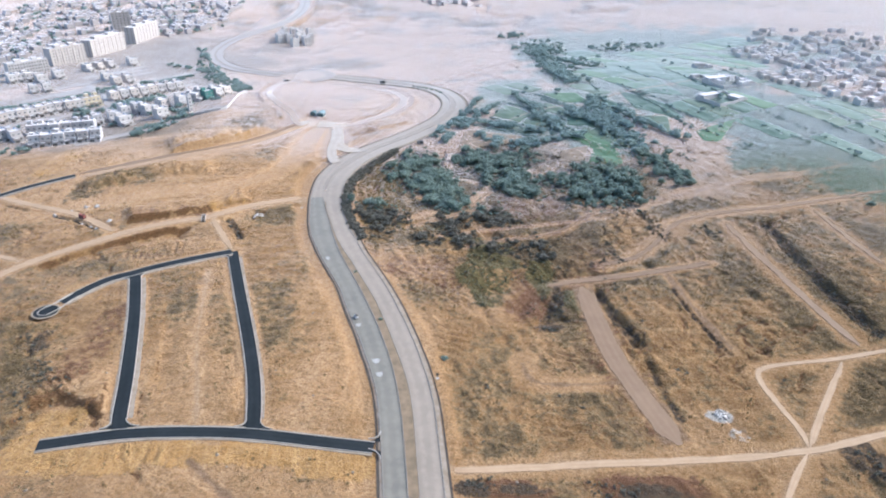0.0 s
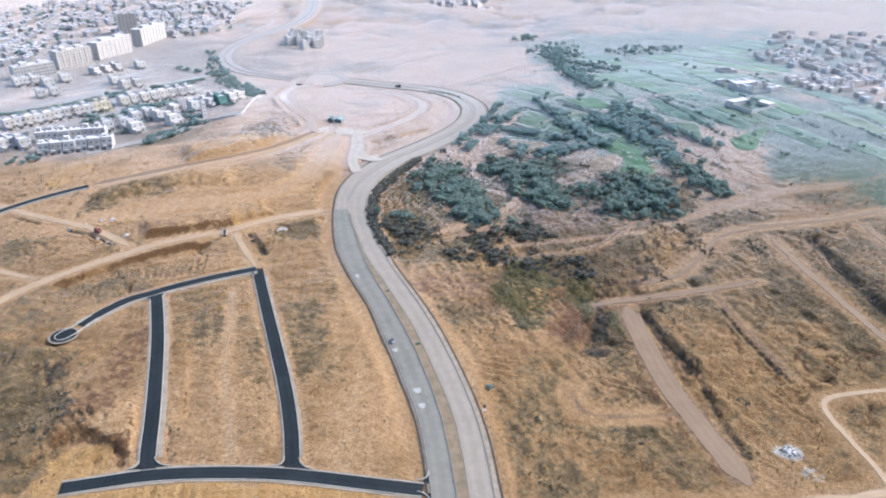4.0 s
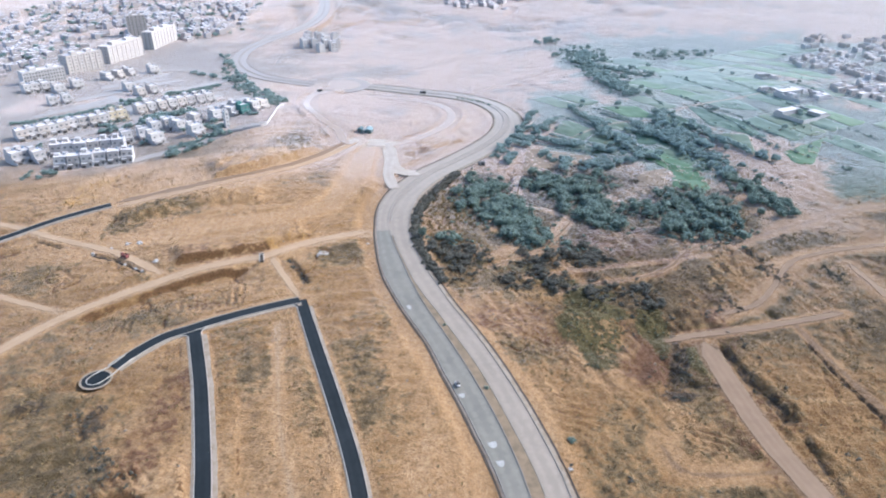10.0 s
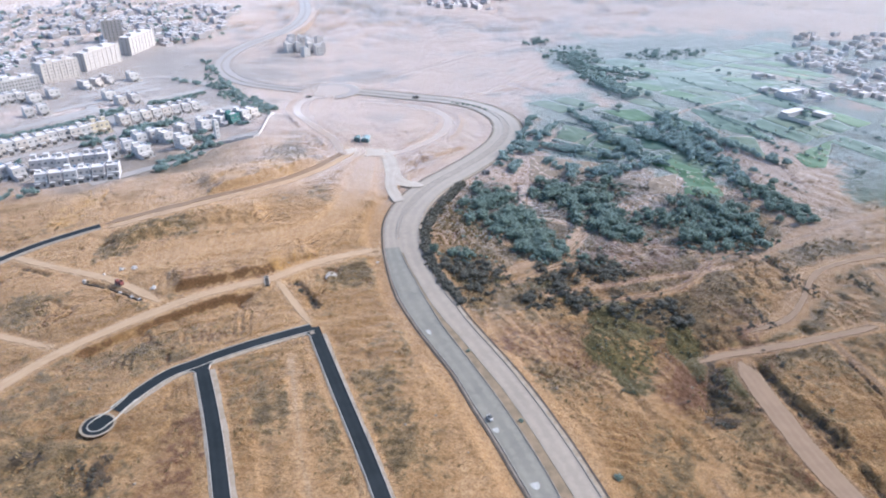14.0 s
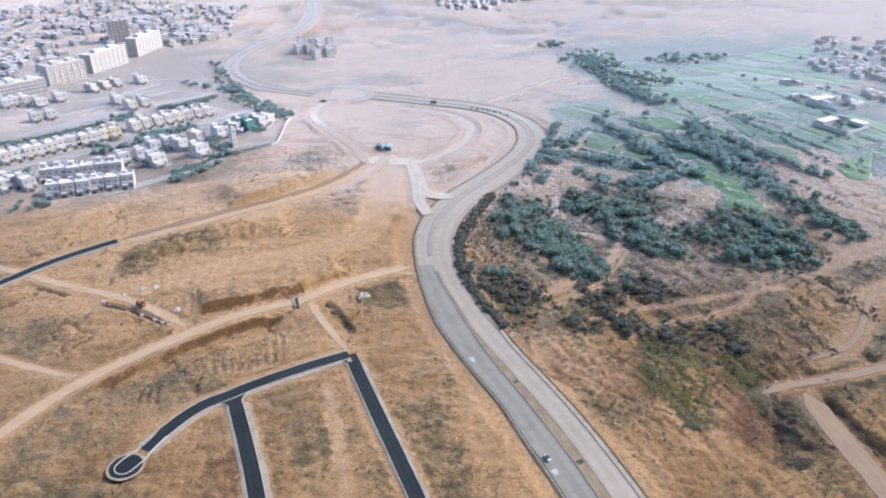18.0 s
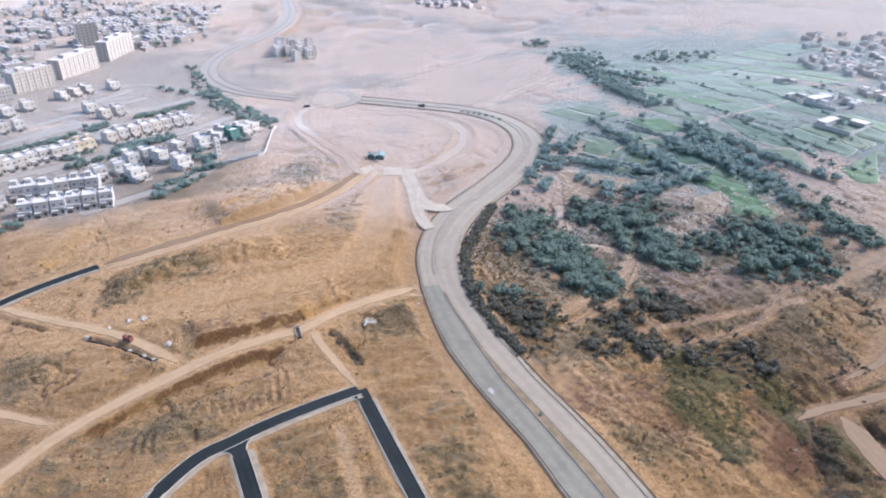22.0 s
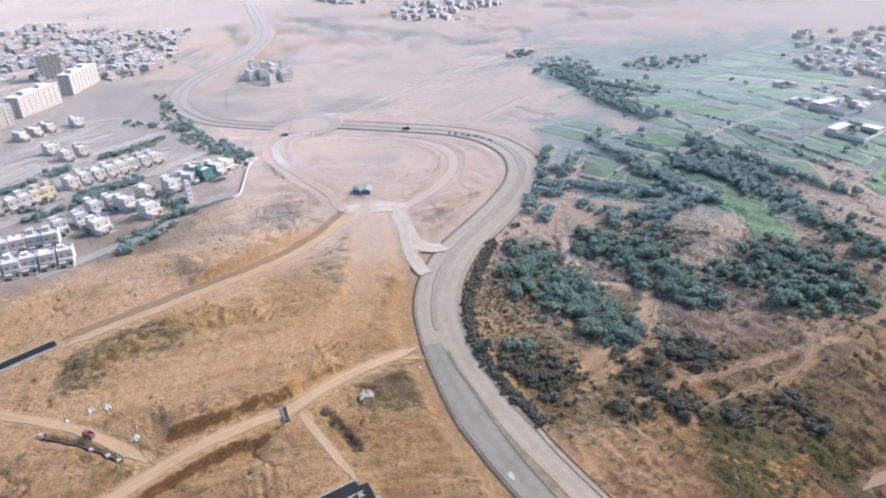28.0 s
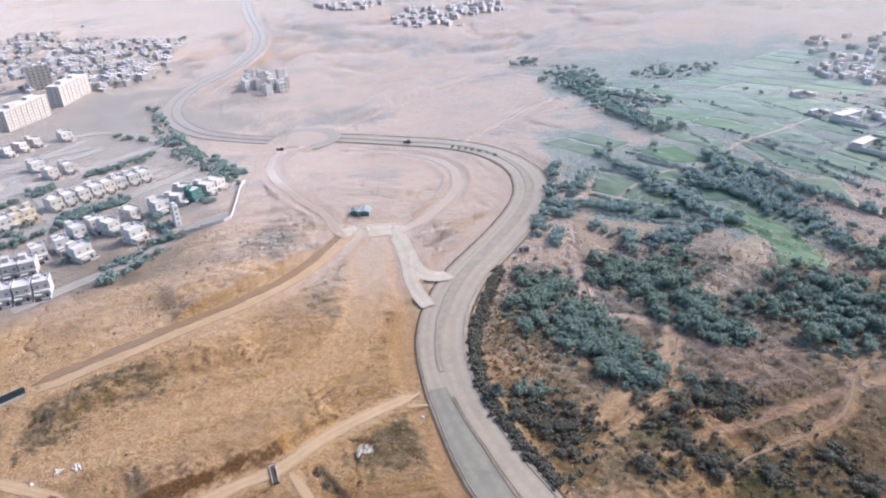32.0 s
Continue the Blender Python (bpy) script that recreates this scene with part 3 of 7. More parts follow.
FURROWS_2 = [(-177.7, 339.6, 20, 6, 9, 3.3, 0.4), (2.5, 236.6, 70, 10, 12, 4.2, 0.35), (87.6, 233.7, 65, 16, 8, 4.0, 0.3), (172.6, 292.3, 65, 16, 10, 4.0, 0.35), (-125.9, 204.0, -72, 3, 16, 2.6, 0.3), (-118.8, 187.8, -72, 3.5, 9, 2.6, 0.3), (-142.6, 194.6, 40, 7, 12, 3.0, 0.5), (-110.4, 280.3, 10, 6, 5, 3.0, 0.3)]
FURROWS = FURROWS_1 + FURROWS_2  # x, y, turn, half length, half width, pitch, depth
PATHS = [[(-20.3, 343.2), (2.7, 360.8), (22.2, 369.1), (46.5, 371.0)], [(11.8, 322.8), (22.4, 329.4), (36.3, 332.9), (58.2, 338.3), (72.6, 346.6), (82.9, 361.4), (96.3, 368.7)], [(60.6, 381.4), (82.8, 377.9), (104.5, 372.1)], [(30.1, 398.8), (22.0, 383.9), (6.4, 363.3)], [(8.5, 462.7), (3.0, 436.8), (2.1, 417.9)], [(-16.7, 419.8), (-14.3, 406.5), (-15.5, 386.9)]]

# ---- materials ----
def material(name, rough=0.9):
    m = bpy.data.materials.new(name)
    m.use_nodes = True
    b = m.node_tree.nodes["Principled BSDF"]
    b.inputs["Roughness"].default_value = rough
    b.inputs["Specular IOR Level"].default_value = 0.4
    return m, m.node_tree.nodes, m.node_tree.links, b


def noise_node(n, l, scale, detail=6.0, rough=0.6, space="Object", stretch=None):
    co = n.new("ShaderNodeTexCoord")
    t = n.new("ShaderNodeTexNoise")
    t.inputs["Scale"].default_value, t.inputs["Detail"].default_value, t.inputs["Roughness"].default_value = scale, detail, rough
    if stretch:
        mp = n.new("ShaderNodeMapping")
        mp.inputs["Scale"].default_value = stretch[:3]
        mp.inputs["Rotation"].default_value = (0, 0, radians(stretch[3]))
        l.new(co.outputs[space], mp.inputs["Vector"])
        l.new(mp.outputs[0], t.inputs["Vector"])
    else:
        l.new(co.outputs[space], t.inputs["Vector"])
    return t.outputs["Fac"]


def ramp(n, l, fac, stops):
    r = n.new("ShaderNodeValToRGB")
    e = r.color_ramp.elements
    while len(e) < len(stops):
        e.new(0.5)
    for s, (p, c) in zip(e, stops):
        s.position, s.color = p, (*c, 1) if len(c) == 3 else c
    l.new(fac, r.inputs["Fac"])
    return r.outputs["Color"]


def mix(n, l, fac, a, b, kind="MIX"):
    m = n.new("ShaderNodeMix")
    m.data_type, m.blend_type = "RGBA", kind
    if isinstance(fac, (int, float)):
        m.inputs["Factor"].default_value = fac
    else:
        l.new(fac, m.inputs["Factor"])
    for sock, v in (("A", a), ("B", b)):
        s = [i for i in m.inputs if i.name == sock and i.type == "RGBA"][0]
        if isinstance(v, tuple):
            s.default_value = (*v, 1)
        else:
            l.new(v, s)
    return [o for o in m.outputs if o.type == "RGBA"][0]


def bump(n, l, b, height, strength=0.5, distance=0.3):
    u = n.new("ShaderNodeBump")
    u.inputs["Strength"].default_value, u.inputs["Distance"].default_value = strength, distance
    l.new(height, u.inputs["Height"])
    l.new(u.outputs[0], b.inputs["Normal"])


def attr(n, name):
    a = n.new("ShaderNodeAttribute")
    a.attribute_name = name
    return a.outputs["Fac"]


def dusty(b, weight, tint=(0.92, 0.86, 0.89), rough=0.27):
    """A pale sheen at flat angles that stands in for haze, as well as dust."""
    b.inputs["Sheen Weight"].default_value, b.inputs["Sheen Roughness"].default_value = weight, rough
    b.inputs["Sheen Tint"].default_value = (*tint, 1)


def soil_material():
    m, n, l, b = material("soil", 0.55)
    broad, mid, fine, grit = noise_node(n, l, 0.012, 6), noise_node(n, l, 0.05, 10, 0.7), noise_node(n, l, 0.22, 9, 0.7), noise_node(n, l, 1.1, 8, 0.74)
    drag = noise_node(n, l, 0.3, 8, 0.65, stretch=(1.0, 0.14, 1.0, 35))
    scrape = noise_node(n, l, 0.7, 8, 0.68, stretch=(1.0, 0.08, 1.0, -22))
    clod = noise_node(n, l, 0.45, 7, 0.62)

    def level(fac, lo, hi, top=1.0):
        return ramp(n, l, fac, [(lo, (0, 0, 0)), (hi, (top, top, top))])

    # far soil paled in its colour for haze, and browner soil close by
    hazed_soil = mix(n, l, level(broad, 0.38, 0.62), (0.3, 0.172, 0.084), (0.35, 0.21, 0.11))
    hazed_soil = mix(n, l, level(drag, 0.44, 0.72, 0.6), hazed_soil, (0.43, 0.29, 0.175))
    hazed_soil = mix(n, l, level(clod, 0.54, 0.68, 0.35), hazed_soil, (0.19, 0.115, 0.058))
    near_soil = mix(n, l, level(mid, 0.42, 0.6), (0.2341, 0.1273, 0.0514), (0.3277, 0.1895, 0.0822))
    near_soil = mix(n, l, level(drag, 0.47, 0.68, 0.55), near_soil, (0.3745, 0.2221, 0.1012))
    near_soil = mix(n, l, level(scrape, 0.52, 0.6, 0.5), near_soil, (0.13, 0.0671, 0.0266))
    near_soil = mix(n, l, level(noise_node(n, l, 0.5, 8, 0.7, stretch=(1.0, 0.3, 1.0, 60)), 0.55, 0.66, 0.7), near_soil, (0.437, 0.2758, 0.1285))
    near_soil = mix(n, l, level(clod, 0.56, 0.66, 0.35), near_soil, (0.1248, 0.0689, 0.0283))
    near_soil = mix(n, l, level(fine, 0.56, 0.68, 0.5), near_soil, (0.3225, 0.1962, 0.0926))
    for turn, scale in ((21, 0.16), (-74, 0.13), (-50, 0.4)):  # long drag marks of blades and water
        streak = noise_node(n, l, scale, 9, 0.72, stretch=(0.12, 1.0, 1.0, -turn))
        near_soil = mix(n, l, level(streak, 0.53, 0.66, 0.5), near_soil, (0.1405, 0.0795, 0.0343))
        near_soil = mix(n, l, ramp(n, l, streak, [(0.36, (0.5, 0.5, 0.5)), (0.46, (0, 0, 0))]), near_soil, (0.4266, 0.2728, 0.1328))
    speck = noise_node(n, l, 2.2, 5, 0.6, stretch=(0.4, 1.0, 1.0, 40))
    near_soil = mix(n, l, level(speck, 0.56, 0.66, 0.35), near_soil, (0.0936, 0.0498, 0.0206))
    near_soil = mix(n, l, ramp(n, l, speck, [(0.36, (0.5, 0.5, 0.5)), (0.45, (0, 0, 0))]), near_soil, (0.4162, 0.2586, 0.12))
    bare = mix(n, l, attr(n, "near_soil"), hazed_soil, near_soil)
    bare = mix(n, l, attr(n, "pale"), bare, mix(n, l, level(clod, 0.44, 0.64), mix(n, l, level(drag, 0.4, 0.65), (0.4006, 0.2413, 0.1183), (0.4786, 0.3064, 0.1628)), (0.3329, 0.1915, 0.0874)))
    dry = mix(n, l, level(fine, 0.42, 0.58), (0.225, 0.149, 0.073), (0.145, 0.098, 0.048))
    dry = mix(n, l, level(grit, 0.5, 0.62, 0.7), dry, (0.24, 0.17, 0.095))

    def ragged(name, lo, hi):
        """A patch whose edge breaks up into small clumps."""
        here = attr(n, name)
        gate = n.new("ShaderNodeMath")
        gate.operation, gate.use_clamp = "MULTIPLY", True
        l.new(here, gate.inputs[0])
        gate.inputs[1].default_value = 4.0
        value = here
        for source, k in ((mid, 1.9), (fine, 1.9), (clod, 1.6), (grit, 1.2)):
            shift = n.new("ShaderNodeMath")
            shift.operation = "MULTIPLY_ADD"
            l.new(source, shift.inputs[0])
            shift.inputs[1].default_value, shift.inputs[2].default_value = k, -0.5 * k
            add = n.new("ShaderNodeMath")
            add.operation = "MULTIPLY_ADD"
            l.new(shift.outputs[0], add.inputs[0])
            l.new(gate.outputs[0], add.inputs[1])
            l.new(value, add.inputs[2])
            value = add.outputs[0]
        return ramp(n, l, value, [(lo, (0, 0, 0)), (hi, (1, 1, 1))])

    c = mix(n, l, ragged("scrub", 0.36, 0.6), bare, dry)
    c = mix(n, l, ragged("scrub", 0.66, 0.95), c, (0.105, 0.075, 0.038))
    c = mix(n, l, ragged("red", 0.3, 0.75), c, (0.145, 0.074, 0.04))
    # Bare cut earth, its colour deepened for the shade on bank faces.
    c = mix(n, l, ragged("dark_earth", 0.35, 0.6), c, mix(n, l, level(grit, 0.4, 0.6), (0.09, 0.045, 0.021), (0.18, 0.098, 0.045)))
    # Darker brown ground under the woods and in the hollows.
    c = mix(n, l, ragged("wood_floor", 0.3, 0.7), c, mix(n, l, level(fine, 0.4, 0.62), (0.085, 0.062, 0.036), (0.145, 0.102, 0.06)))
    c = mix(n, l, ragged("ochre", 0.25, 0.6), c, mix(n, l, level(drag, 0.4, 0.65), (0.38, 0.21, 0.075), (0.47, 0.285, 0.115)))
    olive = mix(n, l, level(fine, 0.42, 0.6), (0.075, 0.063, 0.028), (0.118, 0.096, 0.043))
    c = mix(n, l, ragged("olive", 0.35, 0.6), c, olive)
    grass = mix(n, l, level(mid, 0.4, 0.6), (0.055, 0.092, 0.05), (0.088, 0.114, 0.062))
    c = mix(n, l, ragged("green", 0.2, 0.5), c, grass)
    c = mix(n, l, attr(n, "graded"), c, mix(n, l, level(clod, 0.42, 0.62), (0.255, 0.162, 0.096), (0.2, 0.124, 0.07)))
    c = mix(n, l, attr(n, "track"), c, mix(n, l, level(clod, 0.42, 0.62), (0.42, 0.282, 0.165), (0.355, 0.232, 0.13)))
    c = mix(n, l, attr(n, "grey"), c, mix(n, l, level(mid, 0.4, 0.6), (0.15, 0.12, 0.09), (0.215, 0.17, 0.13)))
    c = mix(n, l, ragged("chalk", 0.3, 0.6), c, (0.4, 0.36, 0.31))
    # One dark floor colour: ditch shade, the damp pit and charred spots.
    c = mix(n, l, ragged("damp_shade", 0.3, 0.65), c, (0.07, 0.052, 0.036))
    c = mix(n, l, ramp(n, l, grit, [(0.36, (0.35, 0.35, 0.35)), (0.54, (1, 1, 1))]), (0.12, 0.075, 0.036), c)
    l.new(c, b.inputs["Base Color"])
    bump(n, l, b, mix(n, l, 0.5, mix(n, l, 0.5, fine, clod), grit), 1.0, 2.8)
    dusty(b, 1.0, (0.89, 0.84, 0.88))
    less = n.new("ShaderNodeMath")
    less.operation = "MULTIPLY_ADD"
    l.new(attr(n, "near_soil"), less.inputs[0])  # less haze sheen on the near ground, full sheen far off
    less.inputs[1].default_value, less.inputs[2].default_value = -0.68, 1.0
    shade = n.new("ShaderNodeMath")
    shade.operation, shade.use_clamp = "MULTIPLY_ADD", True
    l.new(attr(n, "wood_floor"), shade.inputs[0])  # less haze sheen on the darker wood floor
    shade.inputs[1].default_value = -0.6
    l.new(less.outputs[0], shade.inputs[2])
    town = n.new("ShaderNodeMath")
    town.operation, town.use_clamp = "MULTIPLY_ADD", True
    l.new(attr(n, "grey"), town.inputs[0])
    town.inputs[1].default_value = -0.5
    l.new(shade.outputs[0], town.inputs[2])
    l.new(town.outputs[0], b.inputs["Sheen Weight"])
    # Far ground is also glossier, in place of haze.
    gloss = n.new("ShaderNodeMath")
    gloss.operation = "MULTIPLY_ADD"
    l.new(attr(n, "near_soil"), gloss.inputs[0])
    gloss.inputs[1].default_value, gloss.inputs[2].default_value = -0.45, 0.5
    l.new(gloss.outputs[0], b.inputs["Specular IOR Level"])
    return m


def plain_material(name, light, dark, scale=0.6, rough=0.9, grain=6.0, haze_sheen=0.8):
    m, n, l, b = material(name, rough)
    a, g = noise_node(n, l, scale, 6), noise_node(n, l, grain, 5)
    c = mix(n, l, ramp(n, l, a, [(0.35, (0, 0, 0)), (0.68, (1, 1, 1))]), dark, light)
    c = mix(n, l, ramp(n, l, g, [(0.3, (0.75, 0.75, 0.75)), (0.7, (1, 1, 1))]), dark, c)
    l.new(c, b.inputs["Base Color"])
    bump(n, l, b, g, 0.4, 0.05)
    dusty(b, haze_sheen)
    return m


def halved(n, l, value):
    h = n.new("ShaderNodeMath")
    h.operation = "MULTIPLY"
    h.inputs[1].default_value = 0.5
    l.new(value, h.inputs[0])
    return h.outputs[0]


def road_material(name, light, dark, worn, haze_sheen=0.4, rough=0.6, tracks=2.0, patch=0.35, edge=None):
    """A road surface: wheel paths along it, blotches and grit."""
    m, n, l, b = material(name, rough)
    blot, g = noise_node(n, l, 0.07, 7, 0.65), noise_node(n, l, 2.5, 6)
    wave = n.new("ShaderNodeMath")
    wave.operation = "MULTIPLY"
    l.new(attr(n, "across"), wave.inputs[0])
    wave.inputs[1].default_value = tracks * math.pi
    co = n.new("ShaderNodeMath")
    co.operation = "COSINE"
    l.new(wave.outputs[0], co.inputs[0])
    add = n.new("ShaderNodeMath")
    add.operation = "MULTIPLY_ADD"
    l.new(co.outputs[0], add.inputs[0])
    add.inputs[1].default_value = -0.12
    l.new(noise_node(n, l, 0.3, 6, 0.65), add.inputs[2])
    c = mix(n, l, ramp(n, l, blot, [(0.36, (0, 0, 0)), (0.66, (1, 1, 1))]), dark, light)
    c = mix(n, l, ramp(n, l, add.outputs[0], [(0.45, (0, 0, 0)), (0.7, (patch * 2, patch * 2, patch * 2))]), c, worn)
    c = mix(n, l, ramp(n, l, g, [(0.3, (0.7, 0.7, 0.7)), (0.7, (1, 1, 1))]), dark, c)
    if edge:  # loose soil creeping in from both sides
        away = n.new("ShaderNodeMath")
        away.operation = "ABSOLUTE"
        l.new(attr(n, "across"), away.inputs[0])
        creep = n.new("ShaderNodeMath")
        creep.operation = "MULTIPLY_ADD"
        l.new(noise_node(n, l, 0.25, 8, 0.7), creep.inputs[0])
        creep.inputs[1].default_value = 1.5
        l.new(away.outputs[0], creep.inputs[2])
        c = mix(n, l, ramp(n, l, halved(n, l, creep.outputs[0]), [(0.62, (0, 0, 0)), (0.86, (0.9, 0.9, 0.9))]), c, edge)
    l.new(c, b.inputs["Base Color"])
    bump(n, l, b, g, 0.3, 0.05)
    dusty(b, haze_sheen)
    return m


SOIL = soil_material()
ASPHALT = road_material("fresh asphalt", (0.017, 0.0195, 0.021), (0.009, 0.011, 0.012), (0.026, 0.028, 0.029), 0.04, 0.7, 2.0, 0.2)
ASPHALT.node_tree.nodes["Principled BSDF"].inputs["Specular IOR Level"].default_value = 0.15
OLD_ASPHALT = road_material("old dusty asphalt", (0.25, 0.215, 0.185), (0.205, 0.176, 0.15), (0.28, 0.242, 0.21), 0.9)
SLIP = road_material("dusty tan concrete", (0.33, 0.27, 0.215), (0.26, 0.208, 0.16), (0.38, 0.315, 0.255), 0.9)
CONCRETE = road_material("pale worn carriageway", (0.24, 0.19, 0.142), (0.195, 0.154, 0.114), (0.275, 0.22, 0.165), 0.85)
# Far copy of the carriageway, colour and sheen toned for haze.
FAR_ROAD = road_material("far haze-toned carriageway", (0.215, 0.172, 0.14), (0.185, 0.146, 0.118), (0.24, 0.195, 0.16), 1.0)
GREY_ROAD = road_material("grey worn carriageway", (0.165, 0.144, 0.11), (0.125, 0.11, 0.085), (0.2, 0.175, 0.134), 0.6)
DIRT = road_material("beaten pale earth", (0.335, 0.224, 0.13), (0.27, 0.175, 0.097), (0.38, 0.262, 0.158), 0.25, 0.8, 2.0, 0.3, (0.285, 0.185, 0.104))
RED_DIRT = road_material("graded reddish earth", (0.19, 0.118, 0.067), (0.155, 0.094, 0.052), (0.22, 0.14, 0.082), 0.2, 0.8, 3.0, 0.25, (0.175, 0.108, 0.06))
# Far copy of the track earth, made pinker for haze.
FAR_DIRT = road_material("pale pinkish track", (0.3, 0.222, 0.17), (0.25, 0.18, 0.134), (0.33, 0.25, 0.195), 1.0, 0.6, 2.0, 0.2, (0.28, 0.205, 0.152))
ROAD_KERB = plain_material("dusty grey kerb", (0.25, 0.215, 0.175), (0.17, 0.145, 0.118), 0.5, 0.9, haze_sheen=0.5)
KERB = plain_material("kerb concrete", (0.42, 0.375, 0.32), (0.3, 0.265, 0.22), 0.5, 0.9, haze_sheen=0.4)
VERGE = plain_material("pale gravel verge", (0.29, 0.235, 0.18), (0.2, 0.148, 0.098), 0.3, 0.95, 2.0, haze_sheen=0.2)
MEDIAN = plain_material("brown median soil", (0.22, 0.15, 0.09), (0.13, 0.095, 0.056), 0.25, 0.95, 2.0, haze_sheen=0.9)
PALE_MEDIAN = plain_material("dusty median soil", (0.24, 0.195, 0.155), (0.18, 0.145, 0.112), 0.25, 0.95, 2.0, haze_sheen=0.9)
# Dark brown painted for shade in drains, culvert mouth and trench.
SHADE_BROWN = plain_material("dark brown for drain shade", (0.075, 0.055, 0.04), (0.04, 0.03, 0.022), 0.3, 0.9, 2.0, haze_sheen=0.2)


# ---- the land ----
def fbm(x, y, size, octaves=4, seed=0):
    """Smooth random heights in -1..1 over arrays of places."""
    out, amp, total = np.zeros_like(x, dtype=float), 1.0, 0.0
    for o in range(octaves):
        rng = np.random.default_rng(1000 * seed + o)
        grid = rng.uniform(-1, 1, (256, 256))
        u, v = x / size + 77.3, y / size + 31.7
        i, j = np.floor(u).astype(int), np.floor(v).astype(int)
        a, b = u - i, v - j
        a, b = a * a * (3 - 2 * a), b * b * (3 - 2 * b)
        i0, j0, i1, j1 = i % 256, j % 256, (i + 1) % 256, (j + 1) % 256
        out += amp * ((grid[i0, j0] * (1 - a) + grid[i1, j0] * a) * (1 - b) + (grid[i0, j1] * (1 - a) + grid[i1, j1] * a) * b)
        total += amp
        amp, size = amp * 0.5, size / 2
    return out / total


def swell(x, y):
    h = np.full(np.shape(x), BASE, dtype=float)
    for a, b, r, k in SWELLS:
        h += k * np.exp(-((x - a) ** 2 + (y - b) ** 2) / (2 * r * r))
    return h


def smooth_line(points, step=3.0, rounds=2):
    """A line through the points with rounded corners, resampled at even steps."""
    p = np.array(points, float)
    for _ in range(rounds):
        q, r = 0.75 * p[:-1] + 0.25 * p[1:], 0.25 * p[:-1] + 0.75 * p[1:]
        p = np.vstack([p[:1], np.stack([q, r], 1).reshape(-1, 2), p[-1:]])
    d = np.r_[0, np.cumsum(np.linalg.norm(np.diff(p, axis=0), axis=1))]
    s = np.linspace(0, d[-1], max(2, int(d[-1] / step) + 1))
    return np.c_[np.interp(s, d, p[:, 0]), np.interp(s, d, p[:, 1])]


def normals(line):
    t = np.gradient(line, axis=0)
    t /= np.linalg.norm(t, axis=1)[:, None] + 1e-9
    return np.c_[-t[:, 1], t[:, 0]]


def offset(line, d):
    return line + normals(line) * d


WIDTHS = {  # metres along the main road and offsets to its left: outer edge, median, median, outer edge
    "west_out": [(0, 9.0), (418, 9.0), (460, 9.9), (490, 10.8), (525, 10.6), (545, 9.3), (565, 9.1), (585, 9.6), (600, 10.2), (614, 9.8), (630, 8.4), (655, 7.0), (700, 7.0), (760, 7.8), (860, 8.7), (1200, 8.7)],
    "west_in": [(0, 1.3), (418, 1.3), (460, 2.2), (490, 1.6), (525, 1.0), (545, 0.6), (565, -0.4), (590, -0.9), (612, -0.9), (628, -0.1), (655, 0.8), (680, 0.0), (705, 0.6), (760, 1.8), (860, 2.3), (930, 1.2), (1200, 1.0)],
    "east_in": [(0, -2.8), (460, -2.4), (490, -2.1), (525, -3.0), (545, -2.9), (565, -3.6), (580, -2.8), (592, -2.2), (612, -1.8), (628, -0.9), (655, -1.0), (680, -1.9), (705, -3.5), (760, -2.6), (860, -3.0), (930, -1.6), (1200, -1.4)],
    "east_out": [(0, -10.5), (480, -10.3), (525, -11.2), (565, -11.8), (585, -11.8), (600, -10.6), (626, -9.5), (650, -10.2), (676, -11.6), (860, -11.7), (920, -10.2), (1200, -9.4)],
}


def edge_at(name, line, far=False):
    """An edge's offset at each point of the main road's line; beyond the roundabout the road is slimmer."""
    run = np.r_[0, np.cumsum(np.linalg.norm(np.diff(line, axis=0), axis=1))]
    if far:
        return np.full(len(line), {"west_out": 8.4, "west_in": 1.0, "east_in": -1.0, "east_out": -8.4}[name])
    return np.interp(run, *zip(*WIDTHS[name]))


SIDE_BED = [ROUND[0], ROUND[4], ROUND[2]]
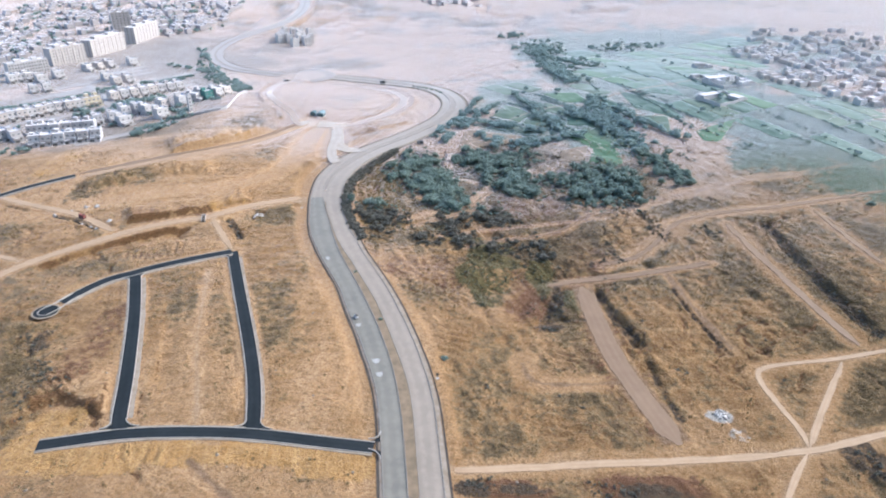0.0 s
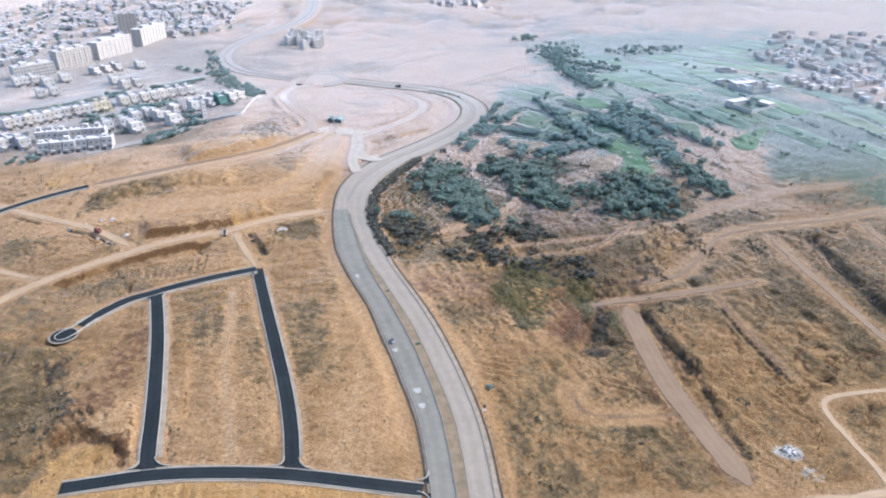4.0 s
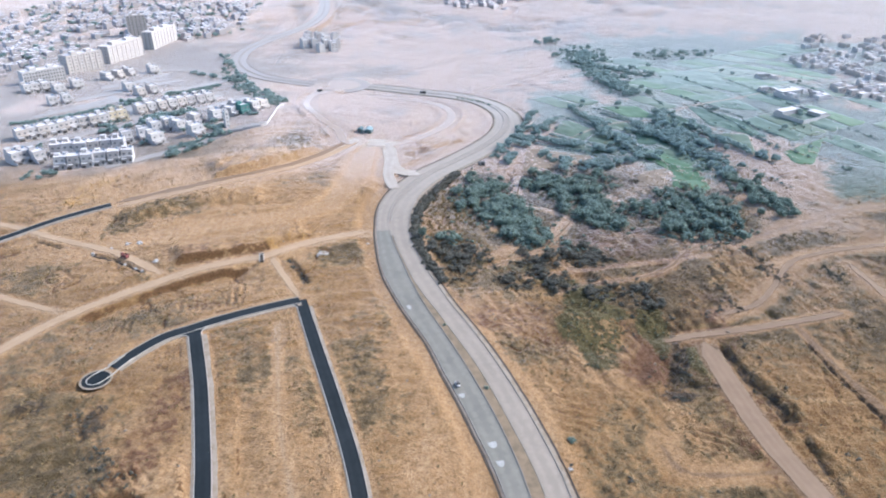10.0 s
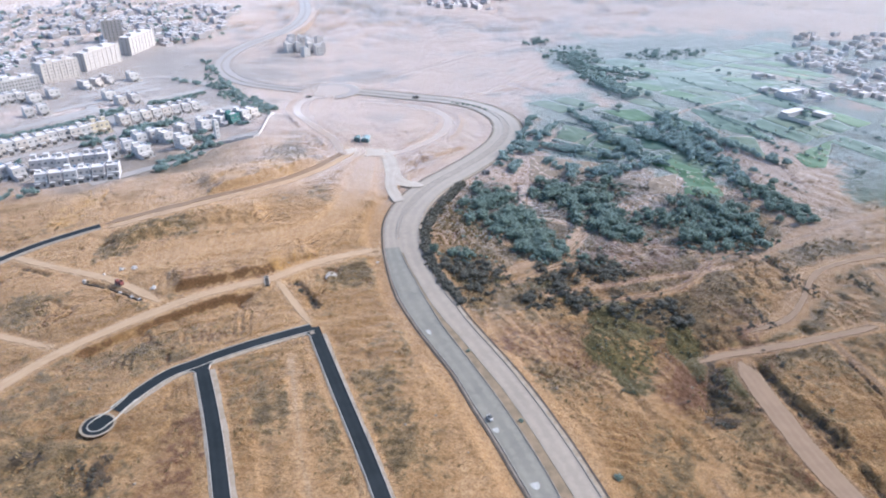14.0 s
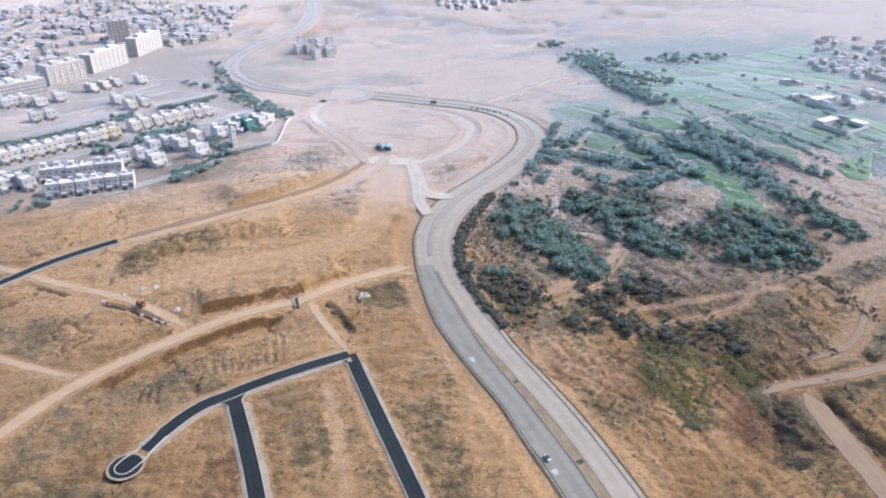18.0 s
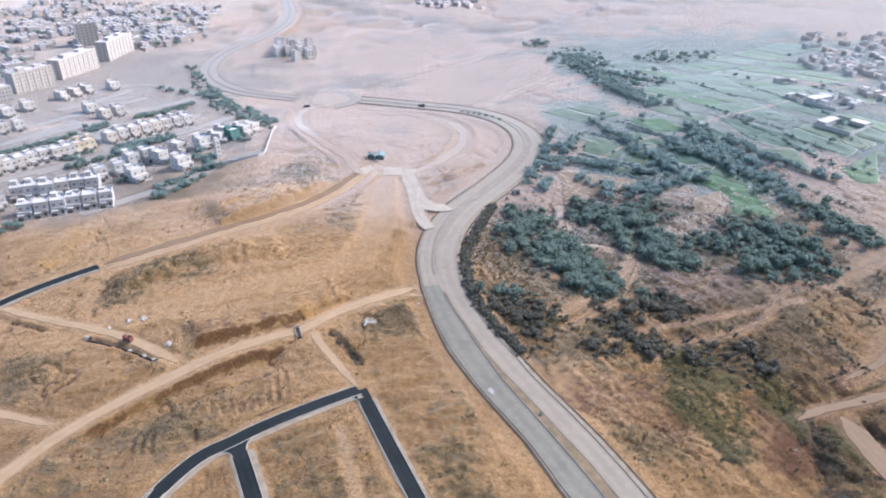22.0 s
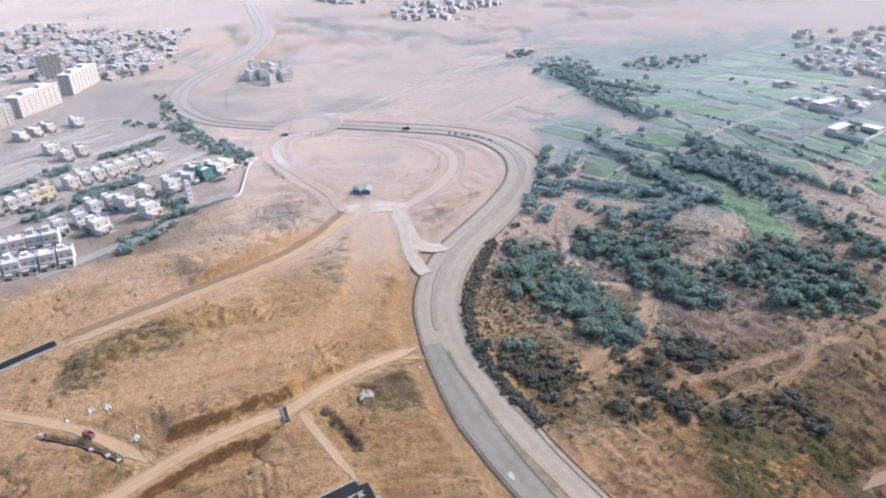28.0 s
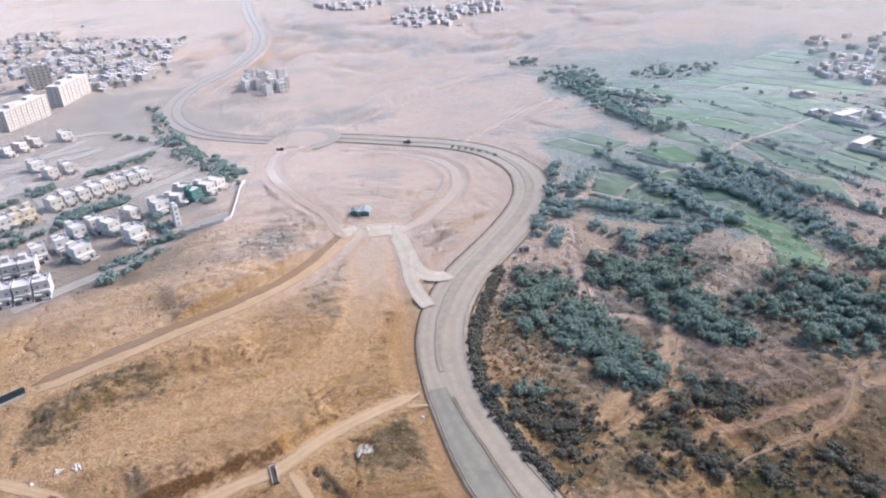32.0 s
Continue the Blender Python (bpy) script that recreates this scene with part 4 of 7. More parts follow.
ROADS = [  # line, half width of the levelled bed, width of its slopes
    (MAIN, 14.5, 6.0), (MAIN2, 14.5, 6.0),
    (B_TOP, 4.4, 2.5), (B_LEFT, 4.4, 2.5), (B_RIGHT, 4.4, 2.5), (B_LOW, 4.4, 2.5), (B_FAR, 4.4, 3.0),
    (D_MAIN, 4.0, 1.6), (D_LINK, 2.6, 1.5), (PRONG, 2.0, 1.5), (D_STONE, 2.9, 1.5), (D_LEFT, 2.6, 2.0), (D_HILL, 8.0, 2.5), (D_LOOP, 5.0, 6.0), (D_ARC, 3.5, 6.0),
    (C_HUT, 6.0, 6.0), (C_FORK, 6.0, 6.0), (C_YARD, 11.0, 6.0), (D_SOUTH, 2.8, 6.0), (D_SOUTH2, 2.2, 6.0), (D_EAST1, 2.2, 6.0), (D_EAST2, 2.2, 6.0), (D_RED, 5.4, 2.0),
    (D_CUT, 3.0, 2.0), (D_CUT2, 2.2, 2.0), (D_PLOT, 2.5, 6.0), (D_TRAIL, 3.0, 6.0), (D_TRAIL2, 2.0, 6.0), (D_FAR1, 3.0, 6.0), (D_FAR2, 2.5, 6.0),
    (D_TERR, 5.0, 5.0), (D_STRIP, 1.6, 2.0), (D_RUT1, 2.0, 3.0), (D_RUT2, 2.0, 3.0), (D_RUT3, 1.5, 2.0), (D_RUT4, 1.5, 2.0), (D_RUT5, 2.0, 3.0), (D_RUT6, 1.5, 3.0),
    *((line, 4.5, 6.0) for line in STREETS), *((line, 1.0, 3.0) for line in PATHS), (SIDE_BED, 31.0, 14.0),
    (D_N1, 4.0, 6.0), (D_N2, 4.0, 6.0), (D_N3, 4.0, 6.0), (D_FIELD, 2.0, 6.0),
]


def spaced(lo, hi, near_lo, near_hi, fine, coarse, grow=1.07):
    """Even fine steps between near_lo and near_hi, growing outside."""
    out = list(np.arange(near_lo, near_hi, fine))
    s, v = fine, near_lo
    left = []
    while v > lo:
        s = min(s * grow, coarse)
        v -= s
        left.append(v)
    s, v = fine, out[-1]
    while v < hi:
        s = min(s * grow, coarse)
        v += s
        out.append(v)
    return np.array(left[::-1] + out)


GX = spaced(-2400, 2400, -250, 200, 0.72, 60.0)
GY = spaced(-600, 3400, 130, 470, 0.72, 60.0, 1.02)
XX, YY = np.meshgrid(GX, GY, indexing="ij")
height = swell(XX, YY)


def near_line(line, reach):
    """The part of the grid near a line, with the distance to it and the side: positive to its left."""
    p = smooth_line(line, 4.0)
    lo, hi = p.min(0) - reach, p.max(0) + reach
    i0, i1 = np.searchsorted(GX, [lo[0], hi[0]])
    j0, j1 = np.searchsorted(GY, [lo[1], hi[1]])
    sx, sy = XX[i0:i1, j0:j1], YY[i0:i1, j0:j1]
    d2, side, along = np.full(sx.shape, 1e9), np.zeros(sx.shape), np.zeros(sx.shape)
    for k, (a, b) in enumerate(zip(p[:-1], p[1:])):
        ab = b - a
        t = np.clip(((sx - a[0]) * ab[0] + (sy - a[1]) * ab[1]) / (ab @ ab + 1e-9), 0, 1)
        here = (sx - a[0] - t * ab[0]) ** 2 + (sy - a[1] - t * ab[1]) ** 2
        near = here < d2
        d2 = np.where(near, here, d2)
        side = np.where(near, np.sign(ab[0] * (sy - a[1]) - ab[1] * (sx - a[0])), side)
        along = np.where(near, (k + t) / (len(p) - 1), along)
    return (slice(i0, i1), slice(j0, j1)), np.sqrt(d2), side, along


def ease(v):
    v = np.clip(v, 0, 1)
    return v * v * (3 - 2 * v)


def zone(blobs, wobble=0.45, seed=3):
    """How far each place belongs to a set of ragged patches, 0 to 1."""
    out, rag = np.zeros_like(XX), fbm(XX, YY, 26, 5, seed)
    for x, y, rx, ry, v in blobs:
        d = np.sqrt(((XX - x) / rx) ** 2 + ((YY - y) / ry) ** 2) + wobble * rag * 1.6
        out = np.maximum(out, v * ease((1.35 - d) / 0.7))
    return out


scrub_zone, green_zone, grey_zone, pale_zone, red_zone, chalk_zone, olive_zone, char_zone, wood_floor_zone, ochre_zone = (zone(b, seed=11 + k) for k, b in enumerate((SCRUB, GREEN, GREY, PALE, RED, CHALK, OLIVE, CHAR, [(x, y, a * 1.15 + 2, b * 1.15 + 2, 0.8) for x, y, a, b, _ in WOODS if y < 480] + HOLLOW, OCHRE)))
dark_earth_zone = np.zeros_like(XX)
scrub_zone *= 1 - 0.28 * ease((-40 - XX) / 30) * (YY < 520) * np.maximum(ease((XX + 150) / 20), ease((YY - 330) / 30))
green_zone = green_zone * (1 - zone(BARE, seed=31))
rough_land = 1.2 * fbm(XX, YY, 60, 4, 1) + (0.45 + 0.75 * scrub_zone) * fbm(XX, YY, 9, 4, 2) * (1 - 0.7 * grey_zone) - 1.1 * scrub_zone * (1 - green_zone) * np.clip(0.12 - np.abs(fbm(XX, YY, 34, 5, 8)), 0, 1) / 0.12
for turn, here in ((21, ease((-20 - XX) / 40)), (-68, ease((XX + 60) / 40))):
    c, sn = math.cos(radians(turn)), math.sin(radians(turn))
    u, v = XX * c + YY * sn, -XX * sn + YY * c
    rough_land += here * (0.55 + 0.5 * scrub_zone) * (1 - 0.8 * grey_zone) * (YY < 600) * 1.35 * fbm(0.22 * u, v, 4.2, 3, 92)
rough_land += (0.3 + 0.45 * scrub_zone) * (1 - grey_zone) * (YY < 520) * fbm(XX, YY, 3.4, 2, 93)
for line, rise, width, reach in BANKS:
    part_of, d, side, along = near_line(line, reach + 12)
    up = ease((d * side + width / 2) / width) * (1 - ease((d - reach * 0.35) / (reach * 0.65))) * ease(along / 0.12) * ease((1 - along) / 0.12)
    rough_land[part_of] += 0.5 * fbm(XX[part_of], YY[part_of], 4.5, 3, 22) * np.exp(-((d - width) / (width * 2)) ** 2)
    # Bank faces take the dark earth colour, with their shade in it.
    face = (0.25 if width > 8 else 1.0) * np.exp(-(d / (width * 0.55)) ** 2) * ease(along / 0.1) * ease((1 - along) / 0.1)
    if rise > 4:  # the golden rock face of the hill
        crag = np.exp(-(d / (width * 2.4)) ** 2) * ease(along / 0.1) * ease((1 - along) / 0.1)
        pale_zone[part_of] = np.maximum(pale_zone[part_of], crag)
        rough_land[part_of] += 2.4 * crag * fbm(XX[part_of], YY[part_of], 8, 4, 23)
        dark_earth_zone[part_of] = np.maximum(dark_earth_zone[part_of], 0.9 * crag * np.clip(-2.2 * fbm(XX[part_of], YY[part_of], 8, 4, 23), 0, 1))
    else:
        dark_earth_zone[part_of] = np.maximum(dark_earth_zone[part_of], face * min(0.95, 0.5 + abs(rise) / 5) * np.clip(0.75 + 1.3 * fbm(XX[part_of], YY[part_of], 16, 3, 24), 0, 1))
    rough_land[part_of] += rise * up * (1 + 0.35 * fbm(XX[part_of], YY[part_of], 7, 4, 21))
part_of, d, side, along = near_line([(-208.0, 372.0), (-198.0, 383.0), (-180.0, 390.0), (-160.0, 395.5), (-145.0, 401.0)], 26)  # dry brush on the terrace's slope
scrub_zone[part_of] = np.maximum(scrub_zone[part_of], 0.42 * ease((8.5 + 4 * fbm(XX[part_of], YY[part_of], 12, 3, 83) - d) / 4) * ease((along + 0.02) / 0.06) * ease((1.02 - along) / 0.06))
rough_land[part_of] += 0.9 * np.exp(-(d / 9) ** 2) * fbm(XX[part_of], YY[part_of], 5, 3, 84)
for x, y, turn, length, wide, pitch, deep in FURROWS:  # marks of the dozer's blade
    c, sn = math.cos(radians(turn)), math.sin(radians(turn))
    u, v = (XX - x) * c + (YY - y) * sn, -(XX - x) * sn + (YY - y) * c
    inside = ease((wide - np.abs(u)) / 4) * ease((length * (1 + 0.3 * fbm(XX, YY, 9, 3, 51)) - np.abs(v)) / 2.5)
    comb = np.cos(2 * math.pi * (u + 0.8 * fbm(XX, YY, 14, 3, 52)) / pitch)
    rough_land -= deep * inside * comb * (0.8 + 0.9 * fbm(XX, YY, 7, 2, 53))
    # The furrow troughs take the dark earth colour.
    dark_earth_zone = np.maximum(dark_earth_zone, 0.55 * inside * ease(comb * 1.3 - 0.2))
for line, half in ((D_LOOP, 4.6), (D_ARC, 5.0), (D_N1, 3.0), (D_N2, 3.4), (C_HUT, 7.0)):
    part_of, d, side, along = near_line(line, 30)
    px, py = XX[part_of], YY[part_of]
    rim = np.exp(-((d - half - 1.5) / 2.2) ** 2) * np.clip(0.75 + 1.2 * fbm(px, py, 40, 3, 72 + (half > 4)), 0, 1) * ease(along / 0.05) * ease((1 - along) / 0.05)
    dark_earth_zone[part_of] = np.maximum(dark_earth_zone[part_of], 0.8 * rim)
    rough_land[part_of] += (0.0 if line is C_HUT else 1.3) * np.exp(-((d - half - 4.0) / 2.5) ** 2)
far_hills = ease((YY - 820) / 300) * (1 - grey_zone)
rough_land += far_hills * (7 * fbm(XX, YY, 170, 4, 63) - 5 * np.clip(1 - np.abs(fbm(XX, YY, 190, 4, 64)) / 0.08, 0, 1))
lumps = np.exp(-(((XX + 40) / 13) ** 2 + ((YY - 405) / 45) ** 2)) * fbm(XX, YY, 4.5, 2, 65)  # the tufted bank below the road
rough_land += 1.5 * lumps
# So do the hollows between the lumps.
dark_earth_zone = np.maximum(dark_earth_zone, np.clip(-1.6 * lumps, 0, 0.8))
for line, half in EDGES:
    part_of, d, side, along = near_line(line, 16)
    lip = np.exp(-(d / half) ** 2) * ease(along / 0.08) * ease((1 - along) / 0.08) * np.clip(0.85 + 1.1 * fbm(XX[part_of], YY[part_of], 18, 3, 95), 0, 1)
    dark_earth_zone[part_of] = np.maximum(dark_earth_zone[part_of], 0.9 * lip)
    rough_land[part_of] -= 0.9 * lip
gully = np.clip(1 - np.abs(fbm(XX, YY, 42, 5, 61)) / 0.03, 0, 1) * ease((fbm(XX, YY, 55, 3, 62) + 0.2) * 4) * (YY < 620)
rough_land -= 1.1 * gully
# Dark earth colour along the gully lines.
dark_earth_zone = np.maximum(dark_earth_zone, 0.75 * gully * (1 - grey_zone))
bed_w, bed_z = np.zeros_like(height), np.zeros_like(height)
for line, half, soft in ROADS:
    p = smooth_line(line, 4.0)
    pz = swell(p[:, 0], p[:, 1])
    lo, hi = p.min(0) - 40, p.max(0) + 40
    i0, i1 = np.searchsorted(GX, [lo[0], hi[0]])
    j0, j1 = np.searchsorted(GY, [lo[1], hi[1]])
    sx, sy = XX[i0:i1, j0:j1], YY[i0:i1, j0:j1]
    d2, dz = np.full(sx.shape, 1e9), np.zeros(sx.shape)
    for a, b, za, zb in zip(p[:-1], p[1:], pz[:-1], pz[1:]):
        ab = b - a
        t = np.clip(((sx - a[0]) * ab[0] + (sy - a[1]) * ab[1]) / (ab @ ab + 1e-9), 0, 1)
        here = (sx - a[0] - t * ab[0]) ** 2 + (sy - a[1] - t * ab[1]) ** 2
        near = here < d2
        d2 = np.where(near, here, d2)
        dz = np.where(near, za + (zb - za) * t, dz)
    w = 1 - np.clip((np.sqrt(d2) - half) / soft, 0, 1)
    w = w * w * (3 - 2 * w)
    win = w > bed_w[i0:i1, j0:j1]
    bed_z[i0:i1, j0:j1] = np.where(win, dz, bed_z[i0:i1, j0:j1])
    bed_w[i0:i1, j0:j1] = np.where(win, w, bed_w[i0:i1, j0:j1])
TRACKS = ((D_MAIN, 3.5, DIRT), (D_LINK, 2.0, DIRT), (D_STONE, 2.6, DIRT), (D_LEFT, 2.0, DIRT), (D_HILL, 3.4, DIRT), (D_LOOP, 3.6, RED_DIRT), (D_ARC, 4.2, RED_DIRT), (D_SOUTH, 2.1, DIRT), (D_SOUTH2, 1.5, DIRT), (D_EAST1, 1.5, DIRT), (D_EAST2, 1.6, DIRT), (D_RED, 6.0, RED_DIRT), (D_CUT, 2.6, RED_DIRT), (D_CUT2, 1.7, RED_DIRT), (D_PLOT, 1.2, RED_DIRT), (D_TRAIL, 1.8, RED_DIRT), (D_TRAIL2, 1.0, RED_DIRT), (D_FAR1, 2.4, RED_DIRT), (D_FAR2, 1.9, RED_DIRT), (D_N1, 2.0, DIRT), (D_N2, 2.2, DIRT), (D_N3, 1.8, DIRT), (D_FIELD, 1.4, DIRT), (D_STRIP, 1.0, DIRT), (D_RUT2, 1.3, RED_DIRT), (D_RUT6, 0.9, DIRT), (C_YARD, 10.5, DIRT), (C_HUT, 5.6, DIRT), (C_FORK, 4.2, DIRT), (MOUTH, 4.6, DIRT), (PRONG, 1.5, DIRT))
track_zone, graded_zone = np.zeros_like(height), np.zeros_like(height)
for line, half, mat in TRACKS:  # loose pale earth pushed out to both sides
    part_of, d, side, along = near_line(line, 22)
    px, py = XX[part_of], YY[part_of]
    worn = ease((half + 0.5 + (0.9 + 0.25 * half) * fbm(px, py, 7, 4, 81) - d) / (1.3 + 0.15 * half)) * ease(along / 0.02) * ease((1 - along) / 0.02)
    into = graded_zone if mat is RED_DIRT else track_zone
    into[part_of] = np.maximum(into[part_of], worn)
for line, half in FAR_WAYS:
    part_of, d, side, along = near_line(line, 16)
    worn = 0.7 * ease((half + 1.5 * fbm(XX[part_of], YY[part_of], 14, 3, 96) - d) / 2.0) * ease(along / 0.04) * ease((1 - along) / 0.04)
    track_zone[part_of] = np.maximum(track_zone[part_of], worn)
for line, away, side_of in ((B_LEFT, 6.4, -1), (B_LEFT, 6.0, 1), (B_RIGHT, 6.2, -1), (B_RIGHT, 5.6, 1), (B_TOP, 6.0, 1), (B_LOW, 5.4, 1)):  # shallow trenches beside the new lanes
    part_of, d, side, along = near_line(line, 14)
    line_w = np.exp(-((d - away) / 0.55) ** 2) * (side == side_of) * ease(along / 0.06) * ease((1 - along) / 0.06) * np.clip(0.8 + 1.2 * fbm(XX[part_of], YY[part_of], 22, 3, 82), 0, 1)
    dark_earth_zone[part_of] = np.maximum(dark_earth_zone[part_of], 0.75 * line_w)
    rough_land[part_of] -= 0.5 * line_w
ground_z = (height + rough_land) * (1 - bed_w) + (bed_z - 0.12) * bed_w
damp_shade_zone = np.zeros_like(height)
for line, half, deep in DITCHES:
    part_of, d, side, along = near_line(line, 20)
    cut = ease(1 - (d - half * 0.5) / (half * 1.2)) * ease(along / 0.05) * ease((1 - along) / 0.05)
    ground_z[part_of] -= deep * cut * (1 - 0.9 * (bed_w[part_of] > 0.97))
    # Shade in the ditch is put into the ground colour.
    damp_shade_zone[part_of] = np.maximum(damp_shade_zone[part_of], 0.58 * cut)
pit = np.exp(-(((XX - 42) / 9) ** 2 + ((YY - 262) / 12) ** 2))
ground_z -= 2.2 * ease(pit * 1.6)
damp_shade_zone = np.maximum(damp_shade_zone, 0.75 * ease(3 * np.exp(-(((XX - 46) / 5) ** 2 + ((YY - 252) / 5) ** 2)) - 0.5))


def land(x, y):
    """The height of the ground at places within the near grid."""
    x, y = np.asarray(x, float), np.asarray(y, float)
    i = np.clip(np.searchsorted(GX, x) - 1, 0, len(GX) - 2)
    j = np.clip(np.searchsorted(GY, y) - 1, 0, len(GY) - 2)
    a, b = (x - GX[i]) / (GX[i + 1] - GX[i]), (y - GY[j]) / (GY[j + 1] - GY[j])
    g = ground_z
    return (g[i, j] * (1 - a) + g[i + 1, j] * a) * (1 - b) + (g[i, j + 1] * (1 - a) + g[i + 1, j + 1] * a) * b


def mesh_object(name, verts, faces, mat, parent=None, smooth=True):
    me = bpy.data.meshes.new(name)
    me.from_pydata(verts if isinstance(verts, list) else verts.tolist(), [], faces if isinstance(faces, list) else faces.tolist())
    if smooth:
        me.shade_smooth()
    me.materials.append(mat)
    ob = new(name, me)
    if parent:
        ob.parent = parent
    return ob


nx, ny = len(GX), len(GY)
idx = np.arange(nx * ny).reshape(nx, ny)
quads = np.stack([idx[:-1, :-1], idx[1:, :-1], idx[1:, 1:], idx[:-1, 1:]], -1).reshape(-1, 4)
ground = tagged(mesh_object("ground", np.stack([XX, YY, ground_z], -1).reshape(-1, 3), quads, SOIL), "bare sandy earth and dry scrub, cut by graded plots", "ground", kind="structure")
damp_shade_zone = np.maximum(damp_shade_zone, char_zone)
for line, half in ((D_TERR, 12.0), (D_RUT1, 1.9), (D_RUT3, 1.6), (D_RUT4, 1.2), (D_RUT5, 1.6)):  # smoothed by the grader
    part_of, d, side, along = near_line(line, 20)
    worn = ease((half + (6.0 if half > 5 else 2.5) * fbm(XX[part_of], YY[part_of], 9, 3, 55) - d) / 2.5)
    pale_zone[part_of] = np.maximum(pale_zone[part_of], 0.9 * worn)
    scrub_zone[part_of] *= 1 - worn
patchy = fbm(XX, YY, 38, 5, 5)
# Falls off along y: haze put into the ground's colour and sheen.
near_soil_zone = ease((488 + 55 * ease((-40 - XX) / 50) - YY + 70 * fbm(XX, YY, 90, 4, 41)) / 140) * (1 + 0.36 * np.maximum(ease((340 - YY) / 120), 0.6 * ease((470 - YY) / 90) * ease((-60 - XX) / 40)))
scrub_zone = np.maximum(scrub_zone, 0.75 * far_hills * ease((0.1 - np.abs(fbm(XX, YY, 190, 4, 64))) / 0.1))
scrub = np.clip(scrub_zone * (0.7 + 0.9 * patchy) + 0.2 + 0.5 * patchy - 0.3 * pale_zone, 0, 1) * (1 - 0.8 * bed_w)
for name, values in (("scrub", scrub), ("red", np.clip(red_zone + 0.25 * np.clip(fbm(XX, YY, 70, 4, 6), 0, 1), 0, 1)), ("green", green_zone), ("grey", grey_zone), ("pale", np.clip(pale_zone + 0.5 * bed_w * (1 - grey_zone) * np.clip(near_soil_zone, 0, 1), 0, 1)), ("chalk", chalk_zone), ("damp_shade", damp_shade_zone), ("near_soil", near_soil_zone), ("olive", olive_zone), ("dark_earth", dark_earth_zone * (1 - bed_w)), ("wood_floor", wood_floor_zone * (1 - bed_w)), ("ochre", ochre_zone), ("track", track_zone), ("graded", graded_zone)):
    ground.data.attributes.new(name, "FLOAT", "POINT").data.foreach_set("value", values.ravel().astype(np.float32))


ACROSS = (-1, -1, -0.8, -0.6, -0.3, 0, 0.3, 0.6, 0.8, 1, 1)


def ribbon(name, line, half, mat, label="", category="", lift=0.05, thick=0.25, parent=None, shift=0.0, step=3.0, kind="structure", ragged=0.0, rounds=2, taper=False):
    """A strip laid along a line of the plan: level across, with real edges."""
    p = smooth_line(line, step, rounds)
    c, nrm = offset(p, shift), normals(p)
    wob = ragged * fbm(p[:, 0] + half, p[:, 1], 9, 4, 9)
    wob2 = ragged * fbm(p[:, 0] - half, p[:, 1], 9, 4, 10)
    z = swell(p[:, 0], p[:, 1]) + lift
    cols = len(ACROSS)
    run = step * np.arange(len(p))
    fit = 0.25 + 0.75 * ease(np.minimum(run, run[-1] - run) / 9.0) if taper else np.ones(len(p))
    verts = []
    for k, w in enumerate(ACROSS):
        reach = w * half * fit + (wob if w > 0 else -wob2) * (abs(w) >= 0.8)
        verts.append(np.c_[c + nrm * reach[:, None] if ragged else c + nrm * (w * half * fit)[:, None], z - (thick if k in (0, cols - 1) else 0)])
    v = np.stack(verts, 1).reshape(-1, 3)
    i, k = np.meshgrid(np.arange(len(p) - 1), np.arange(cols - 1), indexing="ij")
    a = i * cols + k
    f = np.stack([a, a + 1, a + cols + 1, a + cols], -1).reshape(-1, 4)[:, ::-1]
    ob = mesh_object(name, v, f, mat, parent, smooth=False)
    ob.data.attributes.new("across", "FLOAT", "POINT").data.foreach_set("value", np.tile(np.array(ACROSS, np.float32), len(p)))
    if parent is None:
        tagged(ob, label, category, kind=kind)
    return ob


# ---- roads, kerbs and verges ----
def part(name, ob, parent, label=""):
    ob.name = name
    ob.parent = parent
    if label:
        tagged(ob, label)
    return ob


def kerb_line(parent, line, shift, lift, width=0.16, high=0.22, mat=None, label=""):
    return part("kerb", ribbon("kerb", line, width, mat or KERB, lift=lift + high, thick=high + 0.2, parent=parent, shift=shift), parent, label)


def band(name, line, left, right, mat, label="", category="", lift=0.14, thick=0.25, parent=None, ragged=0.0):
    """A strip between two offsets that change along a line."""
    nrm, z = normals(line), swell(line[:, 0], line[:, 1]) + lift
    mid, half = (left + right) / 2, (left - right) / 2
    wob = [ragged * fbm(line[:, 0] + 31 * k, line[:, 1], 9, 4, 9 + k) for k in (0, 1)]
    cols, verts = len(ACROSS), []
    for k, w in enumerate(ACROSS):
        away = mid + w * half + (wob[0] if w > 0.7 else -wob[1] if w < -0.7 else 0)
        verts.append(np.c_[line + nrm * away[:, None], z - (thick if k in (0, cols - 1) else 0)])
    i, k = np.meshgrid(np.arange(len(line) - 1), np.arange(cols - 1), indexing="ij")
    a = i * cols + k
    ob = mesh_object(name, np.stack(verts, 1).reshape(-1, 3), np.stack([a, a + 1, a + cols + 1, a + cols], -1).reshape(-1, 4)[:, ::-1], mat, parent, smooth=False)
    ob.data.attributes.new("across", "FLOAT", "POINT").data.foreach_set("value", np.tile(np.array(ACROSS, np.float32), len(line)))
    if parent is None:
        tagged(ob, label, category, kind="structure")
    elif label:
        tagged(ob, label)
    return ob


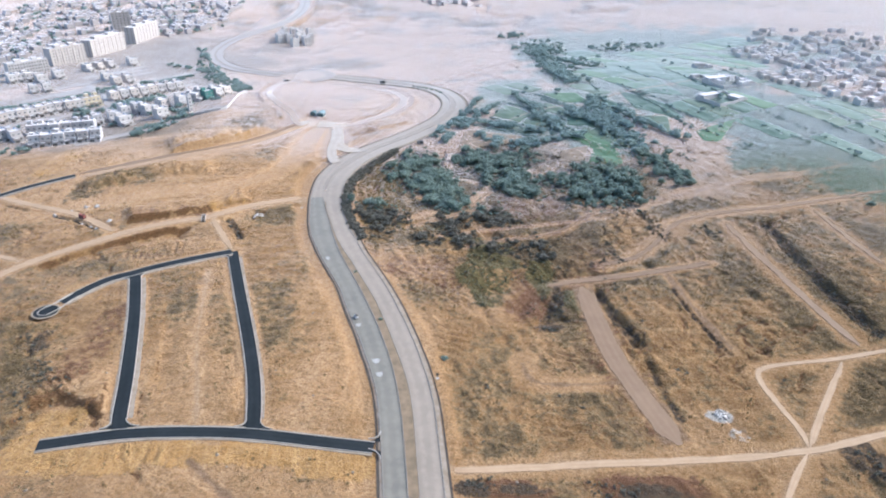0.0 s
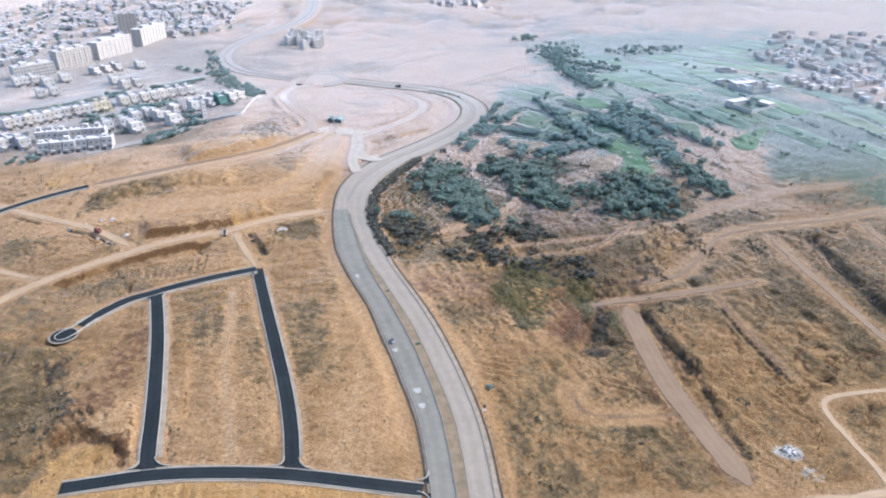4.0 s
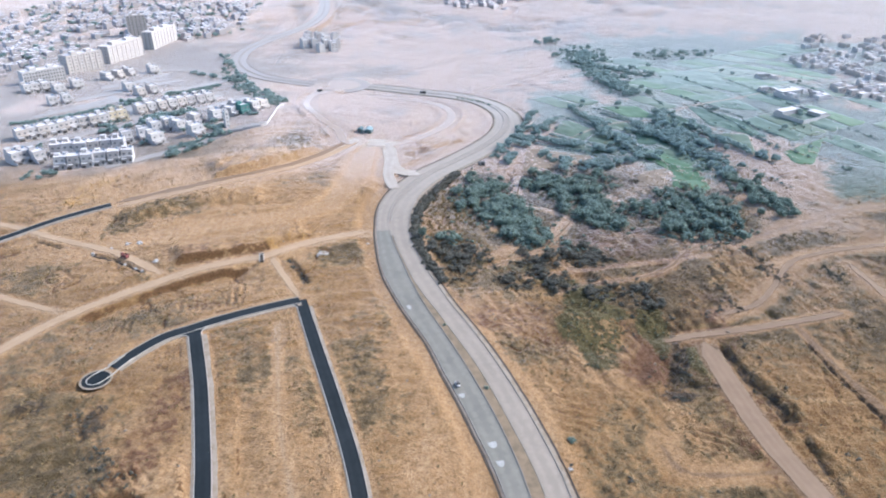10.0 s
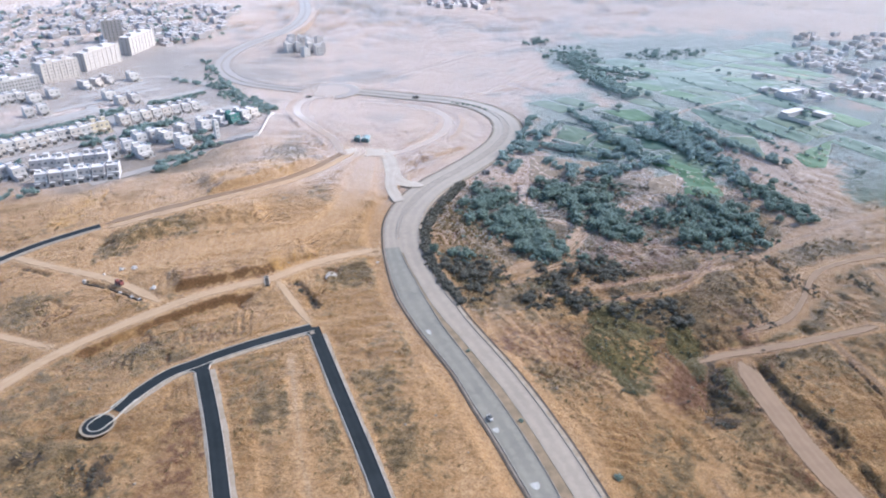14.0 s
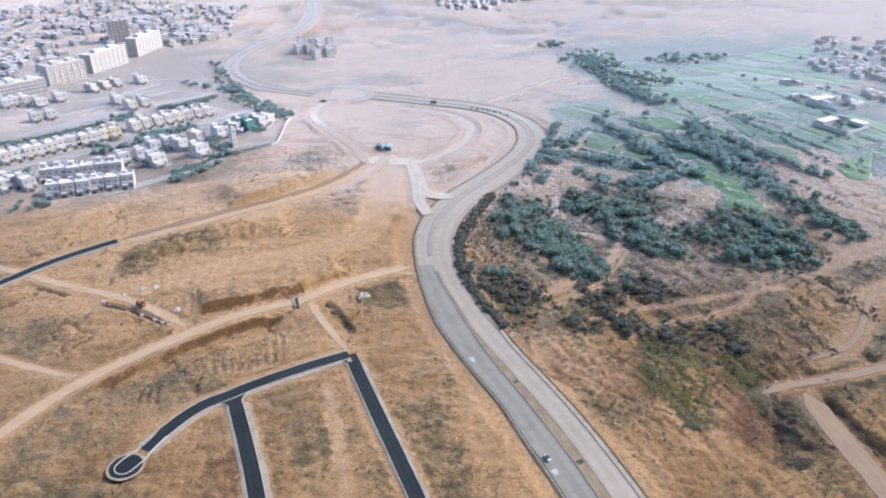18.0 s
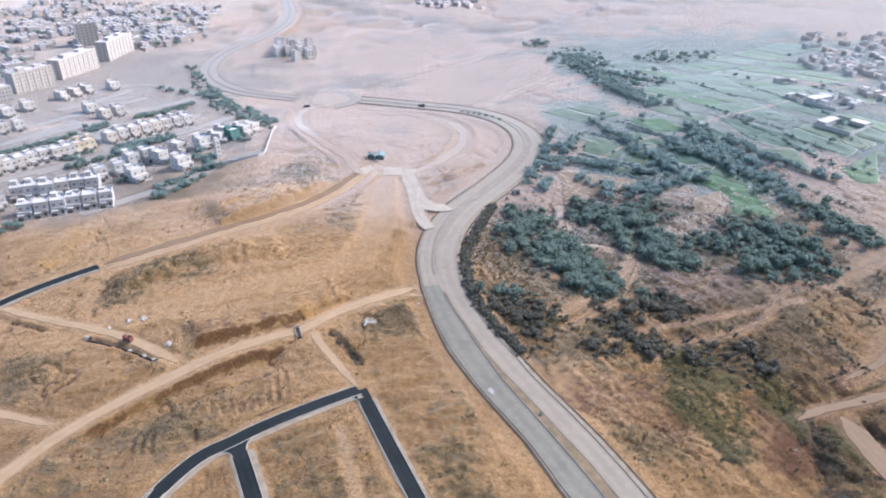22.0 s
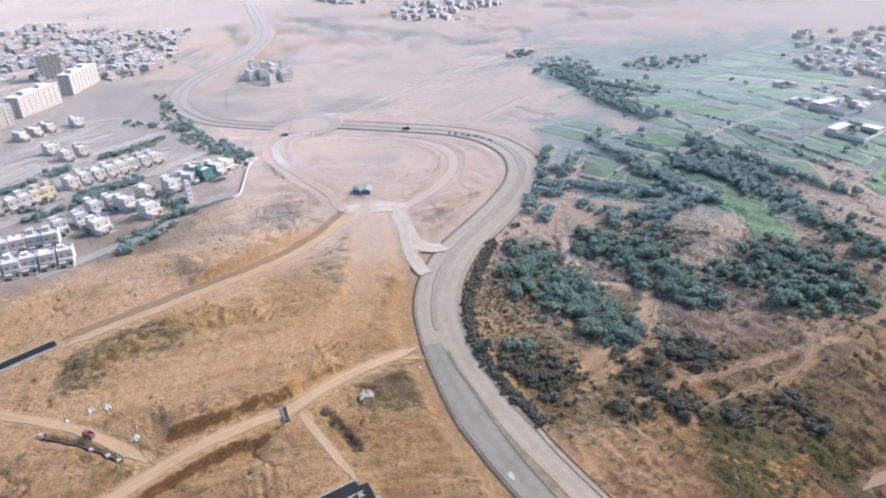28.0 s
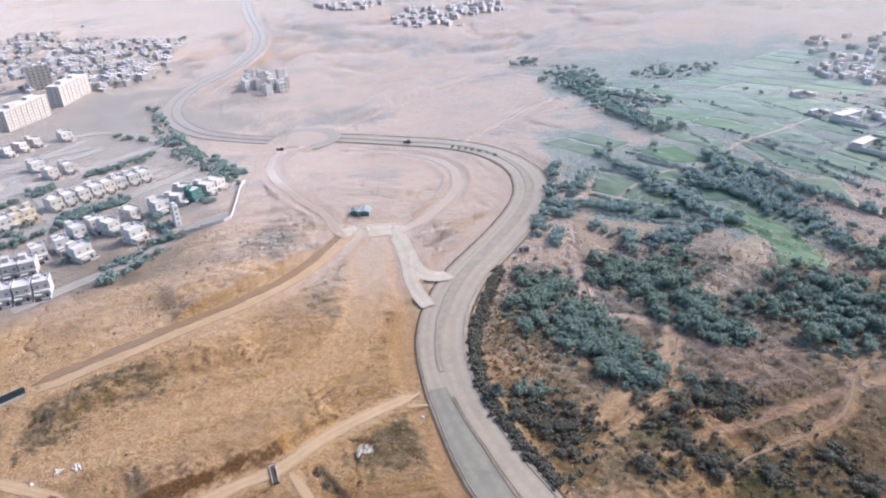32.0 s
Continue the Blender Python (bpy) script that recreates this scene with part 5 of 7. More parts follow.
for line in (MAIN, MAIN2):
    far = line is MAIN2
    whole = smooth_line(line, 3.0)
    wo, wi, ei, eo = (edge_at(name, whole, far) for name in ("west_out", "west_in", "east_in", "east_out"))
    east = band("road", whole, ei, eo, FAR_ROAD if far else CONCRETE, "pale dusty concrete carriageway of a dual road", "road")
    if far:
        west = band("road", whole, wo, wi, FAR_ROAD, "dusty pale concrete carriageway beyond the roundabout", "road")
        runs = [(slice(0, len(whole)), PALE_MEDIAN)]
    else:  # asphalt up to the mouth of the earth road, dusty concrete beyond
        cut = int(np.argmin(((whole - (-71.5, 376.0)) ** 2).sum(1)))
        west = band("road", whole[:cut + 1], wo[:cut + 1], wi[:cut + 1], GREY_ROAD, "worn grey asphalt carriageway of a dual road", "road")
        band("road", whole[cut:], wo[cut:], wi[cut:], CONCRETE, "dusty pale concrete carriageway beside the slip road", "road")
        band("median", whole[cut - 2:cut + 4], wi[cut - 2:cut + 4], ei[cut - 2:cut + 4], CONCRETE, "dusty gap in the median at the crossing", "median", 0.135, 0.2)
        runs = [(slice(0, cut - 1), MEDIAN), (slice(cut + 3, len(whole)), PALE_MEDIAN)]
    for road, edge, side in ((west, wo, 1), (east, eo, -1)):
        band("kerb", whole, edge + side * 0.05 + 0.16, edge + side * 0.05 - 0.16, ROAD_KERB, lift=0.36, thick=0.42, parent=road)
        if far:
            continue
        shoulder, ditch = (0.35, 0.45) if side == 1 else (0.75, 0.4)
        mid = edge + side * (0.25 + shoulder)
        band("verge", whole, mid + shoulder, mid - shoulder, VERGE, "narrow dusty gravel shoulder beside the carriageway", "verge", 0.06, ragged=0.2)
        mid = edge + side * (0.35 + 2 * shoulder + ditch)
        # A flat dark strip paints the shade of the roadside drain.
        band("drain", whole, mid + ditch, mid - ditch, SHADE_BROWN, "flat dark strip for the shade in a roadside drain", "drain", 0.03, ragged=0.25)
    for part_run, soil in runs:
        band("median", whole[part_run], wi[part_run] - 0.2, ei[part_run] + 0.2, soil, "strip of brown soil between two carriageways", "median", 0.3, 0.4)
        for road, edge in ((west, wi), (east, ei)):
            band("kerb", whole[part_run], edge[part_run] + 0.13, edge[part_run] - 0.13, ROAD_KERB, lift=0.38, thick=0.44, parent=road)

BLACK = ((B_TOP, 0.25, 0.95), (B_LEFT, 0.85, 0.4), (B_RIGHT, 0.5, 0.25), (B_LOW, 0.35, 0.45), (B_FAR, 0.25, 0.9))  # line, verges to its left and right
for k, (line, verge_left, verge_right) in enumerate(BLACK):
    lane = ribbon("lane", line, 2.45, ASPHALT, "freshly laid black asphalt lane with pale kerbs", "lane", 0.12 + 0.012 * k)
    for side, wide in ((1, verge_left), (-1, verge_right)):
        trimmed = smooth_line(line, 3.0)
        trimmed = trimmed[2:-2] if k in (1, 2) else trimmed
        kerb_line(lane, [tuple(q) for q in trimmed], side * 2.58, 0.1, 0.1, 0.2, label="pale cast kerb")
        ribbon("verge", [tuple(q) for q in trimmed], wide, VERGE, "pale gravel verge beside the black lane", "verge", 0.05 + 0.006 * k, shift=side * (2.7 + wide), ragged=0.5)
# rounded corners where the black lanes meet: a wedge of asphalt and its kerb
for joint, toward_lane, main_line in ((B_LEFT[0], B_LEFT[1], B_TOP), (B_LEFT[-1], B_LEFT[-2], B_LOW), (B_RIGHT[-1], B_RIGHT[-2], B_LOW), (B_RIGHT[0], B_RIGHT[1], B_TOP), (B_LOW[-1], B_LOW[-2], MAIN)):
    run = smooth_line(main_line, 1.0)
    at = int(np.clip(np.argmin(((run - joint) ** 2).sum(1)), 2, len(run) - 3))
    tangent = run[at + 2] - run[at - 2]
    tangent /= np.linalg.norm(tangent)
    up = np.array(toward_lane) - joint
    up /= np.linalg.norm(up)
    z = float(swell(run[at:at + 1, 0], run[at:at + 1, 1])[0]) + 0.1
    for side in (-1, 1):
        if joint == B_RIGHT[0] and side == 1:
            continue  # the lanes end here
        out = tangent * side
        corner = (np.array(joint) if main_line is not MAIN else run[at] + up * 7.3) + up * 2.4 + out * 2.4
        radius = 4.2
        arc = [corner + up * radius * (1 - math.sin(k * math.pi / 16)) + out * radius * (1 - math.cos(k * math.pi / 16)) for k in range(9)]
        ring = [tuple(corner - up * 0.4 - out * 0.4)] + [tuple(q) for q in arc]
        n = len(ring)
        verts = [(x, y, z + 0.02) for x, y in ring] + [(x, y, z - 0.3) for x, y in ring]
        wedge = tagged(mesh_object("lane_corner", verts, [(0, k, k + 1) for k in range(1, n - 1)] + [(k, (k + 1) % n, (k + 1) % n + n, k + n) for k in range(n)], ASPHALT, smooth=False), "rounded black asphalt corner between two lanes", "lane corner", kind="structure")
        part("kerb", ribbon("kerb", [tuple(q) for q in arc], 0.13, KERB, lift=0.32, thick=0.4, parent=wedge, step=0.7, rounds=0), wedge, "pale curved kerb")
for line, half, mat in TRACKS:
    if line in (D_STRIP, D_PLOT, D_CUT2, D_RUT2, D_RUT6, D_TRAIL2, MOUTH, C_YARD, C_HUT, C_FORK):
        continue  # only levelled, never beaten
    # Tracks far off use the earth toned for haze.
    mat = FAR_DIRT if np.mean([q[1] for q in line]) > 500 else mat
    ribbon("dirt_road", line, half * 0.74, mat, "pale dusty earth track worn by trucks" if mat is not RED_DIRT else "graded reddish earth track between plots", "dirt road", 0.03, 0.12, ragged=0.9 if half > 1.5 else 0.5, taper=True)
for k, (line, half) in enumerate(((C_YARD, 7.5), (C_HUT, 4.8), (C_FORK, 3.4))):
    ribbon("apron", line, half, SLIP, "dusty tan concrete slip road to the site huts", "slip road", 0.06 + 0.012 * k, 0.14, ragged=0.7, taper=k == 0)
ribbon("dirt_road", D_HILL, 2.4, RED_DIRT, "dark graded shoulder beside the hill track", "dirt road", 0.02, 0.12, shift=-5.6, ragged=1.8, taper=True)
for line in PATHS:
    ribbon("footpath", line, 0.42, RED_DIRT, "thin pale footpath worn between the bushes", "footpath", 0.03, 0.1, ragged=0.4)
for line in STREETS:
    ribbon("street", line, 3.6, OLD_ASPHALT, "dusty grey street of the housing estate", "street", 0.08)


def disc(name, x, y, r0, r1, z, mat, thick=0.25, n=40, sx=1.0, sy=1.0, turn=0.0, parent=None):
    """A flat ring or disc with a real edge."""
    a = np.linspace(0, 2 * math.pi, n, endpoint=False)
    ca, sa, ct, st = np.cos(a), np.sin(a), math.cos(turn), math.sin(turn)
    rings = []
    for r, down in ((r0, thick), (r0, 0), (r1, 0), (r1, thick)):
        u, v = r * ca * sx, r * sa * sy
        rings.append(np.c_[x + u * ct - v * st, y + u * st + v * ct, np.full(n, z - down)])
    v = np.vstack(rings)
    f = [(k * n + i, (k + 1) * n + i, (k + 1) * n + (i + 1) % n, k * n + (i + 1) % n) for k in range(3) for i in range(n)]
    ob = mesh_object(name, v, [q[::-1] for q in f], mat, parent, smooth=False)
    return ob


# the roundabout that joins the two halves of the main road
rx, ry = ROUND[4]
rz = float(swell(np.array([rx]), np.array([ry]))[0])
circle = tagged(disc("roundabout", rx, ry, 20.5, 30.0, rz + 0.2, FAR_ROAD, 0.3, 56), "pale worn ring road round a bare earth island", "roundabout", kind="structure")
part("island", disc("island", rx, ry, 0.05, 20.2, rz + 0.3, FAR_DIRT, 0.4, 48), circle)
part("kerb", disc("kerb", rx, ry, 20.2, 20.6, rz + 0.4, KERB, 0.4, 56), circle)
# the turning head at the end of the upper black lane
cx, cy = CUL[0]
cz = float(swell(np.array([cx]), np.array([cy]))[0])
head = tagged(disc("turning_head", cx, cy, 0.05, 5.0, cz + 0.115, ASPHALT, 0.3, 36), "round black asphalt turning head with a white kerb loop", "turning head", kind="structure")
to_lane = np.array(B_TOP[1]) - (cx, cy)
to_lane /= np.linalg.norm(to_lane)
across = np.array((-to_lane[1], to_lane[0]))
loop = [(15, 2.0), (9, 1.7), (5, 2.2), (1.5, 3.2), (-1.8, 3.0), (-3.3, 1.2), (-3.3, -1.2), (-1.8, -3.0), (1.5, -3.2), (4.5, -3.4), (8, -2.6), (15, -2.3)]
loop_line = [tuple(np.array((cx, cy)) + to_lane * u + across * v) for u, v in loop]
part("kerb", ribbon("kerb", loop_line, 0.15, KERB, lift=0.34, thick=0.4, parent=head, step=0.8), head, "white kerb bent into a loop")
part("verge", disc("verge", cx, cy, 5.0, 5.8, cz + 0.1, VERGE, 0.2, 36), head)

# worn white patches on the grey carriageway
PATCH = plain_material("pale cement spill", (0.36, 0.34, 0.305), (0.27, 0.255, 0.225), 0.8, 0.9, 3.0, haze_sheen=0.4)
for k, (x, y) in enumerate(PATCHES):
    z = float(land(x, y))
    p = smooth_line(MAIN, 3.0)
    near = int(np.argmin(((p - (x, y)) ** 2).sum(1)))
    zz = float(swell(p[near:near + 1, 0], p[near:near + 1, 1])[0])
    tagged(disc("cement_spill", x, y, 0.02, 1.0, zz + 0.15, PATCH, 0.02, 18, 0.9 + 0.2 * k, 2.2, 0.3), "pale dried cement spill on the grey carriageway", "cement spill", "cement spills")

# ---- fields ----
CROP = {
    "BRIGHT": plain_material("green winter crop", (0.062, 0.118, 0.046), (0.048, 0.096, 0.038), 0.12, 0.6, 1.5, haze_sheen=0.55),
    "DULL": plain_material("dull stubble field", (0.085, 0.115, 0.065), (0.062, 0.09, 0.052), 0.08, 0.6, 1.0, haze_sheen=0.75),
    "TEAL": plain_material("dark young crop", (0.058, 0.1, 0.063), (0.045, 0.082, 0.052), 0.06, 0.6, 1.0, haze_sheen=0.7),
    "TAN": plain_material("fallow tan field", (0.21, 0.15, 0.096), (0.16, 0.112, 0.07), 0.08, 0.6, 1.0, haze_sheen=0.6),
}
PARCELS = {"BRIGHT": [], "DULL": [], "TEAL": [], "TAN": []}
pr = random.Random(17)
taken = [np.mean(q, axis=0) for q in FIELDS_BRIGHT + FIELDS_DULL + FIELDS_TEAL + FIELDS_TAN]
dirx, diry = 0.44, -0.9  # the way the strips run
for i in range(-14, 15):
    for k in range(-22, 23):
        length, wide = 52.0, 19.0
        x, y = 210 + i * length * dirx + k * wide * -diry + pr.uniform(-3, 3), 700 + i * length * diry + k * wide * dirx + pr.uniform(-3, 3)
        gi, gj = min(len(GX) - 1, int(np.searchsorted(GX, x))), min(len(GY) - 1, int(np.searchsorted(GY, y)))
        clear = all((x - q[0]) ** 2 + (y - q[1]) ** 2 > 26 ** 2 for q in taken) and all(((x - a) / (ra + 8)) ** 2 + ((y - b) / (rb + 8)) ** 2 > 1 for a, b, ra, rb, _ in VILLAGE) and all(((x - w[0]) / w[2]) ** 2 + ((y - w[1]) / w[3]) ** 2 > 1 for w in WOODS)
        if green_zone[gi, gj] < 0.4 or y < 440 or y > 840 or x < 10 or bed_w[gi, gj] > 0.2 or not clear or pr.random() < 0.12:
            continue
        hl, hw = length * 0.5 - pr.uniform(1.0, 3.0), wide * 0.5 - pr.uniform(0.7, 1.4)
        quad = [(x + a * hl * dirx - b * hw * diry, y + a * hl * diry + b * hw * dirx) for a, b in ((-1, -1), (1, -1), (1, 1), (-1, 1))]
        PARCELS[pr.choice(("TEAL", "TEAL", "TEAL", "DULL", "DULL", "BRIGHT") if pr.random() < 0.93 else ("TAN",))].append(quad)
for key, fields, label in (("BRIGHT", FIELDS_BRIGHT + PARCELS["BRIGHT"], "bright green irrigated crop field with bunds"), ("DULL", FIELDS_DULL + PARCELS["DULL"], "dull olive stubble field edged by hedges"), ("TEAL", FIELDS_TEAL + PARCELS["TEAL"], "dark green young crop field in the plain"), ("TAN", FIELDS_TAN + PARCELS["TAN"], "fallow tan ploughed field beside the trees")):
    for quad in fields:
        c = np.array(quad)
        m = c.mean(0)
        edge = smooth_line([tuple(q) for q in np.vstack([c, c[:1]])], 4.0, 0)
        rings = []
        for s in (1.0, 0.97, 0.85, 0.7, 0.55, 0.4, 0.2, 0.0):
            q = m + (edge - m) * s
            if s > 0.9:
                q = q + 0.8 * np.c_[fbm(q[:, 0], q[:, 1], 12, 3, 31), fbm(q[:, 0], q[:, 1], 12, 3, 32)]
            rings.append(np.c_[q, land(q[:, 0], q[:, 1]) + (0.14 if s < 1 else -0.1)])
        n = len(edge)
        f = [(k * n + i, k * n + i + 1, (k + 1) * n + i + 1, (k + 1) * n + i) for k in range(7) for i in range(n - 1)]
        tagged(mesh_object("field", np.vstack(rings), f, CROP[key]), label, "field", "fields of the plain")


# ---- trees, hedges and scrub ----
def leaf_material(name, a, b_, c_, haze_sheen=0.25, haze=0.3, tint=(0.74, 0.86, 1.0)):
    m, n, l, b = material(name, 0.8)
    g = n.new("ShaderNodeNewGeometry")
    o = n.new("ShaderNodeObjectInfo")
    c = mix(n, l, g.outputs["Random Per Island"], a, b_)
    c = mix(n, l, ramp(n, l, o.outputs["Random"], [(0.3, (0, 0, 0)), (1.0, (0.8, 0.8, 0.8))]), c, c_)
    l.new(c, b.inputs["Base Color"])
    # A bluish sheen takes the place of haze over the leaves.
    dusty(b, haze_sheen, tint, haze)
    thin, both = n.new("ShaderNodeBsdfTranslucent"), n.new("ShaderNodeMixShader")  # light through thin leaves
    l.new(c, thin.inputs["Color"])
    both.inputs[0].default_value = 0.3
    l.new(b.outputs[0], both.inputs[1])
    l.new(thin.outputs[0], both.inputs[2])
    l.new(both.outputs[0], n["Material Output"].inputs["Surface"])
    return m


LEAF = leaf_material("dusty thorn leaves", (0.064, 0.085, 0.054), (0.118, 0.142, 0.083), (0.1, 0.124, 0.071), 1.0, 0.6, (0.78, 0.96, 0.92))
LEAF_BROWN = leaf_material("brown dusty thorn leaves", (0.06, 0.053, 0.034), (0.112, 0.095, 0.059), (0.094, 0.081, 0.051), 0.7, 0.45, (0.93, 0.93, 0.92))
# Leaves of the far trees, with haze put into colour and sheen.
LEAF_HAZED = leaf_material("leaves paled for haze", (0.09, 0.122, 0.09), (0.13, 0.165, 0.122), (0.112, 0.145, 0.106), 1.0, 0.75, (0.8, 0.97, 0.98))
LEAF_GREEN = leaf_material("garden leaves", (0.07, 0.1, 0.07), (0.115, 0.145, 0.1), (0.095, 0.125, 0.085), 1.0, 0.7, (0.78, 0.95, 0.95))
LEAF_OLIVE = leaf_material("olive brush", (0.085, 0.085, 0.04), (0.14, 0.132, 0.065), (0.115, 0.108, 0.053), 0.7, 0.45, (0.85, 0.95, 0.92))
LEAF_DRY = leaf_material("dry brush", (0.06, 0.05, 0.028), (0.1, 0.08, 0.042), (0.055, 0.05, 0.028), 0.15)
STRAW = leaf_material("dry straw grass", (0.22, 0.155, 0.075), (0.33, 0.235, 0.115), (0.17, 0.125, 0.06), 0.2)
BARK = plain_material("grey bark", (0.14, 0.11, 0.08), (0.08, 0.06, 0.045), 3.0, 0.95, 9.0, haze_sheen=0.1)


def crown_arrays(seed, radius, high, low, clumps, lobes, size):
    """Leaf clumps over the shells of a few lobes, with a rough core added in each to block light."""
    rng = np.random.default_rng(seed)
    verts, faces = [], []
    centres = []
    for k in range(lobes):
        a, r = rng.uniform(0, 2 * math.pi), radius * rng.uniform(0.2, 0.8) * (k > 0)
        centres.append((r * math.cos(a), r * math.sin(a), low + (high - low) * rng.uniform(0.3, 0.72), radius * rng.uniform(0.2, 0.4), (high - low) * rng.uniform(0.16, 0.32)))
    for x, y, z, rr, rh in centres:  # cores
        base = len(verts)
        rings, seg = 4, 7
        for i in range(rings + 1):
            th = math.pi * i / rings
            for j in range(seg):
                ph = 2 * math.pi * (j + 0.5 * (i % 2)) / seg
                q = 0.62 * rng.uniform(0.7, 1.2)
                verts.append((x + q * rr * math.sin(th) * math.cos(ph), y + q * rr * math.sin(th) * math.sin(ph), z + q * rh * math.cos(th)))
        for i in range(rings):
            for j in range(seg):
                faces.append((base + i * seg + j, base + (i + 1) * seg + j, base + (i + 1) * seg + (j + 1) % seg, base + i * seg + (j + 1) % seg))
    for _ in range(clumps):
        x, y, z, rr, rh = centres[rng.integers(lobes)]
        d = rng.normal(size=3)
        d /= np.linalg.norm(d)
        if d[2] < -0.5:
            d[2] = -d[2]
        q = rng.uniform(0.55, 1.5)
        p = np.array([x, y, z]) + d * (rr * q, rr * q, rh * q)
        u = np.cross(d, rng.normal(size=3))
        u /= np.linalg.norm(u) + 1e-9
        v = np.cross(d, u) + d * rng.uniform(-0.5, 0.5)
        s = size * rng.uniform(0.6, 1.4)
        base = len(verts)
        verts += [tuple(p - u * s), tuple(p + v * s * 0.8 + d * s * 0.3), tuple(p + u * s), tuple(p - v * s * 0.8 + d * s * 0.2)]
        faces.append((base, base + 1, base + 2, base + 3))
    return np.array(verts), np.array(faces)


def trunk_arrays(seed, height, thick):
    """A tapered trunk and four limbs."""
    rng = np.random.default_rng(seed)
    verts, faces = [], []

    def limb(a, b, ra, rb, seg=6):
        a, b = np.array(a, float), np.array(b, float)
        d = (b - a) / np.linalg.norm(b - a)
        u = np.cross(d, (0.3, 0.9, 0.1))
        u /= np.linalg.norm(u)
        v = np.cross(d, u)
        base = len(verts)
        for p, r in ((a, ra), ((a + b) / 2 + u * ra * 0.5, (ra + rb) / 2), (b, rb)):
            for k in range(seg):
                t = 2 * math.pi * k / seg
                verts.append(tuple(p + r * (math.cos(t) * u + math.sin(t) * v)))
        for i in range(2):
            for k in range(seg):
                faces.append((base + i * seg + k, base + i * seg + (k + 1) % seg, base + (i + 1) * seg + (k + 1) % seg, base + (i + 1) * seg + k))

    limb((0, 0, -0.4), (0.1, 0.05, height * 0.45), thick, thick * 0.7)
    for k in range(4):
        a = 2 * math.pi * k / 4 + rng.uniform(0, 1)
        limb((0.1, 0.05, height * 0.42), (height * 0.3 * math.cos(a), height * 0.3 * math.sin(a), height * rng.uniform(0.65, 0.8)), thick * 0.5, thick * 0.2)
    return np.array(verts), np.array(faces)


def make_mesh(name, arrays, mat):
    me = bpy.data.meshes.new(name)
    me.from_pydata(arrays[0].tolist(), [], arrays[1].tolist())
    me.materials.append(mat)
    return me


BUSHES = [crown_arrays(80 + k, 0.95, 1.1, 0.0, 90, 4, 0.2) for k in range(4)]
CROWNS = [crown_arrays(40 + k, 2.6 + 0.25 * k, 4.2 + 0.25 * k, 0.4, 820, 14, 0.28) for k in range(5)]
TRUNKS = [trunk_arrays(60 + k, 3.6 + 0.2 * k, 0.16) for k in range(5)]
CROWN_MESHES = [make_mesh("crown", a, LEAF) for a in CROWNS]
DRY_CROWNS = [make_mesh("crown", a, LEAF_BROWN) for a in CROWNS]
TRUNK_MESHES = [make_mesh("trunk", a, BARK) for a in TRUNKS]


def plant_tree(x, y, s, k, turn, label, group, flat=1.0, crowns=None):
    t = tagged(new("tree"), label, "tree", group)
    t.matrix_world = Matrix.LocRotScale((x, y, float(land(x, y)) - 0.1), Euler((0, 0, turn)), (s, s, s * flat))
    for name, meshes in (("trunk", TRUNK_MESHES), ("crown", crowns or CROWN_MESHES)):
        ob = new(name, meshes[k % len(meshes)])
        ob.parent = t
    return t


def merged(name, spots, shapes, mat, label, category):
    """Many plants that nobody could count, joined into one mesh: spots of x, y, size, turn, shape."""
    vs, fs, base = [], [], 0
    for x, y, s, turn, k in spots:
        v, f = shapes[k % len(shapes)]
        c, sn = math.cos(turn), math.sin(turn)
        q = np.c_[(v[:, 0] * c - v[:, 1] * sn) * s + x, (v[:, 0] * sn + v[:, 1] * c) * s + y, v[:, 2] * s + float(land(x, y)) - 0.05]
        vs.append(q)
        fs.append(f + base)
        base += len(v)
    v, f = np.vstack(vs), np.vstack(fs)
    me = bpy.data.meshes.new(name)
    me.vertices.add(len(v))
    me.vertices.foreach_set("co", v.ravel().astype(np.float32))
    w = f.shape[1]
    me.loops.add(f.size)
    me.loops.foreach_set("vertex_index", f.ravel().astype(np.int32))
    me.polygons.add(len(f))
    me.polygons.foreach_set("loop_start", np.arange(0, f.size, w, dtype=np.int32))
    me.update(calc_edges=True)
    me.materials.append(mat)
    return tagged(new(name, me), label, category, kind="stuff")


rng = np.random.default_rng(5)
near_spots, grove_spots, far_spots, dry_spots = [], [], [], []
for x, y, ra, rb, n in WOODS:
    for _ in range(int(n * 2.2) if y > 600 else int(n * 1.5) if y > 352 else int(n * 0.6)):
        a, r = rng.uniform(0, 2 * math.pi), math.sqrt(rng.uniform(0, 1))
        px, py = x + ra * r * math.cos(a) * 1.05, y + rb * r * math.sin(a) * 1.05
        spot = (px, py, rng.choice((0.42, 0.58, 0.75, 0.95, 1.2)) * rng.uniform(0.85, 1.1), rng.uniform(0, 6.28), int(rng.integers(5)))
        (dry_spots if py < 368 else near_spots if y < 432 and len(near_spots) < 160 else grove_spots if y < 480 else far_spots).append(spot)
for x, y, s, turn, k in dry_spots:
    plant_tree(x, y, 0.78 * s, k, turn, "low brown dusty thorn tree on the dry slope", "trees of the wood", 0.75, DRY_CROWNS)
for x, y, s, turn, k in near_spots:
    plant_tree(x, y, s, k, turn, "dusty dark green thorn tree in the dry wood", "trees of the wood", 0.88)


def along(line, width, n, rng):
    """Places strewn along a line."""
    p = smooth_line(line, 1.0)
    i = rng.integers(0, len(p), n)
    q = p[i] + normals(p)[i] * rng.normal(0, width * 0.6, n)[:, None] + rng.normal(0, 0.6, (n, 2))
    return q


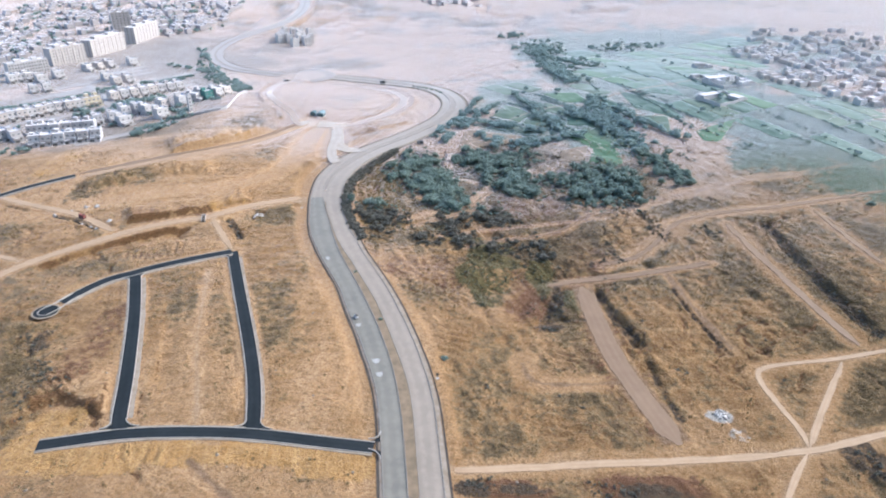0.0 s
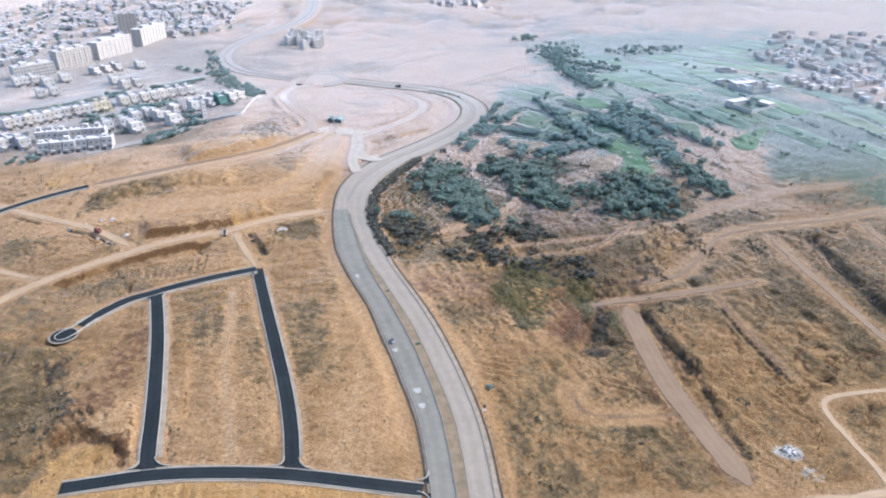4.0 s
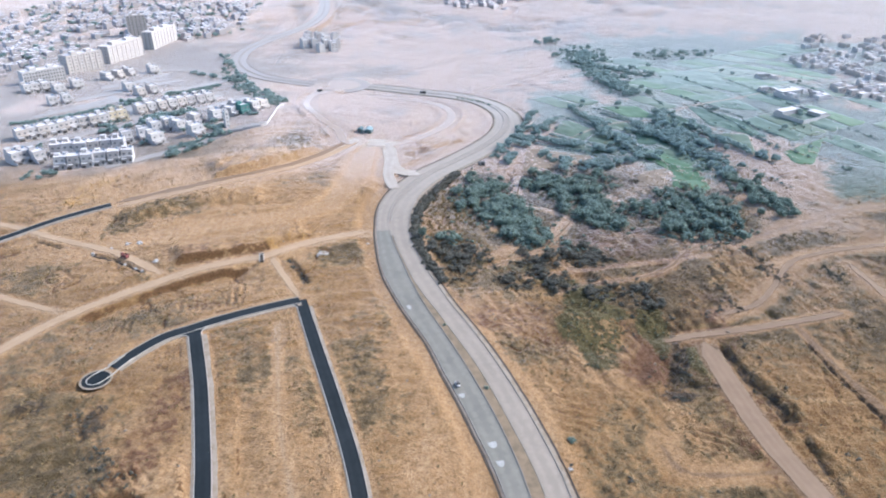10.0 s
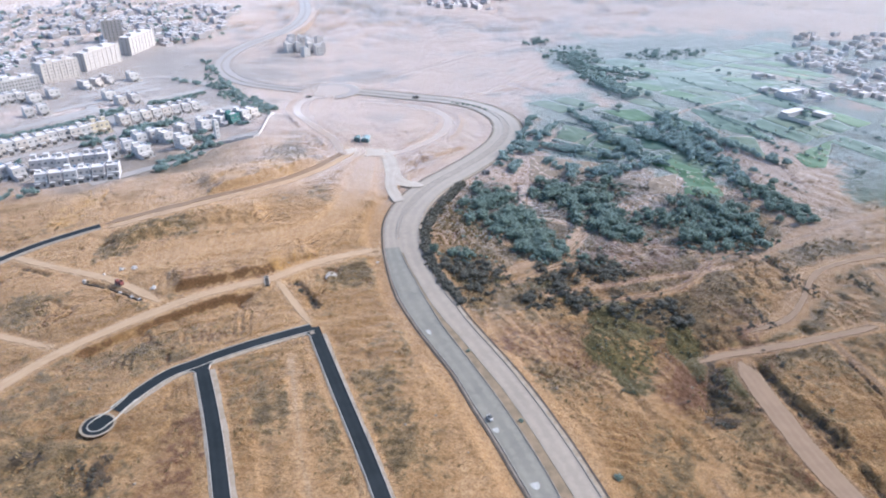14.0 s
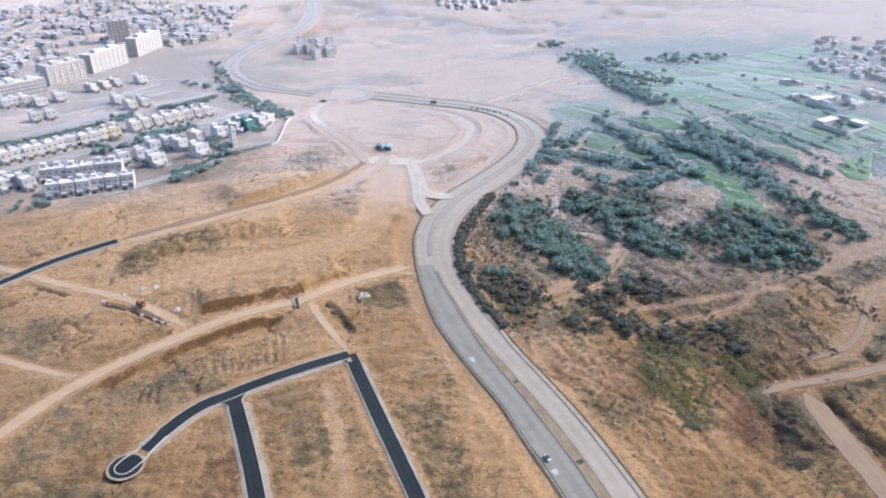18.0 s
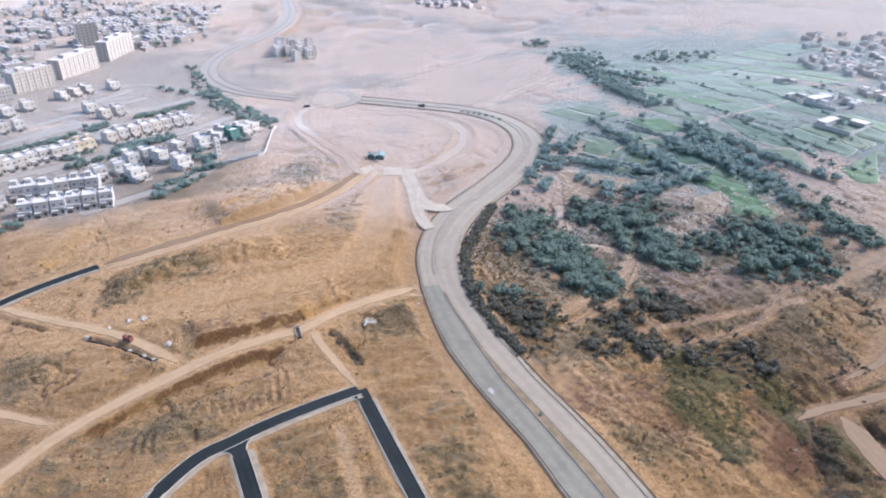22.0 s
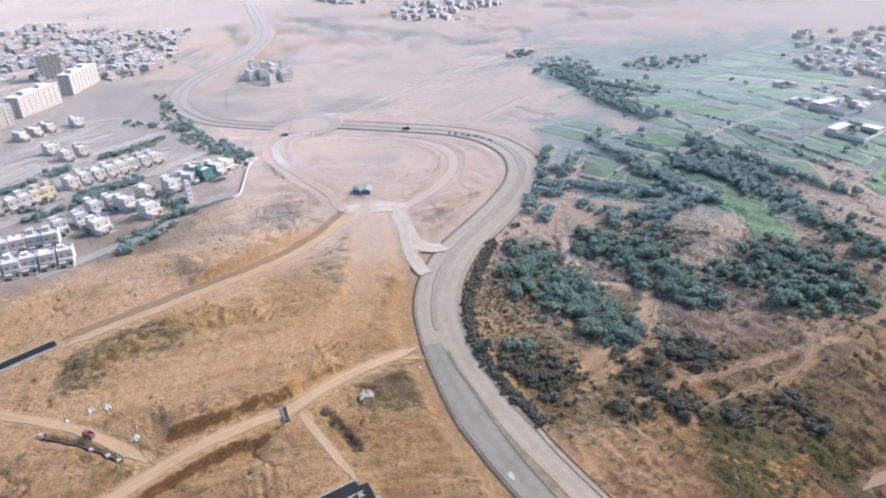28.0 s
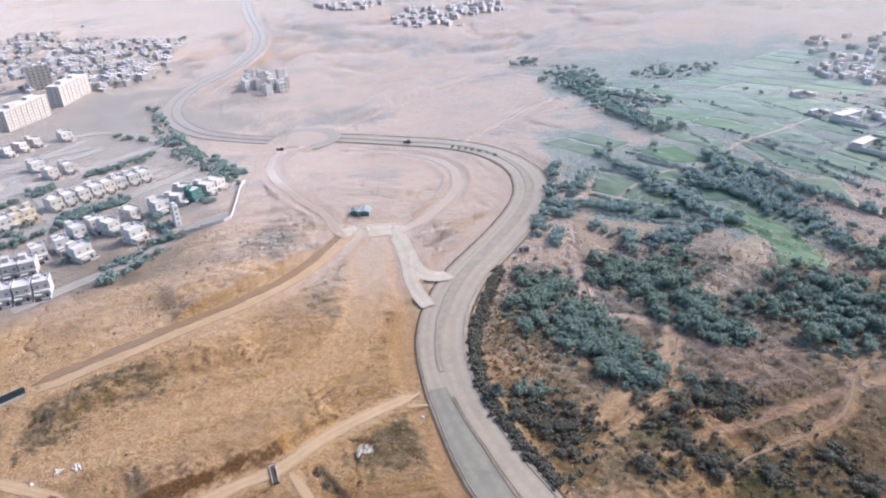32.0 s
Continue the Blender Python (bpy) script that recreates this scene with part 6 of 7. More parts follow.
for line, width, n in BELTS:
    for q in along(line, width, int(n * 2.4), rng):
        far_spots.append((q[0], q[1], rng.uniform(0.5, 1.05), rng.uniform(0, 6.28), int(rng.integers(5))))
for x, y, ra, rb, v in GREEN:
    for _ in range(3):
        far_spots.append((x + rng.normal(0, ra * 0.6), y + rng.normal(0, rb * 0.6), rng.uniform(0.45, 0.95), rng.uniform(0, 6.28), int(rng.integers(5))))
thicket = []
for x, y, ra, rb, n in WOODS:
    for _ in range(int(n * 3) if y < 352 else int(n * 5) if y < 480 else int(n * 1.5)):
        thicket.append((x + rng.normal(0, ra * 0.58), y + rng.normal(0, rb * 0.58), rng.uniform(0.5, 1.9), rng.uniform(0, 6.28), int(rng.integers(4))))
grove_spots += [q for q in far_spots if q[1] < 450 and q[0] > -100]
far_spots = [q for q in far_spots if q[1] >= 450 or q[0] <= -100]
merged("woodland", far_spots, CROWNS, LEAF_HAZED, "thorn trees between the fields, paled for haze", "woodland")

merged("grove", grove_spots, CROWNS, LEAF, "dusty dark green thorn trees grown close together", "grove")
merged("thicket", [q for q in thicket if q[1] >= 362], BUSHES, LEAF, "low dusty thorn bushes under the trees", "thicket")
merged("thicket", [q for q in thicket if q[1] < 362], BUSHES, LEAF_BROWN, "low brown thorn bushes on the dry slope", "thicket")
for k, (line, width, n) in enumerate(HEDGES):
    town = line[0][0] < -180 and line[0][1] > 450
    spots = [(q[0], q[1], rng.uniform(0.6, 1.5) * (1.7 if town else 1.0 if line[0][1] > 480 else 0.7), rng.uniform(0, 6.28), int(rng.integers(4))) for q in along(line, width, int(n * (3.2 if town else 1.6 if line[0][1] > 480 else 3.0)), rng)]
    if k == 0:  # the dense strip below the road's kerb
        spots = [(x, y, 1.6 * size, turn, shape) for x, y, size, turn, shape in spots]
    # Far hedges take the leaves that are paled for haze.
    merged("hedge", spots, BUSHES, LEAF_BROWN if k == 0 else LEAF_GREEN if town else LEAF_HAZED if line[0][1] > 480 else LEAF_BROWN, "clipped green bushes between the houses" if town else "dusty dark bushes along the edge of the cut", "hedge")


def strewn(chance, n, box, seed):
    """Places in a box, kept where chance says so."""
    r = np.random.default_rng(seed)
    x, y = r.uniform(box[0], box[1], n), r.uniform(box[2], box[3], n)
    i = np.clip(np.searchsorted(GX, x), 0, len(GX) - 1)
    j = np.clip(np.searchsorted(GY, y), 0, len(GY) - 1)
    keep = r.uniform(0, 1, n) < chance[i, j]
    return np.c_[x, y][keep], r


open_land = (1 - np.clip(bed_w * 1.3, 0, 1)) * (1 - grey_zone)
TUFTS = []
for k in range(5):
    r = np.random.default_rng(200 + k)
    v, f = [], []
    for _ in range(7):
        a, lean, s = r.uniform(0, 6.28), r.uniform(0.1, 0.5), r.uniform(0.25, 0.6)
        d = np.array([math.cos(a), math.sin(a), 0])
        u = np.array([-d[1], d[0], 0]) * 0.14
        b0 = d * r.uniform(0, 0.3)
        base = len(v)
        v += [tuple(b0 - u), tuple(b0 + u), tuple(b0 + d * lean * s + u * 0.7 + (0, 0, s)), tuple(b0 + d * lean * s - u * 0.7 + (0, 0, s))]
        f.append((base, base + 1, base + 2, base + 3))
    TUFTS.append((np.array(v), np.array(f)))
spots, r = strewn(open_land * (0.1 + 0.6 * scrub), 34000, (-290, 230, 130, 520), 301)
merged("dry_grass", [(x, y, r.uniform(0.7, 1.7), r.uniform(0, 6.28), int(r.integers(5))) for x, y in spots], TUFTS, STRAW, "tufts of dry straw grass on the slopes", "dry grass")
tuft_zone = ease((fbm(XX, YY, 13, 4, 71) - 0.12) * 5)
spots, r = strewn(open_land * ease((scrub - 0.3) * 2.2) * tuft_zone, 15000, (-290, 230, 130, 520), 302)
merged("brush", [(x, y, r.uniform(0.18, 0.6), r.uniform(0, 6.28), int(r.integers(4))) for x, y in spots], BUSHES, LEAF_DRY, "low brown brush dotted over the rough ground", "brush")
slope = open_land * np.exp(-(((XX + 40) / 15) ** 2 + ((YY - 405) / 45) ** 2))
spots, r = strewn(slope, 2600, (-75, 5, 330, 480), 303)
merged("tussocks", [(x, y, r.uniform(1.2, 2.6), r.uniform(0, 6.28), int(r.integers(5))) for x, y in spots], TUFTS, STRAW, "straw yellow tussocks on the bank below the road", "tussocks")
spots, r = strewn(open_land * scrub_zone * tuft_zone * 0.6, 1100, (-60, 230, 170, 480), 304)
merged("shrubs", [(x, y, r.uniform(0.5, 1.3), r.uniform(0, 6.28), int(r.integers(4))) for x, y in spots], BUSHES, LEAF_BROWN, "scattered dark brown shrubs on the dry plots", "shrubs")
spots, r = strewn(open_land * np.clip(olive_zone, 0, 1), 14000, (-30, 120, 230, 400), 305)
merged("brush", [(x, y, r.uniform(0.2, 0.8), r.uniform(0, 6.28), int(r.integers(4))) for x, y in spots[:300]], BUSHES, LEAF_OLIVE, "clumps of dark olive brush in the hollow", "brush")
spots, r = strewn(open_land * np.clip(wood_floor_zone, 0, 1) * ease((fbm(XX, YY, 11, 4, 91) + 0.05) * 4), 9000, (-70, 160, 280, 480), 306)
merged("brush", [(x, y, r.uniform(0.2, 0.75), r.uniform(0, 6.28), int(r.integers(4))) for x, y in spots[:2600]], BUSHES, LEAF_BROWN, "low dark thorn brush under the trees", "brush")
plant_tree(*TALLTREE[0], 0.75, 2, 0.5, "slim dark tree beside the road kerb", "", 1.9)
for x, y in SHRUBS[:1]:
    plant_tree(x, y, 0.55, 1, 1.0, "round green shrub alone on the slope", "", 0.7)
for k, (x, y) in enumerate(MEDIANTREES):
    plant_tree(x, y, 0.36, k, k + 0.4, "small young tree on the brown median", "trees on the median", 0.9)
for k, (x, y) in enumerate(MEDIANBUSH):
    plant_tree(x, y, 0.5, k, k, "small dark tree planted on the median", "trees on the median", 0.9)


GARDENS = [([(-274.0, 554.5), (-260.5, 566.9), (-246.2, 587.9)], 4, 46), ([(-290.5, 645.5), (-272.7, 661.9), (-254.5, 685.8)], 2.5, 22), ([(-312.1, 615.2), (-303.0, 623.9)], 6, 14), ([(-283.2, 542.0), (-273.9, 545.7), (-268.8, 553.3)], 3, 12), ([(-224.4, 471.7), (-214.4, 482.9), (-202.5, 502.7)], 3, 22), ([(-247.4, 704.6), (-222.1, 665.7), (-198.5, 626.3), (-173.5, 578.0)], 4, 36), ([(-213.9, 507.4), (-193.1, 514.4)], 2, 10), ([(-296.6, 530.8), (-281.8, 538.2)], 3, 12), ([(-251.1, 501.9), (-245.4, 519.2)], 3, 9), ([(-361.4, 548.0), (-337.8, 565.8), (-318.8, 599.8)], 3, 34), ([(-301.3, 440.0), (-282.9, 442.2)], 6, 10), ([(-236.0, 524.0), (-205.0, 545.0)], 5, 12)]
garden_trees = [(q[0], q[1], rng.uniform(0.35, 0.85), rng.uniform(0, 6.28), int(rng.integers(5))) for line, width, n in GARDENS for q in along(line, width, n, rng)]
merged("garden_trees", garden_trees, CROWNS, LEAF_GREEN, "small dusty green trees between the houses", "trees")
street_trees = [(x + ra * rng.normal(0, 0.55), y + rb * rng.normal(0, 0.55), rng.uniform(0.7, 1.3), rng.uniform(0, 6.28), int(rng.integers(5))) for x, y, ra, rb, _ in CITY for _ in range(45)]
merged("town_trees", street_trees, CROWNS, LEAF_HAZED, "trees standing between the town houses, paled for haze", "trees")


# ---- buildings ----
def paint_material(name, light, dark, haze_sheen=0.25, rough=0.8):
    m, n, l, b = material(name, rough)
    o = n.new("ShaderNodeObjectInfo")
    a, g = noise_node(n, l, 0.35, 6), noise_node(n, l, 3.0, 5, stretch=(1.0, 1.0, 0.25, 0))
    c = mix(n, l, ramp(n, l, o.outputs["Random"], [(0.0, (0, 0, 0)), (1.0, (1, 1, 1))]), light, dark)
    c = mix(n, l, ramp(n, l, a, [(0.45, (0, 0, 0)), (0.75, (0.5, 0.5, 0.5))]), c, tuple(0.7 * v for v in dark))
    c = mix(n, l, ramp(n, l, g, [(0.5, (0, 0, 0)), (0.8, (0.35, 0.35, 0.35))]), c, tuple(0.6 * v for v in dark))
    l.new(c, b.inputs["Base Color"])
    # A broad sheen veils the walls in place of haze.
    dusty(b, haze_sheen, rough=0.6)
    return m


WHITE = paint_material("white house paint", (0.47, 0.432, 0.395), (0.39, 0.352, 0.318), 0.6)
BEIGE = paint_material("beige house paint", (0.47, 0.405, 0.345), (0.4, 0.34, 0.285), 0.6)
LIME = paint_material("village limewash", (0.54, 0.5, 0.46), (0.43, 0.39, 0.36), 0.8)
CREAM = paint_material("cream flats paint", (0.4, 0.35, 0.305), (0.36, 0.313, 0.272), 0.8)
# Both far town paints have haze put into their colour and sheen.
TOWNPAINT = paint_material("haze-toned town plaster", (0.29, 0.258, 0.235), (0.24, 0.212, 0.193), 1.0)
PALE = paint_material("pale pink paint", (0.31, 0.268, 0.245), (0.26, 0.225, 0.205), 1.0)
GREYWALL = paint_material("grey plaster", (0.4, 0.365, 0.335), (0.32, 0.29, 0.265), 0.7)
YELLOW = paint_material("yellow house paint", (0.5, 0.41, 0.27), (0.45, 0.37, 0.25), 0.5)
ROOF = paint_material("dusty roof screed", (0.42, 0.375, 0.335), (0.34, 0.3, 0.265), 0.7, 0.9)
NET = paint_material("green site net", (0.05, 0.17, 0.14), (0.04, 0.13, 0.11), 0.2)
DARKMETAL = paint_material("dark painted steel", (0.06, 0.055, 0.05), (0.09, 0.08, 0.07), 0.1, 0.6)
TANK = paint_material("blue water tank", (0.12, 0.2, 0.3), (0.3, 0.32, 0.33), 0.1, 0.6)
MUD = paint_material("mud brick", (0.38, 0.315, 0.255), (0.45, 0.385, 0.325), 0.9, 0.95)
GLASS, _, _, gb = material("window glass", 0.12)
gb.inputs["Base Color"].default_value = (0.06, 0.062, 0.065, 1)
# Sheen lifts the dark panes, standing in for haze.
dusty(gb, 0.9, rough=0.7)
gb.inputs["Specular IOR Level"].default_value = 0.6

BOX_FACES = np.array([(0, 3, 2, 1), (4, 5, 6, 7), (0, 1, 5, 4), (1, 2, 6, 5), (2, 3, 7, 6), (3, 0, 4, 7)])
BOX_VERTS = np.array([(-1, -1, -1), (1, -1, -1), (1, 1, -1), (-1, 1, -1), (-1, -1, 1), (1, -1, 1), (1, 1, 1), (-1, 1, 1)], float) * 0.5


def boxes(name, items, mat):
    """One mesh of boxes: x, y, z of the middle of the base, and the sizes."""
    v = np.vstack([BOX_VERTS * (sx, sy, sz) + (x, y, z + sz / 2) for x, y, z, sx, sy, sz in items])
    f = np.vstack([BOX_FACES + 8 * k for k in range(len(items))])
    me = bpy.data.meshes.new(name)
    me.from_pydata(v.tolist(), [], f.tolist())
    me.materials.append(mat)
    return me


def child(name, me, parent, label="", at=None):
    ob = new(name, me)
    ob.parent = parent
    if at:
        ob.matrix_local = Matrix.Translation(at[:3]) @ Euler((0, 0, radians(at[3] if len(at) > 3 else 0))).to_matrix().to_4x4()
    if label:
        tagged(ob, label)
    return ob


PANE = boxes("pane", [(0, 0, 0, 1.35, 0.06, 1.3)], GLASS)
FRAME = boxes("window_frame", [(0, 0.01, -0.12, 1.7, 0.16, 0.1), (0, 0.05, 1.32, 1.8, 0.5, 0.1), (-0.72, 0.01, 0, 0.08, 0.1, 1.3), (0.72, 0.01, 0, 0.08, 0.1, 1.3)], GREYWALL)


def window(parent, x, y, z, turn, framed=True):
    w = child("window", PANE, parent, "", (x, y, z, turn))
    if framed:
        child("window_frame", FRAME, w)
    return w


def house(w, d, floors, seed, wall, label, group, plain=False, stair=2.4):
    """A flat-roofed house: walls, parapet, roof, stair room, tank, porch, windows."""
    r = random.Random(seed)
    h = 3.35 * floors
    top = tagged(new("house"), label, "house", group)
    back = d * r.uniform(0.12, 0.24)  # the upper floor stands back over a terrace
    wall_boxes = [(0, 0, -2.5, w, d, 2.5 + 3.35)]
    if floors > 1:
        wall_boxes.append((0, back / 2, 3.35, w, d - back, h - 3.35))
    child("wall", boxes("wall", wall_boxes, wall), top)
    yb = back / 2 if floors > 1 else 0
    dd = d - back if floors > 1 else d
    t = 0.18
    child("parapet", boxes("parapet", [(0, yb - dd / 2 + t / 2, h, w, t, 0.9), (0, yb + dd / 2 - t / 2, h, w, t, 0.9), (-w / 2 + t / 2, yb, h, t, dd - 2 * t, 0.9), (w / 2 - t / 2, yb, h, t, dd - 2 * t, 0.9)], wall), top)
    child("roof", boxes("roof", [(0, yb, h, w - 2 * t - 0.01, dd - 2 * t - 0.01, 0.12)], ROOF), top)
    sx = r.choice((-1, 1))
    if stair:
        child("stair_room", boxes("stair_room", [(sx * w * 0.26, yb + dd * 0.26, h + 0.12, w * 0.4, dd * 0.3, stair), (sx * w * 0.26, yb + dd * 0.26, h + 0.12 + stair, w * 0.46, dd * 0.34, 0.16)], wall), top)
    if not plain:
        child("water_tank", boxes("water_tank", [(-sx * w * 0.25, yb + dd * 0.32, h + 0.12, 1.2, 1.2, 0.9), (-sx * w * 0.25, yb + dd * 0.32, h + 1.02, 0.8, 0.8, 0.25)], TANK), top)
        if floors > 1:
            child("balcony", boxes("balcony", [(0, -d / 2 - 0.45, 3.2, w * 0.9, 0.9, 0.16), (0, -d / 2 - 0.86, 3.36, w * 0.9, 0.08, 0.8)], wall), top)
        yard = d / 2 + 3.2  # the walled forecourt
        child("forecourt", boxes("forecourt", [(0, -d / 2 - 1.6, -0.3, w, 3.2, 0.4)], ROOF), top)
        for item in ((-w / 2 + 0.1, -d / 2 - 1.65, -1.0, 0.2, 3.1, 2.5), (w / 2 - 0.1, -d / 2 - 1.65, -1.0, 0.2, 3.1, 2.5), (w * 0.22, -yard - 0.1, -1.0, w * 0.5, 0.2, 2.5)):
            child("yard_wall", boxes("yard_wall", [item], wall), top)
        child("canopy", boxes("canopy", [(-w * 0.22, -d / 2 - 1.2, 2.75, w * 0.46, 2.3, 0.16)], ROOF), top)
        child("gate", boxes("gate", [(-w * 0.24, -yard - 0.1, 0.1, w * 0.4, 0.1, 1.9)], DARKMETAL), top)
        child("door", boxes("door", [(w * 0.25, -d / 2 - 0.03, 0, 1.1, 0.08, 2.1)], DARKMETAL), top)
    n = max(1, int(w / 3.2))
    for level in range(floors):
        yy = -d / 2 if level == 0 else yb - dd / 2
        for k in range(n):
            if level == 0 and not plain:
                continue
            window(top, -w / 2 + w * (k + 0.5) / n, yy - 0.02, 0.95 + 3.35 * level, 0, not plain)
        for side in (-1, 1) if not plain or level == 0 else ():
            for q in ((0.3, 0.72) if not plain else (0.5,)):
                window(top, side * (w / 2 + 0.02), yb - dd / 2 + dd * q, 0.95 + 3.35 * level, 90 * side, not plain)
    return top


def stand(ob, x, y, turn, sink=0.0):
    ob.matrix_world = Matrix.LocRotScale((x, y, float(land(x, y)) - sink), Euler((0, 0, turn)), ob.scale)
    return ob


MODELS = [
    (house(7.4, 11.5, 2, 1, WHITE, "white two-storey terraced house with a roof terrace", "houses of the estate", stair=2.2), 0),
    (house(7.0, 10.5, 2, 2, WHITE, "white two-storey house with a low roof room", "houses of the estate", stair=1.2), 0),
    (house(7.4, 11.0, 2, 3, GREYWALL, "grey plastered two-storey house with a flat roof", "houses of the estate"), 0),
    (house(7.2, 10.5, 2, 4, CREAM, "cream two-storey house with a balcony", "houses of the estate", stair=0), 0),
    (house(9.4, 10.5, 2, 6, WHITE, "white detached two-storey house at the estate edge", "houses of the estate"), 0),
    (house(7.2, 10.5, 2, 5, YELLOW, "yellow two-storey house in a white row", "houses of the estate"), 0),
    (house(8.0, 8.5, 2, 7, NET, "unfinished house wrapped in green site netting", "houses of the estate", True), 0),
    (house(7.4, 11.8, 2, 8, BEIGE, "beige two-storey terraced house with a canopy", "houses of the estate", stair=0), 0),
]
used = [False] * len(MODELS)


def put_house(k, x, y, turn):
    model = MODELS[k][0]
    z = float(land(x, y))
    m = Matrix.LocRotScale((x, y, z), Euler((0, 0, turn)), (1, 1, 1))
    if used[k]:
        return copy_thing(model, m)
    used[k] = True
    model.matrix_basis = m
    return model


pick = random.Random(3)
for row_no, (xa, ya, xb, yb_, n) in enumerate(HOUSE_ROWS):
    dx, dy = xb - xa, yb_ - ya
    turn = math.atan2(dy, dx) if n > 1 else math.atan2(28, 24)
    for i in range(n):
        q = i / (n - 1) if n > 1 else 0
        k = pick.choice((0, 0, 1, 1, 7, 7, 2, 3)) if n > 1 else 4
        if row_no == 11:
            k = 6
        elif row_no == 4:
            k = 2
        elif row_no == 14 and i >= 9:
            k = 5
        ja, jb = pick.uniform(-0.4, 0.4), pick.uniform(-0.8, 0.8)
        put_house(k, xa + dx * q - math.sin(turn) * (4 + jb) + ja, ya + dy * q + math.cos(turn) * (4 + jb), turn)


def flats(w, d, floors, wall, label, bays):
    """A tall block of flats: walls with piers, floor bands, windows, roof rooms."""
    h = 3.1 * floors
    top = tagged(new("apartment_block"), label, "apartment block", "blocks of flats")
    child("wall", boxes("wall", [(0, 0, -4, w, d, h + 4)], wall), top)
    child("roof", boxes("roof", [(0, 0, h, w - 0.5, d - 0.5, 0.15)], ROOF), top)
    child("parapet", boxes("parapet", [(0, -d / 2 + 0.12, h, w, 0.24, 1.1), (0, d / 2 - 0.12, h, w, 0.24, 1.1), (-w / 2 + 0.12, 0, h, 0.24, d - 0.5, 1.1), (w / 2 - 0.12, 0, h, 0.24, d - 0.5, 1.1)], wall), top)
    child("roof_room", boxes("roof_room", [(-w * 0.2, 0, h + 0.15, w * 0.16, d * 0.45, 3.0)], wall), top)
    child("roof_room", boxes("roof_room", [(w * 0.24, d * 0.1, h + 0.15, w * 0.14, d * 0.4, 2.4)], wall), top)
    for k in range(bays + 1):
        child("pier", boxes("pier", [(-w / 2 + w * k / bays, -d / 2 - 0.25, 0, 0.9, 0.5, h)], wall), top)
    for level in range(floors):
        child("floor_band", boxes("floor_band", [(0, -d / 2 - 0.12, 3.1 * level + 2.85, w, 0.22, 0.22)], wall), top)
        for k in range(bays):
            window(top, -w / 2 + w * (k + 0.5) / bays, -d / 2 - 0.02, 3.1 * level + 0.95, 0, False)
        for side in (-1, 1):
            for q in (0.3, 0.7):
                window(top, side * (w / 2 + 0.02), -d / 2 + d * q, 3.1 * level + 0.95, 90 * side, False)
    return top


for (xa, ya, xb, yb_), (d, floors, bays) in zip(TOWERS, ((15, 8, 5), (13, 6, 8), (13, 6, 8), (13, 6, 6))):
    w = math.hypot(xb - xa, yb_ - ya) * 0.97
    turn = math.atan2(yb_ - ya, xb - xa)
    stand(flats(w, d, floors, CREAM, "pale many-storey block of flats with vertical piers", bays), (xa + xb) / 2 - math.sin(turn) * d / 2, (ya + yb_) / 2 + math.cos(turn) * d / 2, turn)
xa, ya, xb, yb_ = FLATS
stand(flats(math.hypot(xb - xa, yb_ - ya), 12, 4, WHITE, "long white four-storey block under construction", 14), (xa + xb) / 2, (ya + yb_) / 2, math.atan2(yb_ - ya, xb - xa))

# the hazy town beyond, the village in the fields and the lone cluster
TOWN = [house(9, 9, 1, 11, TOWNPAINT, "low white town house with a stair room", "houses of the far town", True, 1.8), house(9, 10, 2, 12, PALE, "pale pink two-storey town house among others", "houses of the far town", True, 1.6), house(10, 8, 1, 13, TOWNPAINT, "low white town house with a flat roof", "houses of the far town", True, 0)]
HAMLET = [house(8, 6, 1, 21, LIME, "low whitewashed village house with a flat roof", "houses of the village", True, 0), house(11, 5.5, 1, 22, MUD, "long mud-plastered village house beside a yard", "houses of the village", True, 0), house(7, 7, 1, 23, LIME, "white village house with a small stair room", "houses of the village", True, 1.6), house(9, 5, 1, 24, BEIGE, "low tan village house with a flat roof", "houses of the village", True, 0)]


def settle(models, blobs, count, seed, gap, angle):
    """Houses strewn over a few patches, none nearer than gap to the next."""
    r = random.Random(seed)
    taken, first = [], [True] * len(models)
    tries = 0
    while len(taken) < count and tries < count * 40:
        tries += 1
        x, y, ra, rb, _ = r.choice(blobs)
        a, q = r.uniform(0, 2 * math.pi), math.sqrt(r.random()) * 1.1
        px, py = x + ra * q * math.cos(a), y + rb * q * math.sin(a)
        if any((px - u) ** 2 + (py - v) ** 2 < gap * gap for u, v in taken):
            continue
        taken.append((px, py))
        k = r.randrange(len(models))
        turn = angle + r.choice((0, math.pi / 2, math.pi)) + r.uniform(-0.15, 0.15)
        m = Matrix.LocRotScale((px, py, float(land(px, py))), Euler((0, 0, turn)), (1, 1, 1))
        if first[k]:
            models[k].matrix_basis, first[k] = m, False
        else:
            copy_thing(models[k], m)


settle(TOWN, CITY, 110, 71, 13.0, 0.9)
r = random.Random(77)
mass = bpy.data.meshes.new("town")
vs, fs, kinds = [], [], []


def add_box(x, y, z, sx, sy, sz, turn, kind):
    c, s = math.cos(turn), math.sin(turn)
    q = BOX_VERTS * (sx, sy, sz)
    fs.append(BOX_FACES + 8 * len(vs))
    vs.append(np.c_[q[:, 0] * c - q[:, 1] * s + x, q[:, 0] * s + q[:, 1] * c + y, q[:, 2] + z + sz / 2])
    kinds.extend([kind] * 6)


